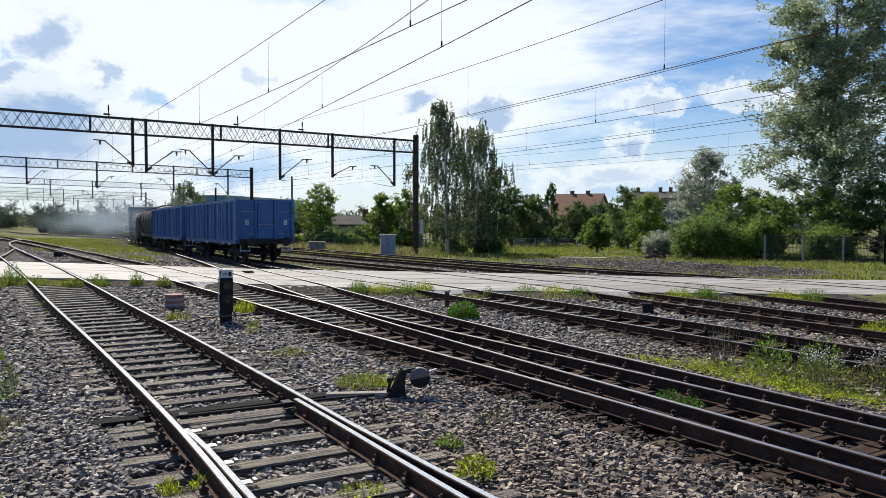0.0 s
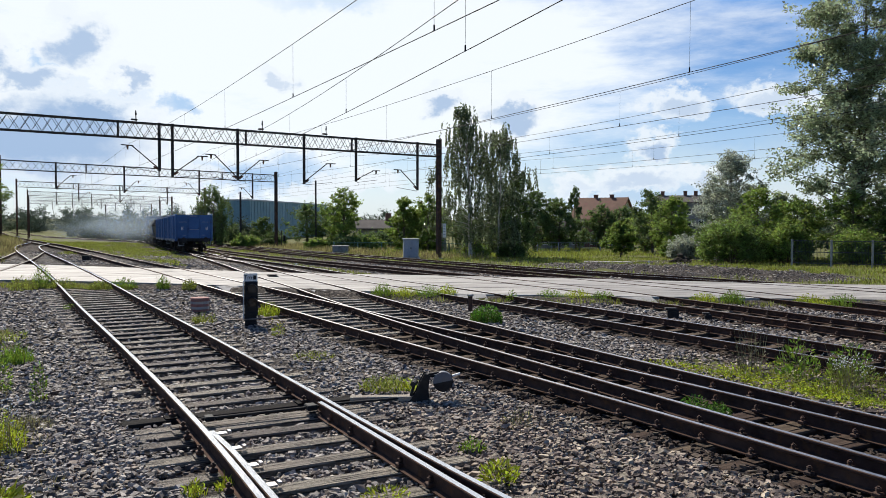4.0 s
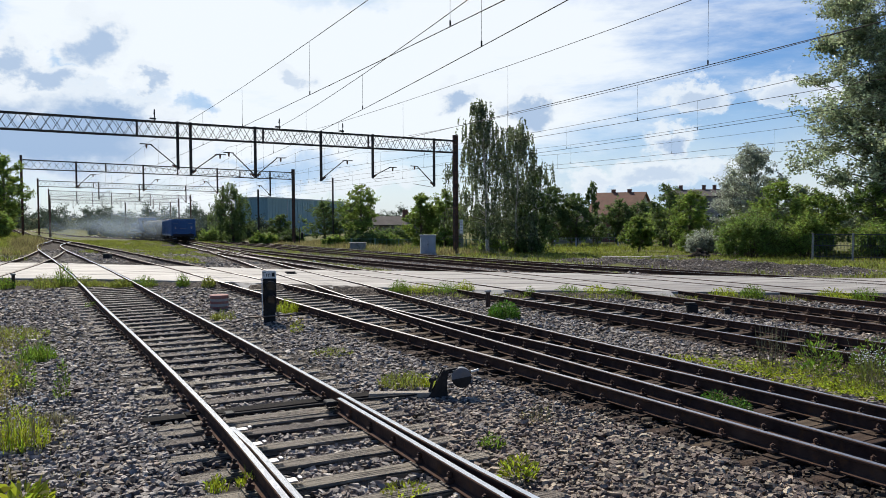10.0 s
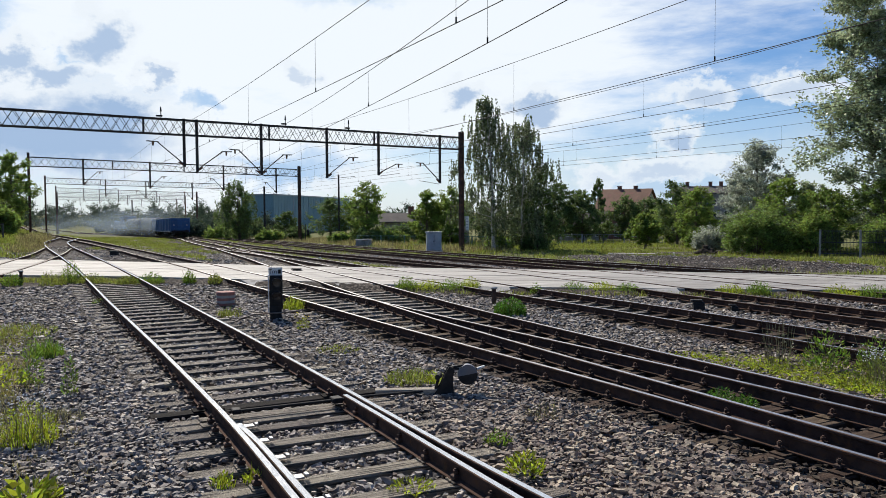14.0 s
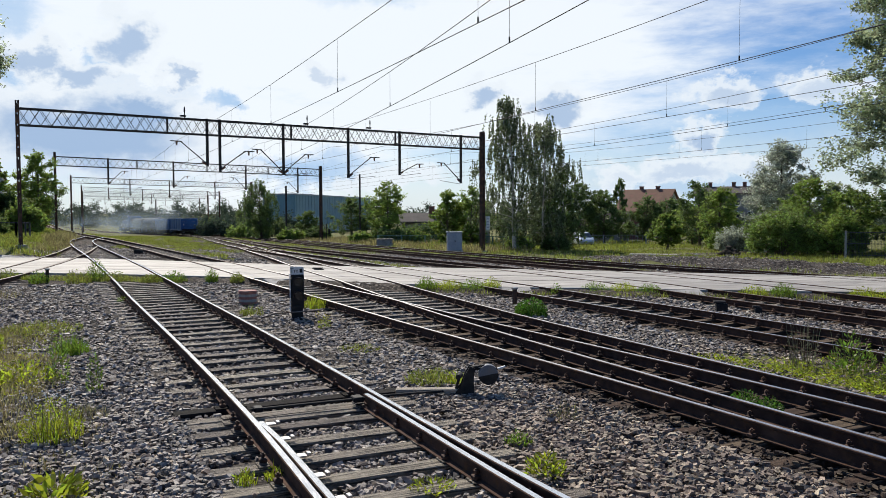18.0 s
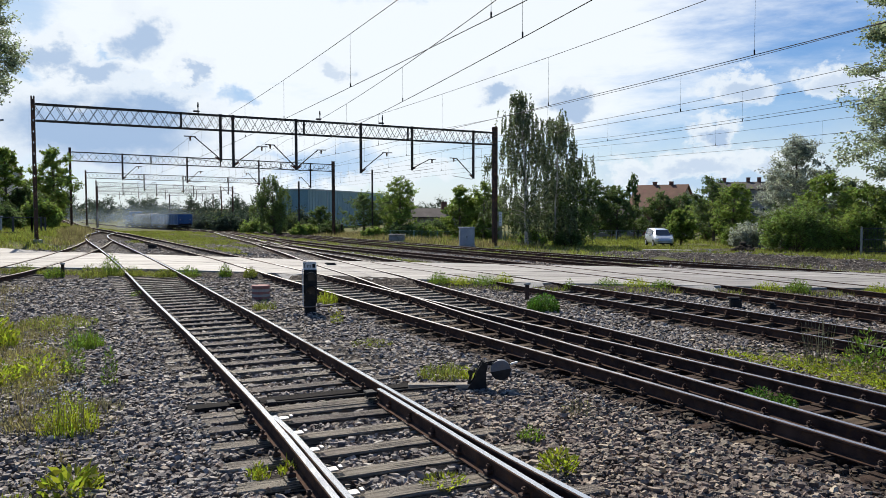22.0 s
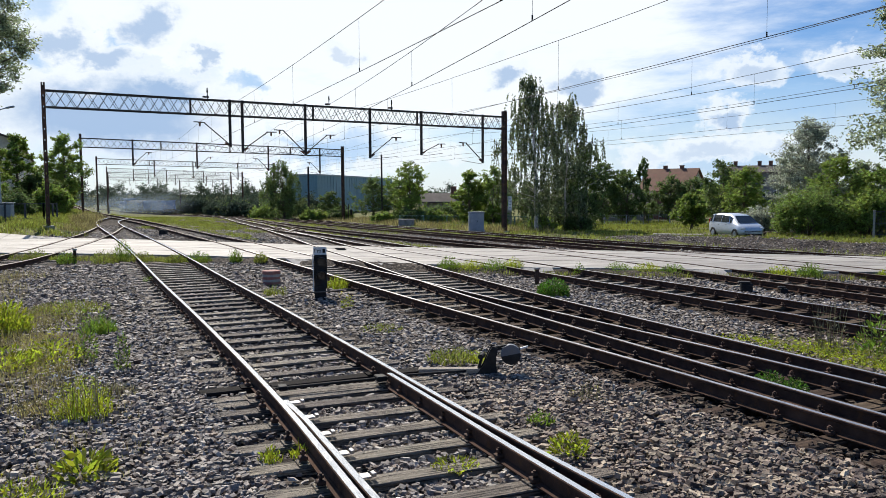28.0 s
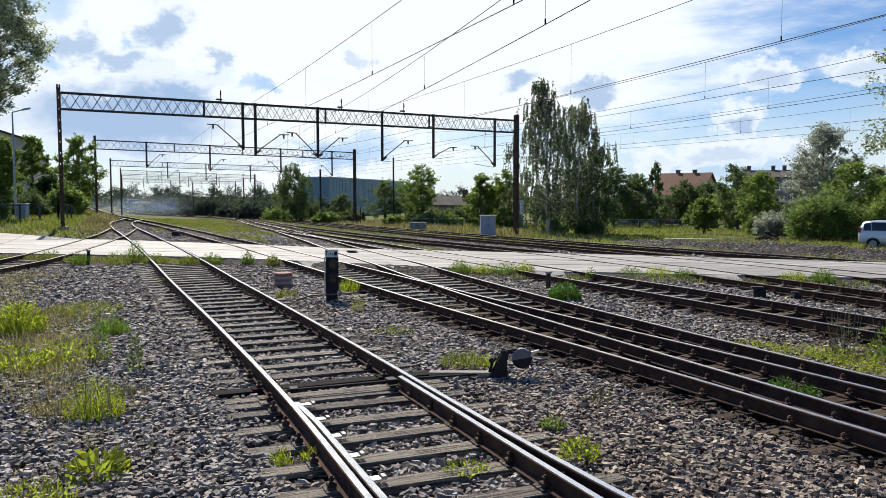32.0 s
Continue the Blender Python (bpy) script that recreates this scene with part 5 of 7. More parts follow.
# the car's way: seconds, place
CAR_WAY = [(0, 83.4, 187.3), (8, 69.7, 133.9), (14, 58.2, 96.9), (16, 54.1, 85.3), (17, 52.3, 79.9), (18, 50.3, 74.6), (19, 49.1, 70.1), (20, 48.8, 65.9), (21, 48.2, 62.6), (22, 47.0, 59.2), (23, 45.1, 55.6), (24, 42.9, 52.1), (25.5, 40.7, 48.1), (27, 39.2, 44.1), (28, 38.5, 41.5), (29, 38.1, 38.9), (30, 38.7, 36.5), (31, 39.7, 34.2), (32, 41.0, 32.0)]


def car_at(t):
    return spline_x([(r[0], r[1]) for r in CAR_WAY], t), spline_x([(r[0], r[2]) for r in CAR_WAY], t)


def move_car():
    rows = []
    for i in range(65):
        t = i * 0.5
        x, y = car_at(t)
        x0, y0 = car_at(max(t - 0.35, 0))
        x1, y1 = car_at(min(t + 0.35, 32))
        rows.append((t, pose(x, y, lay(x, y) + 0.0, 0, 0, -math.degrees(math.atan2(x1 - x0, y1 - y0)))))
    walk(CAR, rows)
# ---- trees ----
def leaf_cloud(centres, radii, count, size, droop=0.0, seed=1, spray=1.55):
    """Small bent leaves in clumps round the given centres; returns arrays of corners and faces."""
    g = np.random.default_rng(seed)
    centres, radii = np.asarray(centres, float), np.asarray(radii, float)
    w = radii[:, :].prod(1) ** 0.6
    pick = g.choice(len(centres), count, p=w / w.sum())
    # leaves sit on twigs: each clump has its own set of short sprays, uneven in length
    sprays = 16
    d = g.normal(size=(len(centres), sprays, 3))
    d /= np.linalg.norm(d, axis=2)[:, :, None]
    d[:, :, 2] = d[:, :, 2] * 0.9 + (0.5 if not droop else 0.0)
    reach = g.uniform(0.3, spray, (len(centres), sprays))
    tw = g.integers(0, sprays, count)
    along = g.uniform(0.25, 1.0, count) ** 0.6
    loose = 0.10 + 0.09 * g.random(count)
    r = reach[pick, tw] * along
    jit = g.normal(size=(count, 3)) * loose[:, None] * (1.0 if not droop else 0.55)
    pos = centres[pick] + (d[pick, tw] * r[:, None] + jit) * radii[pick]
    if droop:
        fall = g.exponential(1.0, (len(centres), sprays))[pick, tw]
        pos[:, 2] -= g.random(count) * np.minimum(fall, 2.4) * droop * 1.25
    a = g.normal(size=(count, 3))
    a[:, 2] = a[:, 2] * 0.6 - (0.8 if droop else 0.0)
    a /= np.linalg.norm(a, axis=1)[:, None]
    b = np.cross(a, g.normal(size=(count, 3)))
    b /= np.linalg.norm(b, axis=1)[:, None]
    s = size * g.uniform(0.6, 1.35, count)[:, None]
    fold = np.cross(a, b) * s * 0.18
    quad = np.stack([pos - a * s, pos - b * s * 0.48 + fold, pos + a * s, pos + b * s * 0.48 + fold], 1)
    return quad.reshape(-1, 3), np.arange(count * 4).reshape(-1, 4)


def strand_cloud(centres, radii, count, size, fall, seed):
    """Small leaves strung along hanging twigs that start round the given centres."""
    g = np.random.default_rng(seed)
    centres, radii = np.asarray(centres, float), np.asarray(radii, float)
    per = 34
    n = count // per
    pick = g.integers(0, len(centres), n)
    d = g.normal(size=(n, 3))
    d /= np.linalg.norm(d, axis=1)[:, None]
    start = centres[pick] + d * radii[pick] * g.uniform(0.3, 1.15, n)[:, None] * np.array([1, 1, 0.55])
    length = np.minimum(fall * g.uniform(0.45, 2.3, n), start[:, 2] - 0.5)
    u = g.random((n, per))
    lean = g.normal(0, 0.10, (n, 2)) + d[:, :2] * 0.12
    pos = np.stack([start[:, None, 0] + lean[:, None, 0] * u * length[:, None], start[:, None, 1] + lean[:, None, 1] * u * length[:, None], start[:, None, 2] - u * length[:, None]], -1).reshape(-1, 3)
    pos += g.normal(0, 0.035, pos.shape)
    m = len(pos)
    a = g.normal(size=(m, 3)) * 0.55
    a[:, 2] -= 0.9
    a /= np.linalg.norm(a, axis=1)[:, None]
    b = np.cross(a, g.normal(size=(m, 3)))
    b /= np.linalg.norm(b, axis=1)[:, None]
    k = size * g.uniform(0.6, 1.35, m)[:, None]
    fold = np.cross(a, b) * k * 0.18
    quad = np.stack([pos - a * k, pos - b * k * 0.5 + fold, pos + a * k, pos + b * k * 0.5 + fold], 1)
    return quad.reshape(-1, 3), np.arange(m * 4).reshape(-1, 4)


def limb(bm, p0, p1, r0, r1, n=7, bend=0.15, rr=None):
    """A tapered, slightly crooked branch of three lengths."""
    rr = rr or rnd
    p0, p1 = Vector(p0), Vector(p1)
    d = (p1 - p0)
    last, lr = p0, r0
    for k in (1, 2, 3):
        f = k / 3
        q = p0.lerp(p1, f) + (Vector((rr.uniform(-1, 1), rr.uniform(-1, 1), rr.uniform(-0.4, 0.6))) * d.length * bend * (0.5 if k < 3 else 0))
        nr = r0 + (r1 - r0) * f
        cyl(bm, last, q, lr, nr, n, False)
        last, lr = q, nr


def build_tree(name, x, y, height, spread, mat, label, trunk=0.16, base=0.25, clumps=26, leaves=5200, size=0.16, droop=0.0, bark="bark", shape=1.0, seed=1, category="tree", stems=1, lean=0.0, spray=1.55, full=1.0):
    """Trunk, limbs and a crown of many leaves. base: share of the height under the crown; shape: above 1 a narrow top, below 1 a broad one."""
    rr = random.Random(seed)
    z0 = lay(x, y)
    tree = empty(name, pose(x, y, z0 - 0.05), label, category)
    bm = bmesh.new()
    centres, radii = [], []
    tops = []
    for s in range(stems):
        bx, by = (rr.uniform(-0.3, 0.3) * spread * 0.4, rr.uniform(-0.3, 0.3) * spread * 0.4) if stems > 1 else (0, 0)
        tx, ty = bx * 2.2 + rr.uniform(-0.05, 0.05) * height + lean * height, by * 2.2 + rr.uniform(-0.05, 0.05) * height
        limb(bm, (bx, by, 0), (tx, ty, height * 0.86), trunk * (1 if stems == 1 else 0.7), trunk * 0.14, 9, 0.03, rr)
        tops.append((bx, by, tx, ty))
    for k in range(clumps):
        bx, by, tx, ty = tops[k % stems]
        f = base + (1 - base) * ((k + rr.random()) / clumps) ** 0.9
        prof = math.sin(min(1, max(0, (f - base) / (1 - base))) ** (0.75 / shape) * math.pi * 0.93 + 0.12) ** 0.75
        prof = max(0.16, prof)
        ang = k * 2.39996 + rr.uniform(-0.5, 0.5)
        reach = spread * prof * rr.uniform(0.2, 0.92)
        q = (bx + (tx - bx) * f, by + (ty - by) * f)
        c = (q[0] + math.cos(ang) * reach, q[1] + math.sin(ang) * reach, height * (f * 0.93 + 0.02) + rr.uniform(-0.03, 0.03) * height)
        rad = full * spread * rr.uniform(0.13, 0.32) * (0.55 + 0.45 * prof)
        centres.append(c)
        radii.append((rad, rad, rad * (0.75 if not droop else 1.5)))
        limb(bm, (q[0], q[1], height * max(0.04, f * 0.80)), c, trunk * 0.30 * (1.05 - f), trunk * 0.05, 5, 0.10, rr)
    part("trunk", bm, M[bark], tree)
    if droop >= 0.8:
        v, f = strand_cloud(centres, radii, leaves, size, droop, seed)
    else:
        v, f = leaf_cloud(centres, radii, leaves, size, droop=droop, seed=seed, spray=spray)
    part("crown", mesh_np("crown", v, f, M[mat]), None, tree)
    return tree


def build_bush(name, x, y, height, spread, mat, label, leaves=4200, size=0.13, seed=1, deep=0.8):
    rr = random.Random(seed)
    bush = empty(name, pose(x, y, lay(x, y) - 0.05), label, "bush")
    bm = bmesh.new()
    cs, rs = [], []
    for k in range(22):
        a, r = k * 2.39996, spread * math.sqrt((k + 0.5) / 22) * 0.78
        h = height * (0.95 - 0.55 * (r / spread) ** 2) * rr.uniform(0.62, 0.92)
        c = (math.cos(a) * r, math.sin(a) * r * deep, h * 0.62)
        cs.append(c)
        rs.append((spread * rr.uniform(0.22, 0.36), spread * rr.uniform(0.22, 0.36), h * 0.42))
        limb(bm, (c[0] * 0.25, c[1] * 0.25, 0), (c[0], c[1], h * 0.62), 0.05, 0.012, 5, 0.1, rr)
    for k in range(12):
        a = k * 0.5236 + rr.uniform(-0.2, 0.2)
        cs.append((math.cos(a) * spread * 0.72, math.sin(a) * spread * 0.72 * deep, height * 0.14))
        rs.append((spread * 0.26, spread * 0.26, height * 0.18))
    part("branch_frame", bm, M["bark"], bush)
    v, f = leaf_cloud(cs, rs, leaves, size, seed=seed, spray=1.15)
    v[:, 2] = np.maximum(v[:, 2], 0.03)
    part("crown", mesh_np("crown", v, f, M[mat]), None, bush)
    return bush
# ---- trees and bushes of the place ----
def plant_trees():
    b = build_tree
    b("weeping_birch", 32.6, 58.3, 13.6, 3.7, "leaf_birch", "tall weeping birch with a hanging grey-green crown", 0.17, 0.14, 78, 22000, 0.095, 1.0, "birch_bark", 1.25, 3, stems=2)
    b("weeping_birch", 36.0, 59.2, 12.2, 3.9, "leaf_birch", "weeping birch with hanging twigs beside a taller one", 0.15, 0.12, 74, 22000, 0.095, 0.95, "birch_bark", 1.1, 5, stems=2)
    b("weeping_birch", 38.4, 60.2, 8.0, 3.0, "leaf_dark", "lower dark-leaved birch at the edge of the group", 0.12, 0.06, 44, 10000, 0.12, 0.6, "birch_bark", 0.9, 6)
    b("aspen_tree", 60.6, 42.6, 25.5, 6.8, "leaf_poplar", "very tall aspen with a dense fluttering grey-green crown", 0.36, 0.06, 120, 66000, 0.15, 0.0, "bark", 0.75, 7, spray=1.7, full=1.1)
    b("aspen_tree", 64.5, 36.0, 24.0, 6.0, "leaf_poplar", "tall aspen with an uneven crown", 0.33, 0.06, 60, 9000, 0.18, 0.0, "bark", 0.9, 8)
    b("aspen_tree", 59.5, 49.0, 6.2, 3.0, "leaf_poplar", "young aspen at the edge of the grove", 0.14, 0.05, 44, 9000, 0.125, 0.0, "bark", 0.9, 9)
    b("silver_willow", 57.0, 52.6, 10.0, 4.0, "leaf_silver", "silver-grey willow with a rounded crown", 0.2, 0.06, 90, 28000, 0.10, 0.0, "bark", 0.9, 11)
    b("conifer_tree", 67.6, 90.6, 9.4, 2.0, "leaf_dark", "dark slender spruce in front of a house", 0.14, 0.05, 30, 4500, 0.16, 0.3, "bark", 1.6, 13)
    b("roadside_tree", 22.7, 119.9, 9.2, 3.6, "leaf_dark", "dark broad tree with hanging twigs beside the line", 0.2, 0.04, 70, 16000, 0.12, 0.7, "bark", 0.9, 18, spray=1.2)
    for k, (x, y, h, s, mat, lab) in enumerate([
            (57.5, 86.0, 8.0, 3.2, "leaf_dark", "dark garden tree near the houses"), (62.0, 88.0, 7.2, 3.0, "leaf_dark", "dark round garden tree"), (66.5, 84.0, 6.2, 3.4, "leaf_dark", "low dark garden tree"), (69.5, 82.5, 6.0, 3.4, "leaf_dark", "low dark garden tree before a house"), (60.0, 84.0, 6.6, 3.0, "leaf_dark", "dark garden tree before a house"),
            (60.9, 67.4, 7.3, 3.0, "leaf_dark", "round dark green tree by the lane"), (56.0, 59.5, 6.1, 2.7, "leaf_bright", "round bright green tree by the lane"), (51.5, 61.5, 3.6, 2.0, "leaf_bright", "small bright tree on rough grass"),
            (32.3, 89.4, 7.6, 3.2, "leaf_bright", "round green tree beyond the tracks"), (34.8, 77.7, 6.0, 2.4, "leaf_bright", "bright green young tree beyond the tracks"), (37.2, 76.5, 6.6, 2.6, "leaf_bright", "bright green tree with an uneven top"),
            (31.9, 127.1, 4.6, 2.4, "leaf_dark", "small dark tree beside a hall"), (34.6, 112.0, 6.4, 3.6, "leaf_dark", "low dark tree by the hall"), (37.6, 108.0, 6.2, 3.4, "leaf_dark", "low dark tree by the hall"),
            (-9.0, 81.0, 7.4, 2.0, "leaf_bright", "narrow yellow-green tree on the bank"), (-5.5, 86.5, 7.8, 2.6, "leaf_bright", "green tree by the line's edge"), (-7.4, 80.0, 3.6, 1.8, "leaf_dark", "low dark tree by the line's edge"),
            (-11.4, 74.0, 6.0, 2.4, "leaf_bright", "yellow-green tree on the bank"), (-10.3, 73.5, 6.6, 2.0, "leaf_bright", "yellow-green tree on the bank"), (-12.2, 80.0, 7.0, 2.8, "leaf_bright", "yellow-green tree on the bank"), (-6.6, 108.0, 6.2, 3.0, "leaf_dark", "dark tree by the line"), (42.0, 68.5, 4.6, 2.4, "leaf_dark", "low dark tree behind the birches")]):
        n = 10500 if y < 100 else 6500
        b("roadside_tree", x, y, h, s, mat, lab, 0.10 + h * 0.012, 0.08, 52, n, 0.075 + 0.0005 * y, 0.0, "bark", 0.9, 20 + k)
    b("roadside_tree", -10.4, 67.0, 20.5, 5.2, "leaf_poplar", "tall broad tree on the bank", 0.34, 0.42, 110, 34000, 0.115, 0.0, "bark", 0.9, 19)
    for k, (x, y, h, s, mat, lab) in enumerate([
            (53.2, 46.5, 6.4, 2.8, "leaf_bright", "bushy green tree beside the grove"), (56.2, 44.5, 5.4, 3.0, "leaf_bright", "bushy green tree in the grove"), (57.6, 40.6, 5.6, 3.0, "leaf_mid", "green bushy tree behind the fence"),
            (59.8, 37.4, 6.2, 3.2, "leaf_dark", "dark bushy tree behind the fence"), (61.6, 34.0, 7.0, 3.4, "leaf_dark", "dark bushy tree behind the fence"), (63.8, 29.5, 9.0, 3.6, "leaf_poplar", "bushy tree behind the fence"), (65.5, 45.0, 6.0, 3.8, "leaf_dark", "dark tree in the grove"),
            (69.0, 40.0, 7.5, 4.2, "leaf_dark", "dark tree in the grove"), (66.0, 52.0, 5.6, 3.4, "leaf_dark", "dark tree behind the willow"), (63.5, 57.5, 6.0, 3.2, "leaf_bright", "round tree behind the willow"), (72.0, 78.0, 6.0, 3.6, "leaf_dark", "dark garden tree by the lane"),
            (64.8, 73.0, 5.0, 2.8, "leaf_bright", "green garden tree by the lane"), (72.0, 66.0, 6.5, 4.0, "leaf_dark", "dark garden tree beyond the lane"), (40.5, 84.0, 5.0, 2.8, "leaf_dark", "dark tree beyond the birches"), (45.0, 92.0, 5.4, 3.2, "leaf_dark", "dark tree beyond the birches"),
            (50.5, 92.5, 5.0, 3.0, "leaf_dark", "dark garden tree near the houses")]):
        b("roadside_tree", x, y, h, s, mat, lab, 0.08 + h * 0.012, 0.03, 44, 9500, 0.09 + 0.0004 * y, 0.0, "bark", 0.75, 120 + k)
    u = build_bush
    for k, (x, y, h, s, mat, lab) in enumerate([
            (48.1, 44.2, 4.9, 3.3, "leaf_mid", "large dense round green bush"), (52.3, 42.6, 4.4, 2.6, "leaf_bright", "tall green bush beside the grove"), (51.0, 47.6, 4.0, 2.6, "leaf_silver", "pale flowering bush beside a dark one"),
            (50.6, 51.8, 3.0, 1.9, "leaf_silver", "pale leafy bush on rough grass"), (54.8, 38.2, 3.8, 2.4, "leaf_bright", "green bush behind the fence"), (57.4, 33.5, 4.2, 2.6, "leaf_dark", "green bush behind the fence"), (60.0, 29.0, 4.4, 2.8, "leaf_dark", "dark bush behind the fence"),
            (54.6, 56.8, 2.6, 2.2, "leaf_bright", "low bright green bush by the lane"), (33.6, 59.5, 1.9, 1.5, "leaf_bright", "low bush under the birches"), (38.0, 77.2, 1.3, 1.3, "leaf_bright", "low bush by a pale hut"), (36.4, 58.2, 2.0, 1.5, "leaf_dark", "low dark bush under the birches"),
            (22.0, 132.0, 3.0, 3.2, "leaf_bright", "low bush along the line"), (24.5, 108.0, 2.2, 2.2, "leaf_bright", "low bush along the line"), (21.5, 166.0, 4.2, 4.5, "leaf_bright", "broad bush at the line's bend"), (26.0, 158.0, 4.0, 4.0, "leaf_dark", "dark bush at the line's bend"),
            (29.0, 111.0, 2.4, 2.4, "leaf_dark", "low dark bush by the hall"), (31.0, 86.0, 2.4, 2.2, "leaf_dark", "low dark bush under a tree"), (34.0, 85.0, 2.2, 2.0, "leaf_bright", "low green bush under a tree"), (38.6, 84.0, 2.2, 2.2, "leaf_bright", "low green bush behind the fence"), (42.5, 108.0, 3.2, 3.4, "leaf_dark", "dark bush in front of a low house"), (40.0, 97.0, 3.4, 3.0, "leaf_dark", "dark bush in front of a low house"), (28.5, 88.0, 1.8, 2.0, "leaf_bright", "low bush beyond the tracks"), (39.5, 66.5, 2.2, 1.8, "leaf_bright", "low bush in rough grass"),
            (-7.6, 66.5, 2.6, 1.6, "leaf_dark", "dark bush behind the fence"), (-9.5, 58.5, 2.4, 1.8, "leaf_dark", "dark bush behind the fence"), (-5.6, 73.0, 3.2, 1.8, "leaf_bright", "green bush on the bank")]):
        u("wild_bush", x, y, h, s, mat, lab, (20000 if k == 0 else 7000 if mat == "leaf_silver" else 14000) if 20 < y < 70 and x > 45 else 5000, 0.095 if y < 70 else 0.14, 60 + k)


plant_trees()


def plant_line_bushes():
    g = random.Random(31)
    for k in range(26):
        y = 150 + k * 4.2 + g.uniform(-2, 2)
        x = 22 + (k % 4) * 6.0 + g.uniform(-2, 2) - max(0, y - 170) * 0.16
        build_bush("wild_bush", x, y, g.uniform(3.0, 5.8), g.uniform(3.0, 5.0), ("leaf_far", "leaf_far", "leaf_scrub", "leaf_scrub")[g.randrange(4)], "broad bush in the scrub beside the line", 8500, 0.20, 200 + k)


plant_line_bushes()


def far_woods():
    g = np.random.default_rng(5)
    cs, rs = [], []
    for k in range(190):
        x = -75 + 205 * g.random()
        y = 330 + 60 * g.random() - 0.7 * max(0, x - 20)
        h = g.uniform(5, 11)
        z = lay(x, y)
        for q in range(4):
            cs.append((x + g.uniform(-3, 3), y + g.uniform(-3, 3), z + h * (0.12 + 0.23 * q)))
            rs.append((4.2 - 0.5 * q, 4.2 - 0.5 * q, h * 0.28))
    for k in range(60):
        x, y = g.uniform(75, 190), g.uniform(95, 150)
        h = g.uniform(3, 6)
        cs.append((x, y, lay(x, y) + h * 0.5))
        rs.append((4.5, 4.5, h * 0.55))
    for k in range(10):
        x, y = g.uniform(30, 46), g.uniform(200, 235)
        if x < 12 + (235 - y) * 0.03:
            continue
        h = g.uniform(3.5, 6.5)
        for q in range(2):
            cs.append((x + g.uniform(-2, 2), y, lay(x, y) + h * (0.3 + 0.35 * q)))
            rs.append((2.8, 2.8, h * 0.35))
    v, f = leaf_cloud(cs, rs, 130000, 0.36, seed=9, spray=1.0)
    tagged(new("distant_woods", mesh_np("distant_woods", v, f, M["leaf_far"])), "dark line of distant trees round the yard", "woods", kind="stuff")


far_woods()


# ---- houses ----
def window_on(parent, cx, y, cz, w, h, facing=-1):
    bm = bmesh.new()
    for s in (-1, 1):
        box(bm, cx + s * w / 2, y + facing * 0.03, cz, 0.10, 0.10, h + 0.1)
        box(bm, cx, y + facing * 0.03, cz + s * h / 2, w + 0.1, 0.10, 0.10)
    fr = part("window", bm, M["white_paint"], parent, "white-framed window")
    bm = bmesh.new()
    box(bm, cx, y + facing * 0.015, cz, w, 0.03, h)
    part("pane", bm, M["glass_dark"], fr)


def build_house(name, x, y, turn, w, d, eave, ridge, wall, roof, label, rows, cols, chimneys, z=None, stack=1.0, gable=None):
    z = lay(x, y) if z is None else z
    hs = empty(name, pose(x, y, z, 0, 0, turn), label, "house")
    bm = bmesh.new()
    box(bm, 0, 0, eave / 2 - 0.5, w, d, eave + 1.0)
    part("wall", bm, wall, hs)
    # gables at both short ends
    for s in (-1, 1):
        bm = bmesh.new()
        a = [[bm.verts.new((s * (w / 2 - t), -d / 2, eave)), bm.verts.new((s * (w / 2 - t), d / 2, eave)), bm.verts.new((s * (w / 2 - t), 0, ridge))] for t in (0, 0.25)]
        bm.faces.new(a[0])
        bm.faces.new(a[1][::-1])
        for i in range(3):
            bm.faces.new((a[0][i], a[0][(i + 1) % 3], a[1][(i + 1) % 3], a[1][i]))
        part("gable", bm, gable or wall, hs)
    for s in (-1, 1):
        bm = bmesh.new()
        o = 0.4
        e = Vector((0, s * (d / 2 + o), eave - o * (ridge - eave) / (d / 2)))
        r = Vector((0, 0, ridge))
        pts = [Vector((-w / 2 - o, e.y, e.z)), Vector((w / 2 + o, e.y, e.z)), Vector((w / 2 + o, 0, r.z)), Vector((-w / 2 - o, 0, r.z))]
        up = [bm.verts.new(p + Vector((0, 0, 0.22))) for p in pts]
        lo = [bm.verts.new(p + Vector((0, 0, 0.02))) for p in pts]
        bm.faces.new(up)
        bm.faces.new(lo[::-1])
        for i in range(4):
            bm.faces.new((up[i], lo[i], lo[(i + 1) % 4], up[(i + 1) % 4]))
        part("roof", bm, roof, hs)
    for cx, cy in chimneys:
        bm = bmesh.new()
        zc = ridge - abs(cy) * (ridge - eave) / (d / 2)
        box(bm, cx, cy, zc + 0.35 * stack, 0.9 * stack, 0.6 * stack, 1.7 * stack, 0.02)
        box(bm, cx, cy, zc + 1.22 * stack, 1.05 * stack, 0.75 * stack, 0.12, 0.02)
        part("chimney", bm, M["brick_wall"], hs)
    for r in range(rows):
        for c in range(cols):
            window_on(hs, -w / 2 + w * (c + 0.5) / cols, -d / 2, 1.7 + r * 2.8, 1.1, 1.3)
    return hs


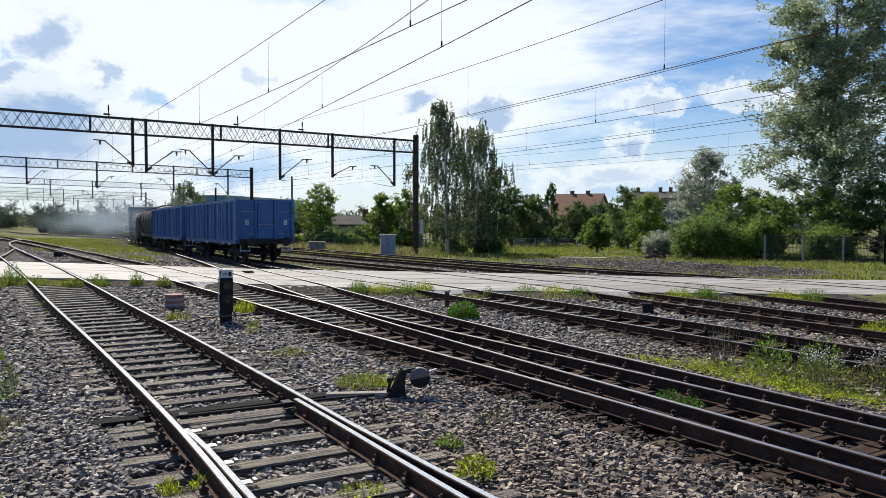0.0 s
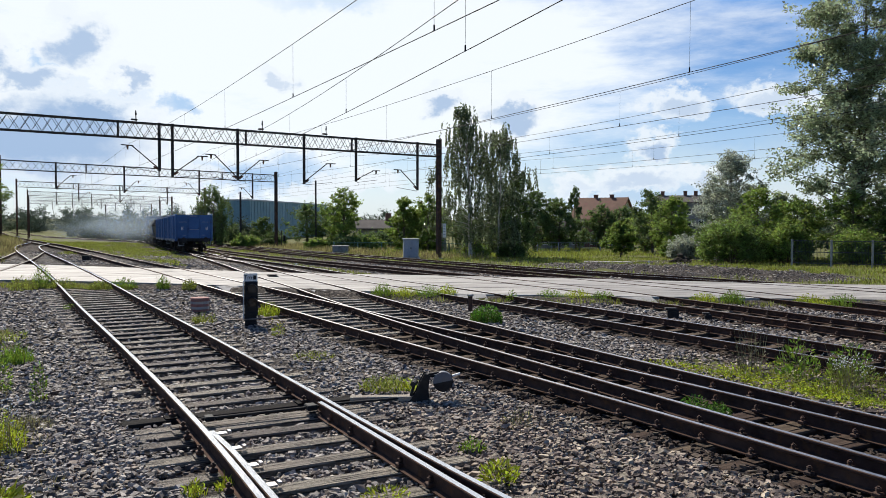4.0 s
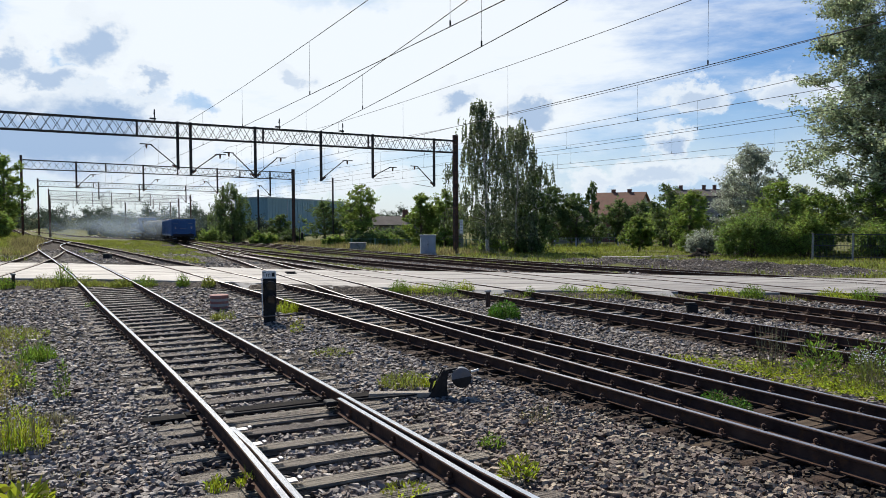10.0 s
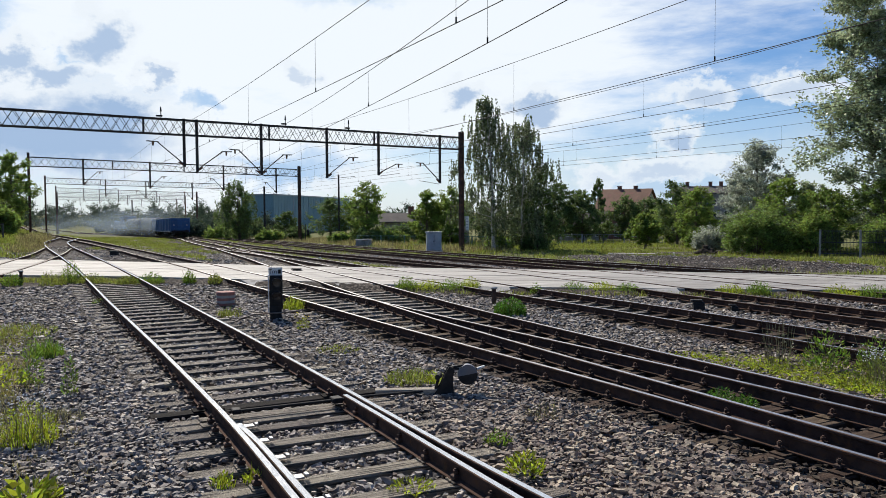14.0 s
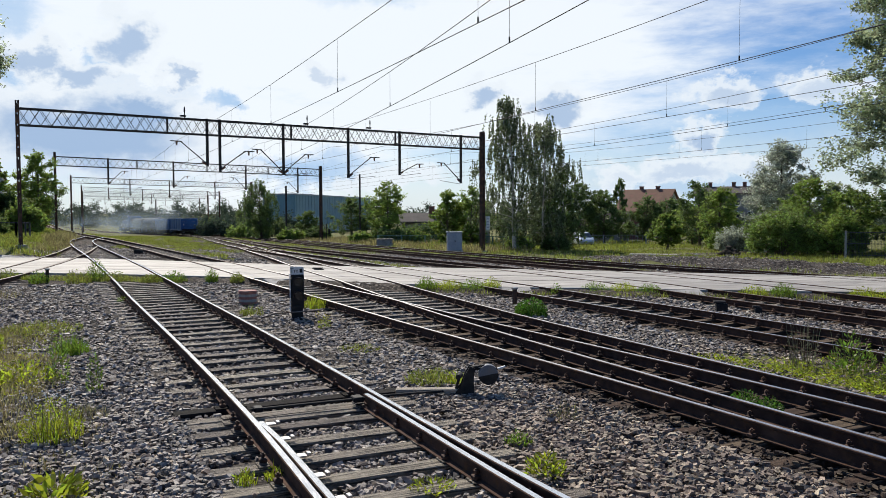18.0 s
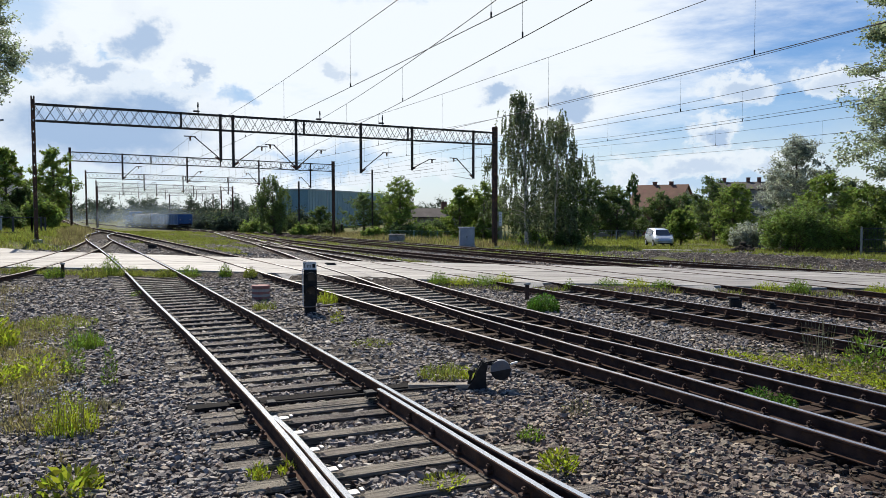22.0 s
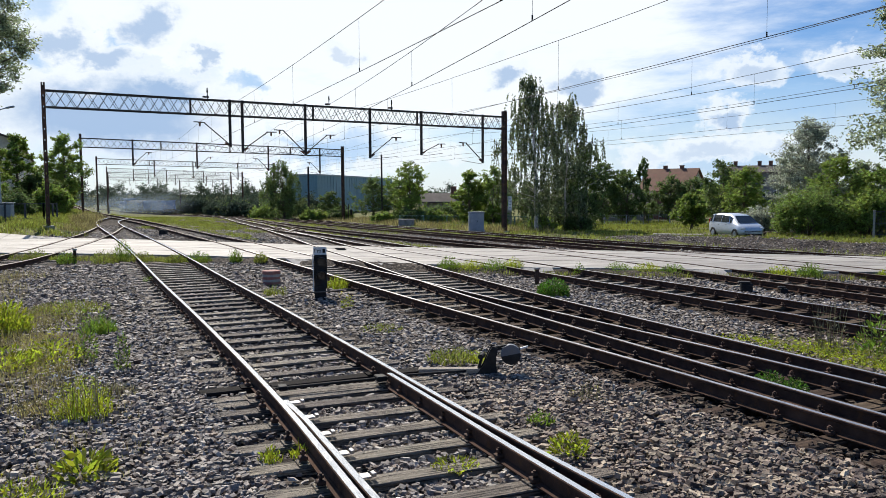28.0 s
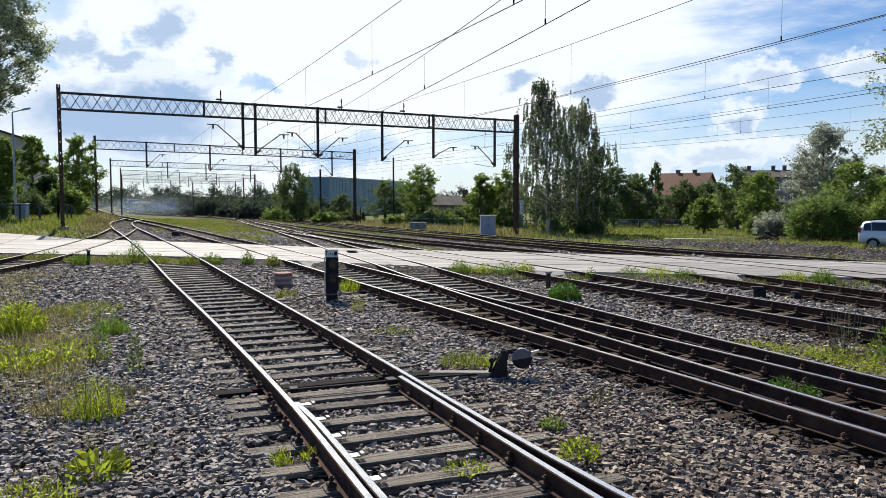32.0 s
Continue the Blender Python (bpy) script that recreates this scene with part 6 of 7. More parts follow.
build_house("house", 85.5, 107.0, -62, 8.4, 7.6, 5.4, 8.8, M["brick_wall"], M["roof_tile"], "brick house with a steep red tiled roof and chimneys", 2, 3, [(-1.4, 0.2), (1.5, 0.2)], -3.0, 0.7, M["cream_wall"])
build_house("apartment_block", 143.6, 148.0, -44, 17, 10, 9.5, 11.2, M["grey_wall"], M["roof_dark"], "grey apartment block with a low dark roof and chimneys", 3, 6, [(-5, 0), (0.5, 0), (3, 0), (6.5, 0)], -3.0)
build_house("garden_house", 70.5, 99.0, -30, 7.0, 6.0, 2.8, 4.6, M["grey_wall"], M["roof_dark"], "low grey house half hidden by trees", 1, 3, [(1.5, 0.4)], -2.6)
build_house("cream_apartment_block", -19.3, 137.4, 94, 75, 11, 8.4, 10.2, M["cream_wall"], M["roof_dark"], "long cream apartment block with rows of windows behind trees", 3, 14, [(-26, 0), (-8, 0), (14, 0)], 0)
build_house("kiosk", 39.6, 79.4, -28, 2.4, 2.6, 4.3, 4.5, M["cream_wall"], M["roof_dark"], "tall narrow cream block hut behind the portal post", 0, 0, [])
build_house("grey_shed", 48.5, 118.0, -20, 7.0, 5.0, 3.0, 4.2, M["grey_wall"], M["roof_dark"], "low grey house with a dark roof between trees", 0, 3, [(1.5, 0)], -2.3)


def build_hall():
    w, d, h = 77.0, 10.0, 11.4
    hall = empty("industrial_hall", pose(70.3, 259.0, -4.0, 0, 0, 55), "long blue-green sheet-clad industrial hall", "hall")
    bm = bmesh.new()
    box(bm, 0, 0, h / 2, w, d, h)
    part("wall", bm, M["hall_blue"], hall)
    for k in range(32):
        bm = bmesh.new()
        box(bm, -w / 2 + 1.2 + k * 2.4, -d / 2 - 0.04, h / 2, 0.3, 0.12, h - 0.2)
        part("cladding_rib", bm, M["hall_blue"], hall)
    for k in range(5):
        bm = bmesh.new()
        box(bm, -w / 2 - 0.04, -d / 2 + 1 + k * 2, h / 2, 0.12, 0.3, h - 0.2)
        part("cladding_rib", bm, M["hall_blue"], hall)
    bm = bmesh.new()
    box(bm, 0, 0, h + 0.15, w + 0.5, d + 0.5, 0.4)
    part("roof", bm, M["grey_paint"], hall)


build_hall()


# ---- fences ----
def build_fence(name, label, pts, post_h, post_gap, mat, post_mat, mesh_step=0.0, bars=2, wood=False):
    f = empty(name, Matrix(), label, "fence")
    for (x0, y0), (x1, y1) in zip(pts, pts[1:]):
        n = max(1, int(round(math.hypot(x1 - x0, y1 - y0) / post_gap)))
        for i in range(n + 1):
            u = i / n
            x, y = x0 + (x1 - x0) * u, y0 + (y1 - y0) * u
            bm = bmesh.new()
            box(bm, x, y, lay(x, y) + post_h / 2 - 0.1, 0.12, 0.12, post_h + 0.2, 0.01)
            part("post", bm, post_mat, f)
            if i < n:
                u2 = (i + 1) / n
                xb, yb = x0 + (x1 - x0) * u2, y0 + (y1 - y0) * u2
                bm = bmesh.new()
                for k in range(bars):
                    z = post_h * (0.12 + 0.83 * k / max(1, bars - 1))
                    beam(bm, (x, y, lay(x, y) + z), (xb, yb, lay(xb, yb) + z), 0.04, 0.05)
                if mesh_step:
                    L = math.hypot(xb - x, yb - y)
                    for k in range(int(L / mesh_step)):
                        w = k * mesh_step / L
                        xx, yy = x + (xb - x) * w, y + (yb - y) * w
                        beam(bm, (xx, yy, lay(xx, yy) + 0.05), (xx, yy, lay(xx, yy) + post_h * 0.97), 0.012, 0.012)
                part("wire_mesh" if mesh_step < 0.2 and mesh_step else "rail_panel", bm, mat, f)["kind"] = "stuff"
    return f


build_fence("mesh_fence", "dark wire mesh fence with grey concrete posts in front of bushes", [(48.9, 39.3), (52.9, 32.6), (57.5, 25.5)], 1.95, 2.9, M["fence_dark"], M["concrete_grey"], 0.09, 3)
build_fence("steel_fence", "green steel bar fence beyond the tracks", [(28.0, 81.0), (37.4, 76.7), (43.0, 73.0)], 1.1, 2.5, M["fence_green"], M["fence_green"], 0.14, 2)
build_fence("garden_fence", "pale slatted garden fence at the edge of the grass", [(47.0, 84.0), (59.4, 78.8), (66.0, 75.0)], 1.2, 2.5, M["grey_paint"], M["grey_paint"], 0.3, 2)
build_fence("post_fence", "dark post and rail fence on the bank", [(-11.5, 50.5), (-7.8, 53.5), (-5.0, 58.5), (-4.6, 64.0)], 1.15, 1.9, M["fence_dark"], M["fence_dark"], 0.0, 2)


# ---- street lamps and lone posts ----
def street_lamp(x, y, h, turn):
    lamp = empty("street_lamp", pose(x, y, lay(x, y), 0, 0, turn), "grey steel street lamp with a flat bent head", "street lamp", "street lamps by the line")
    bm = bmesh.new()
    cyl(bm, (0, 0, -0.2), (0, 0, h), 0.085, 0.05, 10)
    part("pole", bm, M["grey_paint"], lamp)
    bm = bmesh.new()
    cyl(bm, (0, 0, h), (0.6, 0, h + 0.2), 0.04, 0.035, 8)
    part("arm", bm, M["grey_paint"], lamp)
    bm = bmesh.new()
    box(bm, 0.85, 0, h + 0.27, 0.6, 0.28, 0.12, 0.04, Matrix.Rotation(-0.25, 3, "Y"))
    part("lamp_head", bm, M["grey_paint"], lamp)


street_lamp(-8.0, 62.2, 7.5, 5)
street_lamp(-8.2, 121.5, 9.0, 5)
street_lamp(44.0, 170.0, 9.0, 150)


def line_post(x, y, h, r, label, box_z=None):
    p = empty("line_post", pose(x, y, lay(x, y)), label, "post")
    bm = bmesh.new()
    box(bm, 0, 0, h / 2 - 0.1, r * 2, r * 2, h + 0.2, 0.01)
    part("pole", bm, M["gantry_steel"], p)
    if box_z:
        bm = bmesh.new()
        box(bm, 0.32, -0.1, box_z, 0.26, 0.34, 0.75, 0.03)
        part("signal_box", bm, M["black_iron"], p)
    return p


line_post(24.0, 108.5, 7.6, 0.11, "slender dark steel post beside the track")
line_post(34.6, 108.0, 9.6, 0.10, "tall thin dark post by the hall")
line_post(13.0, 205.0, 8.5, 0.14, "dark steel post at the line's bend")
line_post(28.3, 103.2, 2.4, 0.05, "low dark signal post", 1.3)


# ---- trackside cabinets ----
def cabinet(x, y, w, d, h, mat, label, turn=-20, roof=True):
    c = empty("trackside_cabinet", pose(x, y, lay(x, y), 0, 0, turn), label, "cabinet")
    bm = bmesh.new()
    box(bm, 0, 0, 0.05, w + 0.15, d + 0.15, 0.3, 0.02)
    part("plinth", bm, M["concrete_grey"], c)
    bm = bmesh.new()
    box(bm, 0, 0, 0.2 + h / 2, w, d, h, 0.02)
    part("body", bm, mat, c)
    for s in (-1, 1):
        bm = bmesh.new()
        box(bm, s * w * 0.245, -d / 2 - 0.012, 0.2 + h / 2, w * 0.46, 0.024, h * 0.9, 0.006)
        dr = part("door", bm, mat, c)
        bm = bmesh.new()
        box(bm, s * 0.05, -d / 2 - 0.035, 0.2 + h * 0.5, 0.025, 0.03, 0.14, 0.004)
        part("handle", bm, M["black_iron"], dr, "black handle")
    if roof:
        bm = bmesh.new()
        box(bm, 0, 0, 0.2 + h + 0.03, w + 0.12, d + 0.12, 0.06, 0.015)
        part("lid", bm, mat, c)
    return c


cabinet(25.0, 54.4, 1.15, 0.7, 1.35, M["grey_paint"], "pale grey steel trackside cabinet with two doors")
cabinet(25.1, 70.7, 1.5, 0.8, 0.55, M["concrete_grey"], "low grey concrete box in the grass")
cabinet(-7.4, 60.6, 0.7, 0.5, 0.9, M["grey_paint"], "small grey-blue cabinet behind the fence")
# ---- the dwarf signal ----
def build_signal():
    x, y = 3.83, 16.3
    s = empty("dwarf_signal", pose(x, y, lay(x, y), 0, 0, -14), "black two-lamp dwarf shunting signal with a white name plate", "railway signal")
    bm = bmesh.new()
    box(bm, 0, 0, 0.12, 0.24, 0.22, 0.34, 0.01)
    part("base", bm, M["black_iron"], s)
    bm = bmesh.new()
    box(bm, 0.01, 0, 0.58, 0.27, 0.20, 0.72, 0.015)
    part("lamp_case", bm, M["black_iron"], s)
    bm = bmesh.new()
    box(bm, -0.145, -0.05, 0.56, 0.022, 0.16, 0.80, 0.004)
    part("side_strip", bm, M["white_paint"], s, "pale edge strip")
    for z in (0.78, 0.50):
        bm = bmesh.new()
        cyl(bm, (0.03, -0.09, z), (0.03, -0.105, z), 0.085, None, 18)
        part("lens", bm, M["glass_dark"], s, "dark round lens")
        bm = bmesh.new()
        n = 14
        for i in range(n):
            a, b = math.pi * (i / n * 1.25 - 0.125), math.pi * ((i + 1) / n * 1.25 - 0.125)
            q = [(0.03 + 0.115 * math.cos(t), yy, z + 0.115 * math.sin(t)) for t, yy in ((a, -0.09), (b, -0.09), (b, -0.30), (a, -0.30))]
            r = [(0.03 + 0.105 * math.cos(t), yy, z + 0.105 * math.sin(t)) for t, yy in ((a, -0.09), (b, -0.09), (b, -0.30), (a, -0.30))]
            bm.faces.new([bm.verts.new(p) for p in q])
            bm.faces.new([bm.verts.new(p) for p in r][::-1])
            bm.faces.new([bm.verts.new(p) for p in (q[3], q[2], r[2], r[3])])
        part("hood", bm, M["black_iron"], s, "black hood over the lens")
    bm = bmesh.new()
    box(bm, 0.0, -0.06, 1.02, 0.28, 0.02, 0.17, 0.004)
    plate = part("name_plate", bm, M["white_paint"], s, "white plate with dark lettering")
    cu = bpy.data.curves.new("plate_text", "FONT")
    cu.body, cu.size, cu.extrude, cu.align_x, cu.align_y = "Tm", 0.13, 0.002, "CENTER", "CENTER"
    cu.materials.append(M["black_iron"])
    tx = new("lettering", cu)
    tx.matrix_basis = pose(-0.055, -0.073, 1.02, 90, 0, 0)
    tx.parent = plate
    bm = bmesh.new()
    box(bm, 0.085, -0.073, 1.02, 0.06, 0.004, 0.085)
    part("lettering_bar", bm, M["black_iron"], plate)
    # the bent protective pipe round the foot
    bm = bmesh.new()
    pts = [(-0.75, -0.18, 0.05), (-0.42, -0.28, 0.16), (0.0, -0.26, 0.17), (0.42, -0.2, 0.19), (0.52, -0.05, 0.18), (0.30, 0.10, 0.12)]
    for p, q in zip(pts, pts[1:]):
        cyl(bm, p, q, 0.016, None, 8)
    part("guard_pipe", bm, M["rail_dull"], s, "thin dull brown bent guard pipe")


build_signal()


# ---- the hand lever of the points ----
def build_lever():
    x, y = 4.10, 8.55
    s = empty("point_lever", pose(x, y, lay(x, y), 0, 0, -22) @ Matrix.Scale(0.66, 4), "black iron point lever with a round grey counterweight", "point lever")
    bm = bmesh.new()
    box(bm, 0.03, 0, 0.03, 0.56, 0.24, 0.05, 0.008)
    part("base_plate", bm, M["black_iron"], s)
    for e in (-1, 1):
        bm = bmesh.new()
        w = 0.035
        q = [(-0.22, 0.05), (0.14, 0.05), (0.13, 0.34), (0.16, 0.52), (0.06, 0.56), (-0.02, 0.42), (-0.10, 0.22)]
        a = [bm.verts.new((px, e * 0.09 - w / 2, pz)) for px, pz in q]
        b = [bm.verts.new((px, e * 0.09 + w / 2, pz)) for px, pz in q]
        bm.faces.new(a)
        bm.faces.new(b[::-1])
        for i in range(len(q)):
            bm.faces.new((a[i], b[i], b[(i + 1) % len(q)], a[(i + 1) % len(q)]))
        part("bracket", bm, M["black_iron"], s)
    bm = bmesh.new()
    cyl(bm, (0.10, -0.13, 0.48), (0.10, 0.13, 0.48), 0.045, None, 12)
    cyl(bm, (-0.16, -0.1, 0.36), (-0.10, 0.1, 0.36), 0.05, None, 10)
    beam(bm, (-0.20, 0, 0.08), (-0.13, 0, 0.36), 0.05, 0.06)
    part("axle", bm, M["black_iron"], s)
    bm = bmesh.new()
    cyl(bm, (0.08, -0.02, 0.50), (0.60, -0.05, 0.50), 0.024, 0.02, 8)
    beam(bm, (0.08, -0.02, 0.52), (0.34, -0.04, 0.57), 0.05, 0.035)
    arm = part("lever_arm", bm, M["black_iron"], s)
    bm = bmesh.new()
    cyl(bm, (0.58, -0.05, 0.50), (0.72, -0.06, 0.545), 0.026, 0.022, 8)
    part("grip", bm, M["white_paint"], arm, "white painted grip")
    # one disc in two tones: lit top and shaded bottom put into the colours
    for name, a0, mat, lab in (("counterweight", math.pi * 1.06, "black_iron", "lower half of the round counterweight, coloured black as if shaded"), ("counterweight_face", math.pi * 0.06, "weight_lit_grey", "upper half of the counterweight, coloured pale as if lit")):
        bm = bmesh.new()
        for yy in (-0.11, 0.03):
            pts = [bm.verts.new((0.40 + 0.185 * math.cos(a0 + math.pi * i / 14), yy, 0.40 + 0.185 * math.sin(a0 + math.pi * i / 14))) for i in range(15)]
            bm.faces.new(pts)
        bm.verts.ensure_lookup_table()
        for i in range(15):
            k = (i + 1) % 15
            bm.faces.new((bm.verts[i], bm.verts[k], bm.verts[15 + k], bm.verts[15 + i]))
        part(name, bm, M[mat], s, lab)
    bm = bmesh.new()
    box(bm, -0.74, 0.02, 0.07, 1.15, 0.20, 0.12, 0.01)
    part("bearer_timber", bm, M["timber_pale"], s, "weathered timber bearer")


build_lever()


def build_pipe():
    x, y = 3.30, 19.25
    s = empty("marker_stub", pose(x, y, lay(x, y)), "faded red and white banded concrete marker stub", "marker")
    for k in range(5):
        bm = bmesh.new()
        z = 0.02 + k * 0.062
        cyl(bm, (0, 0, z), (0, 0, z + 0.062), 0.215 + 0.004 * (k % 2), None, 20)
        part("band", bm, M["red_paint"] if k % 2 == 0 else M["concrete"], s, "faded red band" if k % 2 == 0 else "dirty white band")
    bm = bmesh.new()
    cyl(bm, (0, 0, 0.32), (0, 0, 0.35), 0.23, 0.215, 20)
    part("cap", bm, M["red_paint"], s)


build_pipe()


def small_box(x, y, w, h, label):
    s = empty("track_device", pose(x, y, lay(x, y), 0, 0, -30), label, "track device", "devices between the tracks")
    bm = bmesh.new()
    box(bm, 0, 0, h / 2 - 0.04, w, w * 0.7, h + 0.08, 0.02)
    part("body", bm, M["black_iron"], s)
    bm = bmesh.new()
    box(bm, -0.05, 0, h + 0.03, w * 1.05, w * 0.6, 0.045, 0.01)
    part("lid", bm, M["wagon_under"], s, "dark flat lid")
    bm = bmesh.new()
    cyl(bm, (0.05, 0, -0.05), (w * 1.3, -0.1, 0.02), 0.03, None, 8)
    part("cable_duct", bm, M["black_iron"], s)


small_box(13.44, 14.1, 0.26, 0.20, "black track box between the tracks")
small_box(13.98, 13.5, 0.16, 0.13, "low black track box between the tracks")
small_box(2.05, 47.9, 0.42, 0.22, "low dark track box in the grass")
small_box(7.75, 29.4, 0.35, 0.2, "dark track box by the crossing")


def stub_post(x, y, h, label):
    s = empty("stub_post", pose(x, y, lay(x, y)), label, "post")
    bm = bmesh.new()
    box(bm, 0, 0, h / 2 - 0.05, 0.10, 0.08, h + 0.1, 0.015)
    part("shaft", bm, M["rust_steel"], s)
    bm = bmesh.new()
    box(bm, 0, 0, h + 0.01, 0.15, 0.11, 0.05, 0.015)
    part("head", bm, M["concrete_grey"], s)


stub_post(9.45, 16.95, 0.40, "short rusty steel stub beside a rail")
stub_post(-1.55, 28.2, 0.42, "short dark stub beside the crossing")
stub_post(30.0, 66.0, 0.9, "short dark post in the grass")


def post_sign(x, y, z, w, h):
    s = empty("post_sign", pose(x, y, z, 0, 0, -24), "white enamel sign on the portal post", "sign")
    bm = bmesh.new()
    box(bm, 0, 0, 0, w, 0.02, h, 0.004)
    plate = part("plate", bm, M["white_paint"], s)
    for k in range(4):
        bm = bmesh.new()
        box(bm, 0, -0.013, h * (0.32 - 0.2 * k), w * 0.6, 0.004, h * 0.07)
        part("lettering_bar", bm, M["grey_paint"], plate)


post_sign(27.95, 54.5, 1.35, 0.26, 1.1)


# ---- ballast stones ----
def stone_forms():
    """Split, flat-faced stones: skewed blocks with uneven corners."""
    g = np.random.default_rng(2)
    cube = np.array([(x, y, z) for z in (-1, 1) for y in (-1, 1) for x in (-1, 1)], float)
    quads = [(0, 1, 3, 2), (4, 6, 7, 5), (0, 4, 5, 1), (2, 3, 7, 6), (0, 2, 6, 4), (1, 5, 7, 3)]
    f = np.array([t for a, b, c, d in quads for t in ((a, b, c), (a, c, d))])
    forms = []
    for k in range(14):
        v = cube * g.uniform(0.55, 1.0, (8, 3))
        v[:, :2] *= np.where(cube[:, 2:3] > 0, g.uniform(0.55, 0.85), 1.0)
        v[:, 0] += v[:, 2] * g.uniform(-0.5, 0.5)
        forms.append(v * np.array([g.uniform(1.05, 1.6), g.uniform(0.75, 1.0), g.uniform(0.42, 0.7)]))
    return forms, f


def bisect_gap(rows, y):
    """How near the next sleeper is."""
    return min((abs(q - y) for q in rows), default=9.0)


def build_stones():
    forms, f = stone_forms()
    g = np.random.default_rng(3)
    rail_tracks = ["near", "first", "second", "third", "fourth"]
    places = []
    for r0, r1, dens, size in ((3.4, 6.5, 1150, 0.027), (6.5, 10, 820, 0.029), (10, 15, 430, 0.034), (15, 21, 190, 0.040), (21, 27, 90, 0.045)):
        n = int(dens * math.radians(72) / 2 * (r1 ** 2 - r0 ** 2))
        r = np.sqrt(g.uniform(r0 ** 2, r1 ** 2, n))
        a = np.radians(g.uniform(-12, 60, n))
        for x, y in zip(r * np.sin(a), r * np.cos(a)):
            if x > 18.8 or y > line_y(ROAD_NEAR, x) - 0.15:
                continue
            if gravel_at(x, y) < g.uniform(0.1, 0.75):
                continue
            z = lay(x, y)
            ok, lift, oily = True, 0.0, False
            for name in rail_tracks:
                d = abs(x - track_x(name, y))
                outer = 0.20 if name in ("first", "second", "third", "fourth") else 0.085
                if GAUGE - 0.085 < d < GAUGE + outer or (name == "near" and y < 8.6 and abs(x - track_x(name, y) + GAUGE) < 0.36 and g.random() < 0.9):
                    ok = False
                    break
                if d < 1.32:
                    rows = SLEEPERS_AT.get(name, [])
                    k = bisect_gap(rows, y)
                    if k < 0.13 and g.random() < (0.96 if d < GAUGE else 0.94 if name == "near" else 0.8):
                        ok = False
                        break
                    lift = (-0.042 if name == "near" else -0.055) if d < GAUGE else -0.04 + 0.035 * g.random()
                    # these take the darker stone that holds oil stain and rail shade together
                    oily = oily or (name in ("first", "second", "third") and y < 13 + 5 * g.random())
            if ok:
                places.append((x, y, z + lift + g.uniform(-0.014, 0.03), size * g.choice([0.62, 0.78, 0.92, 1.05, 1.35]), oily))
    # larger rubble on the rough bank beyond the far track
    for k in range(15000):
        x, y = g.uniform(24.5, 44), g.uniform(18, 52)
        if gravel_at(x, y) > 0.4 and y > line_y(ROAD_FAR, x) + 0.3 and abs(x - track_x("sixth", y)) > 1.1:
            bank = smooth(1.15, 0.6, math.hypot((x - 32.0) / 5.8, (y - 33.0 + 0.35 * (x - 33)) / 10.0))
            places.append((x, y, lay(x, y) + bank * (0.16 + 0.28 * noise2(x, y, 0.8) + 0.14 * noise2(x, y, 2.3)) + g.uniform(-0.02, 0.04), g.uniform(0.028, 0.062), False))
    # coarse ballast round the tracks beyond the crossing
    for k in range(26000):
        y = 27 + 34 * g.random() ** 1.3
        x = g.uniform(-3.5, 26)
        if y > line_y(ROAD_FAR, x) + 0.2 and gravel_at(x, y) > 0.5:
            if any(abs(abs(x - track_x(q, y)) - GAUGE) < 0.10 for q in TRACKS if TRACKS[q][0][0] <= y <= TRACKS[q][-1][0]):
                continue
            places.append((x, y, lay(x, y) + g.uniform(-0.03, 0.02), g.uniform(0.045, 0.08), False))
    p = np.array(places)
    n = len(p)
    ang = g.uniform(0, 2 * math.pi, n)
    tip = g.normal(0, 0.85, n)
    kind = g.integers(0, len(forms), n)
    base = np.array(forms)[kind] * p[:, 3][:, None, None]
    c, s = np.cos(tip)[:, None], np.sin(tip)[:, None]
    y1, z1 = base[:, :, 1] * c - base[:, :, 2] * s, base[:, :, 1] * s + base[:, :, 2] * c
    c, s = np.cos(ang)[:, None], np.sin(ang)[:, None]
    v = np.stack([base[:, :, 0] * c - y1 * s + p[:, 0:1], base[:, :, 0] * s + y1 * c + p[:, 1:2], z1 + p[:, 2:3]], -1)
    # brown stones right of the near track, grey ones elsewhere, mixed at the edge
    brown = (p[:, 0] > 2.9) & (p[:, 1] - 0.25 * p[:, 0] + g.normal(0, 1.0, n) < 7.2) & (p[:, 1] < 30) | (g.random(n) < 0.2)
    # far stones are simpler
    far = np.hypot(p[:, 0], p[:, 1]) > 11.0
    simple = np.array([(0, 2, 4), (2, 1, 4), (1, 3, 4), (3, 0, 4), (2, 0, 5), (1, 2, 5), (3, 1, 5), (0, 3, 5)])
    six = np.array([(1.2, 0, 0), (-1.2, 0, 0), (0, 1.0, 0), (0, -1.0, 0), (0.2, 0, 0.48), (0, 0, -0.6)])
    jig = six[None] * g.uniform(0.65, 1.3, (n, 6, 1)) * p[:, 3][:, None, None] + g.normal(0, 0.2, (n, 6, 3)) * p[:, 3][:, None, None]
    w = np.stack([jig[:, :, 0] * c - jig[:, :, 1] * s + p[:, 0:1], jig[:, :, 0] * s + jig[:, :, 1] * c + p[:, 1:2], jig[:, :, 2] + p[:, 2:3]], -1)
    for name, keep, mat, lab in (("ballast_stones", (p[:, 4] < 0.5) & brown, "stone", "loose angular brown ballast stones"), ("grey_ballast_stones", (p[:, 4] < 0.5) & ~brown, "stone_grey", "loose angular blue-grey ballast stones"), ("oily_ballast_stones", p[:, 4] > 0.5, "stone_oily_shaded", "ballast stones between the rails, darkened by oil stain and painted-in rail shade")):
        q, u = v[keep & ~far], w[keep & far]
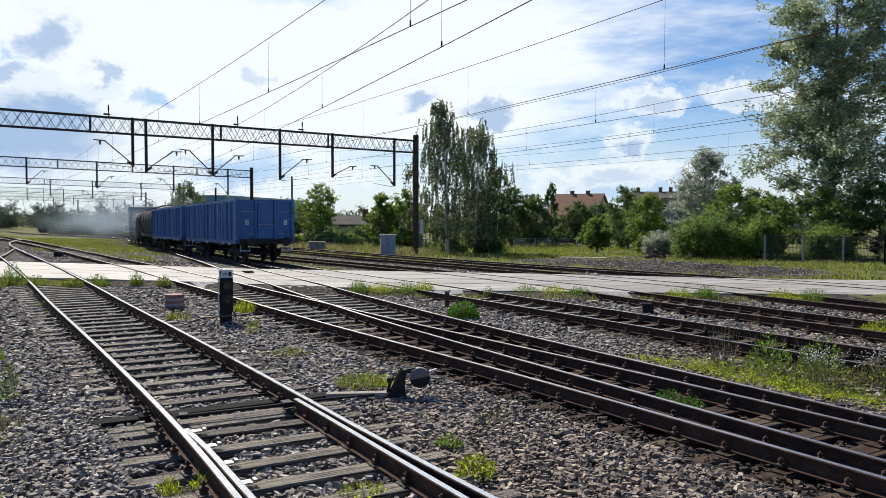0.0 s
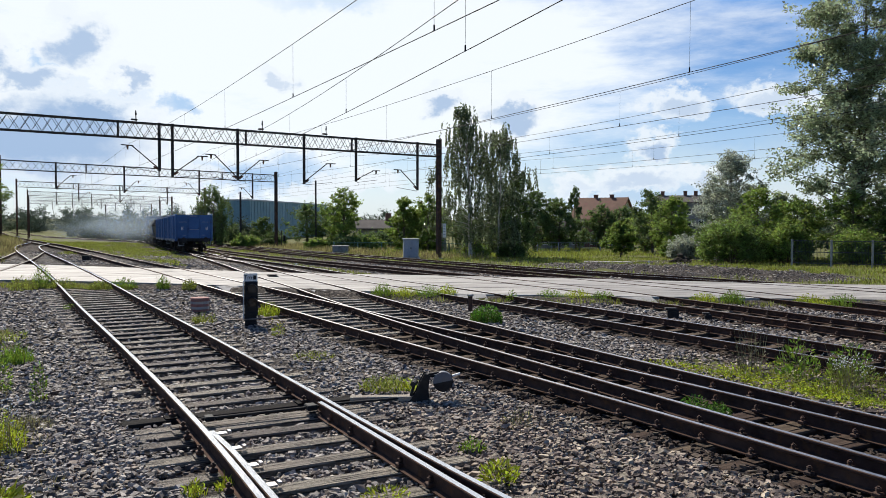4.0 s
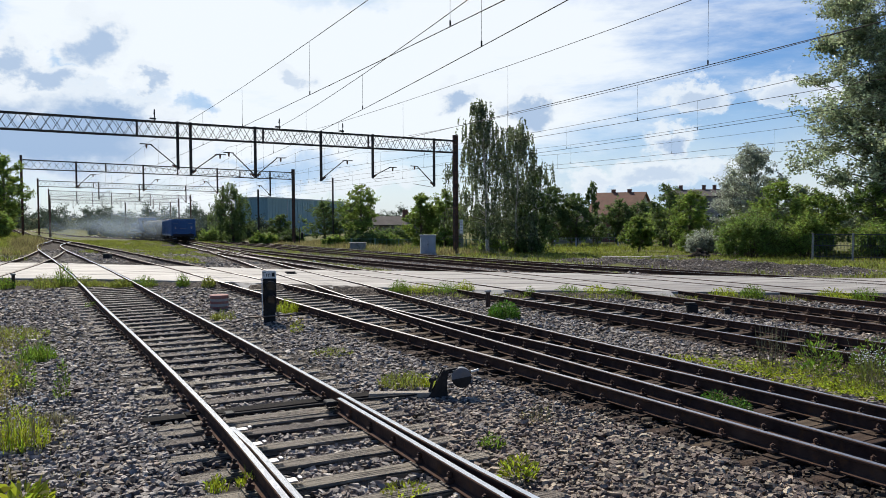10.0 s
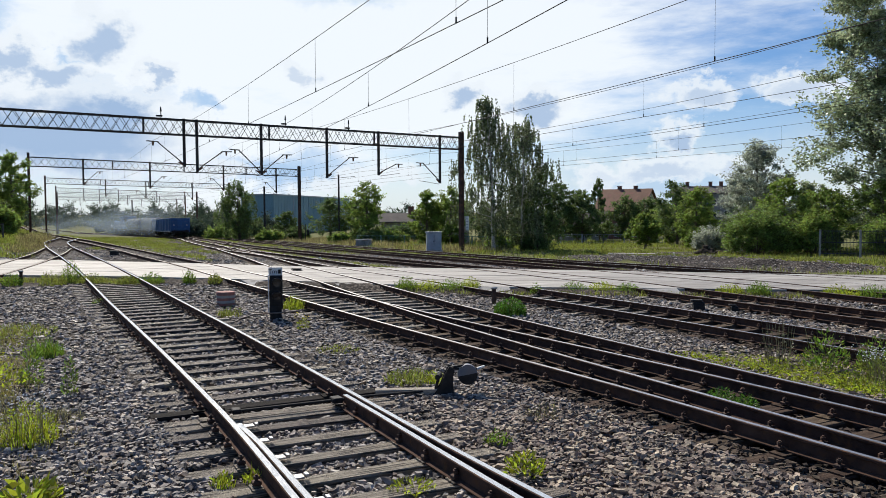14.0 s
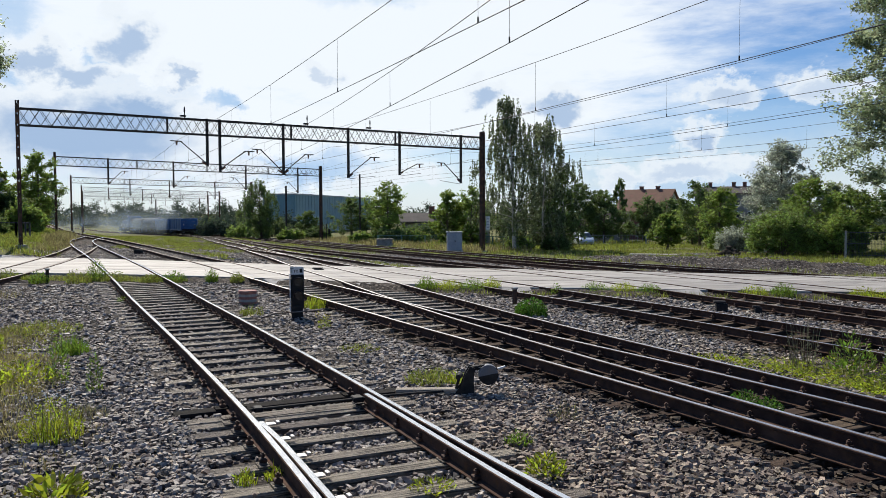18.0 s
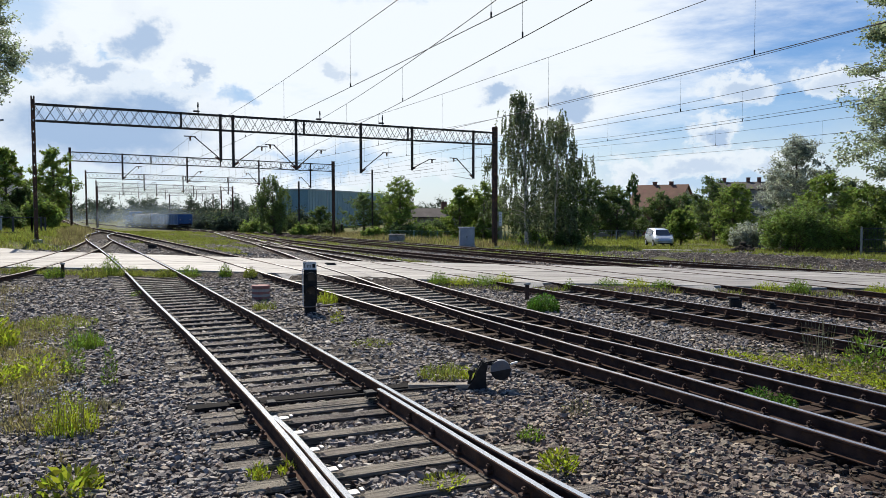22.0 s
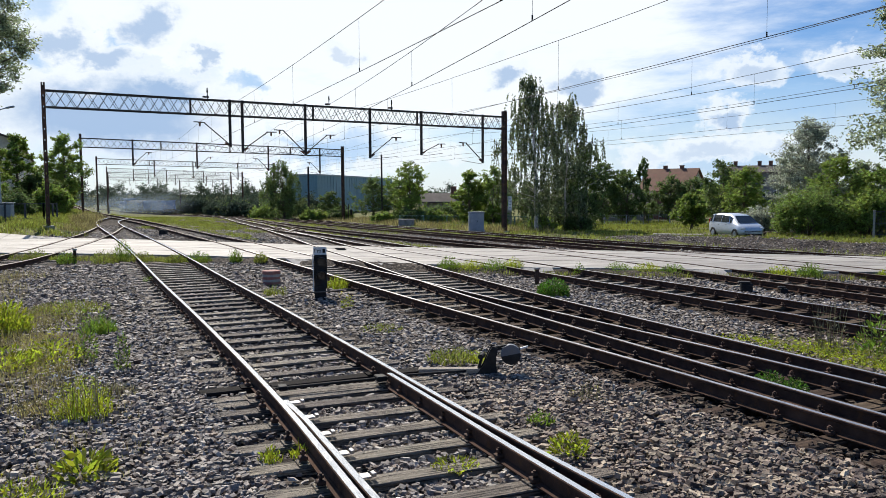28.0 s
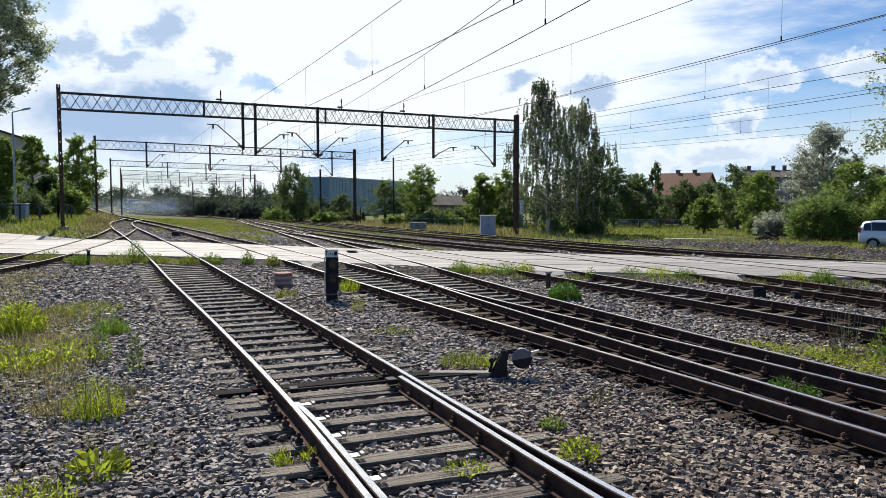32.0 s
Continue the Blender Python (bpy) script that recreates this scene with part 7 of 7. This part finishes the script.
        fs = (f[None] + (np.arange(len(q)) * 8)[:, None, None]).reshape(-1, 3)
        fu = (simple[None] + (np.arange(len(u)) * 6)[:, None, None]).reshape(-1, 3) + len(q) * 8
        tagged(new(name, mesh_np(name, np.concatenate([q.reshape(-1, 3), u.reshape(-1, 3)]), np.concatenate([fs, fu]), M[mat])), lab, "ballast", kind="stuff")


# ---- grass and weeds ----
def blades(spots, seed, wide=0.006, lean=0.45):
    """Bent blades; spots: rows of (x, y, rx, ry, height, count)."""
    g = np.random.default_rng(seed)
    vs = []
    for x, y, rx, ry, h, n in spots:
        a, r = g.uniform(0, 2 * math.pi, n), np.sqrt(g.random(n))
        px, py = x + np.cos(a) * r * rx, y + np.sin(a) * r * ry
        pz = np.array([lay(u, w) for u, w in zip(px, py)]) - 0.01
        hh = h * g.uniform(0.45, 1.15, n) * (1 - 0.45 * r)
        t = g.uniform(0, 2 * math.pi, n)
        out = np.stack([np.cos(t), np.sin(t)], 1) * (hh * g.uniform(0.1, lean, n))[:, None]
        sd = np.stack([-np.sin(t + 0.6), np.cos(t + 0.6)], 1) * (wide * g.uniform(0.6, 1.4, n))[:, None]
        p0 = np.stack([px, py], 1)
        rows = []
        for f, k, w in ((0, 0, 1), (0.55, 0.35, 0.9), (1.0, 1.0, 0.12)):
            c = p0 + out * k
            z = (pz + hh * f)[:, None]
            rows.append((np.hstack([c - sd * w, z]), np.hstack([c + sd * w, z])))
        for lo, hi in ((0, 1), (1, 2)):
            vs.append(np.stack([rows[lo][0], rows[lo][1], rows[hi][1], rows[hi][0]], 1).reshape(-1, 3))
    v = np.concatenate(vs)
    return v, np.arange(len(v)).reshape(-1, 4)


def leaf_cover(name, label, spots, mat, seed, size):
    """Low creeping weeds: many small leaves near the ground."""
    g = np.random.default_rng(seed)
    out = []
    for x, y, rx, ry, h, n in spots:
        a, r = g.uniform(0, 2 * math.pi, n), np.sqrt(g.random(n))
        px, py = x + np.cos(a) * r * rx, y + np.sin(a) * r * ry
        c = np.stack([px, py, np.array([lay(u, w) for u, w in zip(px, py)]) + h * g.random(n) * (1 - 0.6 * r)], 1)
        d = np.stack([np.cos(a + 1), np.sin(a + 1), np.full(n, 0.6)], 1) + g.normal(size=(n, 3)) * 0.5
        d /= np.linalg.norm(d, axis=1)[:, None]
        s = np.cross(d, g.normal(size=(n, 3)))
        s /= np.linalg.norm(s, axis=1)[:, None]
        k = size * g.uniform(0.6, 1.4, n)[:, None]
        out.append(np.stack([c - d * k, c + s * k * 0.42, c + d * k, c - s * k * 0.42], 1).reshape(-1, 3))
    v = np.concatenate(out)
    tagged(new(name, mesh_np(name, v, np.arange(len(v)).reshape(-1, 4), M[mat])), label, "weeds", kind="stuff")


def grass_stuff(name, label, spots, mat, seed, wide=0.006, lean=0.5):
    v, f = blades(spots, seed, wide, lean)
    tagged(new(name, mesh_np(name, v, f, M[mat])), label, "grass", kind="stuff")


def broad_weed(name, x, y, height, spread, count, mat, label, seed, size=0.03, stalks=0, flowers=0, blade_n=0):
    """A weed of broad leaves, with bare stalks and small flowers where it has them."""
    g = np.random.default_rng(seed)
    w = empty(name, pose(x, y, lay(x, y)), label, "weed", "weeds among the tracks")
    rr = np.sqrt(g.random(count)) * spread
    a = g.uniform(0, 2 * math.pi, count)
    zz = height * g.uniform(0.05, 1.0, count) * (1.05 - 0.6 * (rr / spread) ** 2)
    cs = np.stack([np.cos(a) * rr, np.sin(a) * rr, zz], 1)
    v, f = [], []
    n = g.normal(size=(count, 3)) * 0.5
    d = np.stack([np.cos(a), np.sin(a), np.full(count, 1.1)], 1) + n
    d /= np.linalg.norm(d, axis=1)[:, None]
    s = np.cross(d, g.normal(size=(count, 3)))
    s /= np.linalg.norm(s, axis=1)[:, None]
    k = size * g.uniform(0.6, 1.5, count)[:, None]
    q = np.stack([cs - d * k, cs + s * k * 0.33, cs + d * k, cs - s * k * 0.33], 1)
    part("foliage", mesh_np("foliage", q.reshape(-1, 3), np.arange(count * 4).reshape(-1, 4), M[mat]), None, w)["kind"] = "stuff"
    if stalks:
        bm = bmesh.new()
        tips = []
        for i in range(stalks):
            b = g.uniform(-0.5, 0.5, 2) * spread
            t = b * 1.5 + g.normal(0, 0.04, 2)
            hh = height * g.uniform(0.7, 1.25)
            cyl(bm, (b[0], b[1], 0), (t[0], t[1], hh), 0.004, 0.002, 4, False)
            tips.append((t[0], t[1], hh))
        part("stem", bm, M["stalk"], w)["kind"] = "stuff"
        if flowers:
            bm = bmesh.new()
            for tpt in tips:
                for i in range(flowers):
                    o = g.normal(0, 0.03, 3)
                    bmesh.ops.create_icosphere(bm, subdivisions=1, radius=0.009, matrix=Matrix.Translation((tpt[0] + o[0], tpt[1] + o[1], tpt[2] + o[2])))
            part("blossom", bm, M["flower_yellow"] if mat == "weed_yellow" and name == "dock_weed" else M["white_paint"], w)["kind"] = "stuff"
    if blade_n:
        sp = blades([(x, y, spread, spread, height * 1.1, blade_n)], seed + 5, 0.006, 0.6)
        me = mesh_np("tuft", sp[0] - np.array([x, y, lay(x, y)]), sp[1], M[mat])
        part("tuft", me, None, w)["kind"] = "stuff"
    return w


def plant_weeds():
    b = broad_weed
    b("dock_weed", -0.34, 6.7, 0.22, 0.24, 150, "weed_yellow", "bright yellow-green broad-leaved weed on the ballast", 1, 0.055)
    b("dock_weed", 3.47, 5.65, 0.20, 0.18, 240, "weed_yellow", "yellow-green leafy weed beside the rail", 2, 0.028)
    b("dock_weed", 2.45, 5.75, 0.08, 0.20, 160, "weed_yellow", "low yellow-green weed between sleepers", 3, 0.022)
    b("tall_weed", -0.46, 8.55, 0.42, 0.30, 1500, "weed_yellow", "bushy feathery green weed clump with tiny pale flowers", 4, 0.013, 22, 3, 90)
    b("dock_weed", -0.85, 8.9, 0.16, 0.34, 260, "grass_dry", "pale dry weed on the ballast", 34, 0.014, 14, 0, 260)
    b("dock_weed", -0.2, 9.3, 0.16, 0.30, 200, "stalk", "pale small-leaved weed on the ballast", 35, 0.012, 8, 0, 160)
    b("dock_weed", -0.80, 6.25, 0.16, 0.36, 520, "weed_yellow", "low yellowish spreading weed on the ballast", 36, 0.018, 6, 2, 120)
    b("tall_weed", -0.52, 11.4, 0.75, 0.14, 260, "grass_green", "tall thin green weed on the ballast", 5, 0.026, 5, 3)
    b("tall_weed", -0.08, 10.6, 0.55, 0.10, 160, "grass_green", "thin green weed on the ballast", 6, 0.024, 4, 2)
    b("dock_weed", -0.95, 11.6, 0.30, 0.42, 420, "weed_yellow", "yellow-green weed patch on the ballast", 7, 0.034)
    b("dock_weed", -1.50, 11.2, 0.34, 0.40, 420, "weed_yellow", "yellow-green weed patch on the ballast", 8, 0.036)
    b("grass_clump", -0.42, 13.7, 0.32, 0.26, 60, "grass_green", "small bright grass tuft on the ballast", 9, 0.02, 0, 0, 340)
    b("tall_weed", -1.85, 14.3, 0.55, 0.42, 620, "weed_yellow", "large yellow-green weed by the track", 10, 0.040, 6, 0, 300)
    b("tall_weed", -2.6, 12.5, 0.45, 0.55, 700, "weed_yellow", "large yellow-green weed by the track", 11, 0.040, 6, 0, 200)
    b("dock_weed", -1.0, 16.4, 0.22, 0.7, 380, "grass", "low dry weed patch on the ballast", 12, 0.026, 6, 0, 260)
    b("dock_weed", 3.98, 14.7, 0.26, 0.13, 120, "weed_yellow", "small yellow-flowering weed on the ballast", 13, 0.022, 5, 5)
    b("dock_weed", 4.60, 17.8, 0.36, 0.26, 180, "weed_yellow", "yellow-green tuft beside the dwarf signal", 14, 0.022, 0, 0, 160)
    b("dock_weed", 3.05, 17.3, 0.24, 0.28, 140, "grass", "pale tuft beside the dwarf signal", 15, 0.020, 3, 0, 120)
    b("dock_weed", 3.95, 9.35, 0.22, 0.34, 420, "grass", "yellowing weed around the point lever", 16, 0.018, 4, 0, 180)
    b("dock_weed", 4.25, 9.15, 0.20, 0.18, 140, "weed_yellow", "yellow-green weed beside the point lever", 17, 0.018, 0, 0, 80)
    b("dock_weed", 3.85, 12.1, 0.10, 0.36, 240, "grass", "low weed patch on the ballast", 18, 0.016, 0, 0, 120)
    b("dry_weed", 4.55, 7.05, 0.20, 0.20, 120, "grass_dry", "dry brown weed on the ballast", 19, 0.014, 18)
    b("dock_weed", 3.68, 6.5, 0.14, 0.14, 110, "grass_green", "small green weed beside the rail", 20, 0.018, 0, 0, 60)
    b("dock_weed", 1.08, 6.5, 0.14, 0.10, 60, "weed_yellow", "small yellow-green tuft beside the rail", 21, 0.020, 0, 0, 50)
    b("dock_weed", 1.32, 6.5, 0.13, 0.09, 50, "weed_yellow", "small yellow-green tuft beside the rail", 22, 0.020, 0, 0, 40)
    b("clover_clump", 6.78, 6.72, 0.22, 0.20, 800, "weed_green", "dense bright green plant between the rails", 23, 0.018)
    b("clover_clump", 6.84, 6.42, 0.20, 0.16, 500, "weed_green", "dense bright green plant between the rails", 24, 0.018)
    b("fern_clump", 8.75, 14.95, 0.40, 0.36, 1300, "weed_green", "bushy bright green plant beside the rails", 25, 0.030, 0, 0, 200)
    b("tall_weed", 11.72, 18.6, 0.34, 0.18, 160, "grass_green", "green weed at the crossing's edge", 26, 0.034, 5, 0)
    b("tall_weed", 9.45, 8.25, 0.62, 0.30, 90, "stalk", "dry tall stalky weed among the tracks", 28, 0.022, 26, 0)
    b("tall_weed", 9.85, 7.75, 0.60, 0.30, 420, "grass_green", "tall leafy green weed among the tracks", 29, 0.034, 10, 0)
    b("tall_weed", 10.4, 7.3, 0.55, 0.32, 360, "grass_green", "tall leafy green weed among the tracks", 30, 0.034, 10, 0)
    b("daisy_clump", 9.9, 6.9, 0.36, 0.40, 500, "grass", "daisy clump with small white flowers", 31, 0.022, 60, 2)
    b("daisy_clump", 10.4, 6.4, 0.36, 0.40, 450, "grass", "daisy clump with small white flowers", 32, 0.022, 50, 2)
    b("dock_weed", 0.55, 21.2, 0.16, 0.2, 80, "grass_green", "small green weed beside the rail", 33, 0.024)
    for k, (x, y, h, s) in enumerate([(8.75, 20.95, 0.62, 0.34), (9.3, 20.6, 0.50, 0.42), (9.9, 20.25, 0.56, 0.40), (10.4, 20.05, 0.60, 0.30), (13.1, 18.75, 0.46, 0.42), (13.8, 18.35, 0.50, 0.42), (14.4, 17.95, 0.46, 0.36), (16.9, 16.5, 0.46, 0.4), (17.6, 16.1, 0.6, 0.35), (19.4, 14.9, 0.5, 0.5), (20.1, 14.4, 0.55, 0.45), (15.0, 9.2, 0.5, 0.45)]):
        b("verge_weed", x, y, h * 0.72, s, 520, ("grass_green", "weed_yellow")[k % 2], "green weeds along the crossing's edge", 40 + k, 0.026, 3, 0, 260)
    for k, (x, y, h, s) in enumerate([(-2.85, 29.9, 0.5, 0.4), (-1.8, 28.0, 0.52, 0.30), (-0.65, 27.6, 0.62, 0.42), (-0.1, 28.3, 0.95, 0.30), (0.5, 27.6, 0.46, 0.4), (2.2, 26.5, 0.5, 0.4), (1.5, 26.7, 0.4, 0.3), (3.3, 25.8, 0.6, 0.2), (4.0, 25.2, 0.5, 0.22)]):
        b("verge_weed", x, y, h * 0.75, s, 360, "grass_green" if k % 2 else "grass", "weeds along the crossing's edge", 60 + k, 0.034, 8, 0, 120)


def sow_grass():
    g = random.Random(4)
    v = []
    for k in range(26):
        x = -4.6 + k * 0.28
        v.append((x, line_y(ROAD_NEAR, x) - 0.6 - 0.5 * g.random(), 0.5, 0.45, 0.22, 150))
    for k in range(34):
        x = 8.6 + k * 0.36
        v.append((x, line_y(ROAD_NEAR, x) - 0.5 - 0.3 * g.random(), 0.35, 0.3, 0.20, 60))
    grass_stuff("verge_grass", "short grass along the crossing's near edge", v, "grass", 1, 0.007)
    v = [(8.75 + 0.1 * g.random() + 0.015 * i, 9.5 - i * 0.14, 0.28, 0.20, 0.08, 85) for i in range(32)]
    v += [(9.5 + g.uniform(-0.5, 0.9), 8.6 - i * 0.13, 0.34, 0.26, 0.12, 75) for i in range(28)]
    leaf_cover("patch_weeds", "yellow-green creeping weeds between the tracks", v, "weed_yellow", 2, 0.022)
    v = [(9.6 + g.uniform(-0.7, 1.3), 8.4 - i * 0.15, 0.4, 0.3, 0.18, 34) for i in range(26)]
    grass_stuff("patch_grass", "yellowish grass patch between the tracks", v, "grass", 2, 0.005)
    v = [(-1.5 + g.uniform(-0.5, 0.6), 10.4 + i * 0.22, 0.35, 0.35, 0.18, 36) for i in range(30)]
    leaf_cover("side_weeds", "yellow-green creeping weeds on the ballast", v, "weed_yellow", 12, 0.020)
    v = [(-1.7 + g.uniform(-0.9, 0.9), 9.0 + i * 0.28, 0.6, 0.5, 0.20, 300) for i in range(30)]
    v += [(-3.4 + g.uniform(-1, 1), 8.0 + i * 0.5, 0.8, 0.7, 0.35, 130) for i in range(34)]
    v += [(-0.6 + g.uniform(-0.6, 0.5), 5.0 + i * 0.22, 0.3, 0.3, 0.12, 60) for i in range(20)]
    grass_stuff("side_grass", "thin pale grass and weeds on the ballast beside the track", v, "grass_dry", 3, 0.0035)
    v = []
    for i in range(1500):
        y = 33 + 115 * g.random() ** 1.4
        x = g.uniform(-1.5, 26)
        if line_y(ROAD_FAR, x) + 0.6 > y or gravel_at(x, y) > g.uniform(0.3, 0.7):
            continue
        v.append((x, y, g.uniform(0.3, 0.8), g.uniform(0.5, 1.3), g.uniform(0.12, 0.34), 60))
    v += [(21.3 + g.uniform(-0.6, 0.6), 27 + i * 0.45, 0.4, 0.5, 0.2, 60) for i in range(90) if 27 + i * 0.45 > line_y(ROAD_FAR, 21.3) + 0.5]
    v += [(12.9 + g.uniform(-0.4, 0.4), 32 + i * 0.6, 0.3, 0.5, 0.16, 30) for i in range(60)]
    for i in range(700):
        y, x = g.uniform(52, 140), g.uniform(1.0, 27)
        if min(abs(x - track_x(q, y)) for q in ("first", "third", "fourth", "fifth", "sixth")) > 0.95:
            v.append((x, y, 0.5, 1.6, 0.22, 45))
    grass_stuff("yard_grass", "grass growing between the far tracks", v, "grass", 4, 0.016, 0.6)
    v = []
    for i in range(300):
        y = 41 + 60 * g.random()
        x = g.uniform(-13, -2.6 - 0.012 * (y - 40))
        if y < line_y(ROAD_FAR, x) + 0.4:
            continue
        v.append((x, y, 0.9, 1.0, 0.42, 110))
    grass_stuff("bank_grass", "green and yellow grass on the bank", v, "grass", 5, 0.014, 0.6)
    v = [(g.uniform(-3.4, -1.9), 62 + i * 0.7, 0.6, 0.7, 0.9, 120) for i in range(22)]
    v += [(g.uniform(-3.2, -1.9), 50 + i * 0.35, 0.4, 0.5, 0.5, 40) for i in range(30)]
    grass_stuff("tall_dry_grass", "tall dry yellow grass on the bank", v, "grass_dry", 6, 0.012, 0.5)
    v = []
    for i in range(900):
        x, y = g.uniform(25, 66), g.uniform(12, 92)
        if y < line_y(ROAD_FAR, x) + 0.8 or gravel_at(x, y) > 0.4:
            continue
        v.append((x, y, 1.4, 1.4, 0.34 if y < 60 else 0.55, 50))
    v += [(36.0 + 0.42 * i + g.uniform(-1.3, 1.3), 41.5 - 0.9 * i + g.uniform(-1.3, 1.3), 0.9, 0.9, 0.30, 110) for i in [k * 0.16 for k in range(80)]]
    grass_stuff("meadow_grass", "rough green and yellow meadow grass beyond the tracks", v, "grass", 7, 0.02, 0.6)
    v = []
    for i in range(420):
        x, y = g.uniform(24.5, 52), g.uniform(54, 125)
        if x < 24.5 + max(0, y - 90) * 0.05 or (x > 31.5 and y < 86):
            continue
        v.append((x, y, 1.2, 1.2, 0.8, 70))
    grass_stuff("tall_meadow_grass", "tall pale meadow grass beyond the tracks", v, "grass_dry", 8, 0.022, 0.5)


def lane_slab():
    bm = bmesh.new()
    box(bm, 0, 0, 0.06, 3.4, 1.0, 0.2, 0.02)
    ob = part("concrete_slab", bm, M["concrete"])
    ob.matrix_basis = pose(36.3, 44.8, lay(36.3, 44.8), 0, 0, -38)
    tagged(ob, "pale concrete slab lying flat beside the lane", "slab")
    bm = bmesh.new()
    bmesh.ops.create_cone(bm, segments=9, radius1=0.10, radius2=0.04, depth=0.22, cap_ends=True, matrix=Matrix.Translation((0, 0, 0.15)))
    ob = part("marker_stone", bm, M["white_paint"])
    ob.matrix_basis = pose(38.2, 42.6, lay(38.2, 42.6) + 0.02)
    tagged(ob, "small white-painted marker stone on the rubble bank", "marker stone")
    g = np.random.default_rng(8)
    heap = empty("soil_heap", pose(42.4, 43.8, lay(42.4, 43.8)), "heap of dark soil and roots at the edge of the bushes", "soil heap")
    for k in range(34):
        r = math.sqrt(g.random()) * 0.8
        a = g.uniform(0, 6.28)
        bm = bmesh.new()
        bmesh.ops.create_icosphere(bm, subdivisions=2, radius=g.uniform(0.13, 0.28))
        for v in bm.verts:
            v.co *= 1 + 0.55 * noise.noise(v.co * 4.3 + Vector((k * 3.1, 0, 0)))
            v.co.z *= 0.75
        q = part("clod", bm, M["soil"], heap)
        q.location = (math.cos(a) * r, math.sin(a) * r * 0.8, 0.08 + 0.5 * (1 - r / 0.85) * g.uniform(0.6, 1.2))


def paper_scrap():
    bm = bmesh.new()
    bmesh.ops.create_icosphere(bm, subdivisions=2, radius=0.11)
    for v in bm.verts:
        v.co *= 1 + 0.7 * noise.noise(v.co * 16)
        v.co.z *= 0.6
    ob = part("paper_scrap", bm, M["white_paint"])
    ob.matrix_basis = pose(13.1, 44.6, lay(13.1, 44.6) + 0.03)
    tagged(ob, "crumpled white paper scrap on the ballast", "litter")


paper_scrap()
lane_slab()
plant_weeds()
sow_grass()
build_stones()


def motions():
    move_train()
    move_smoke()
    move_car()


motions()
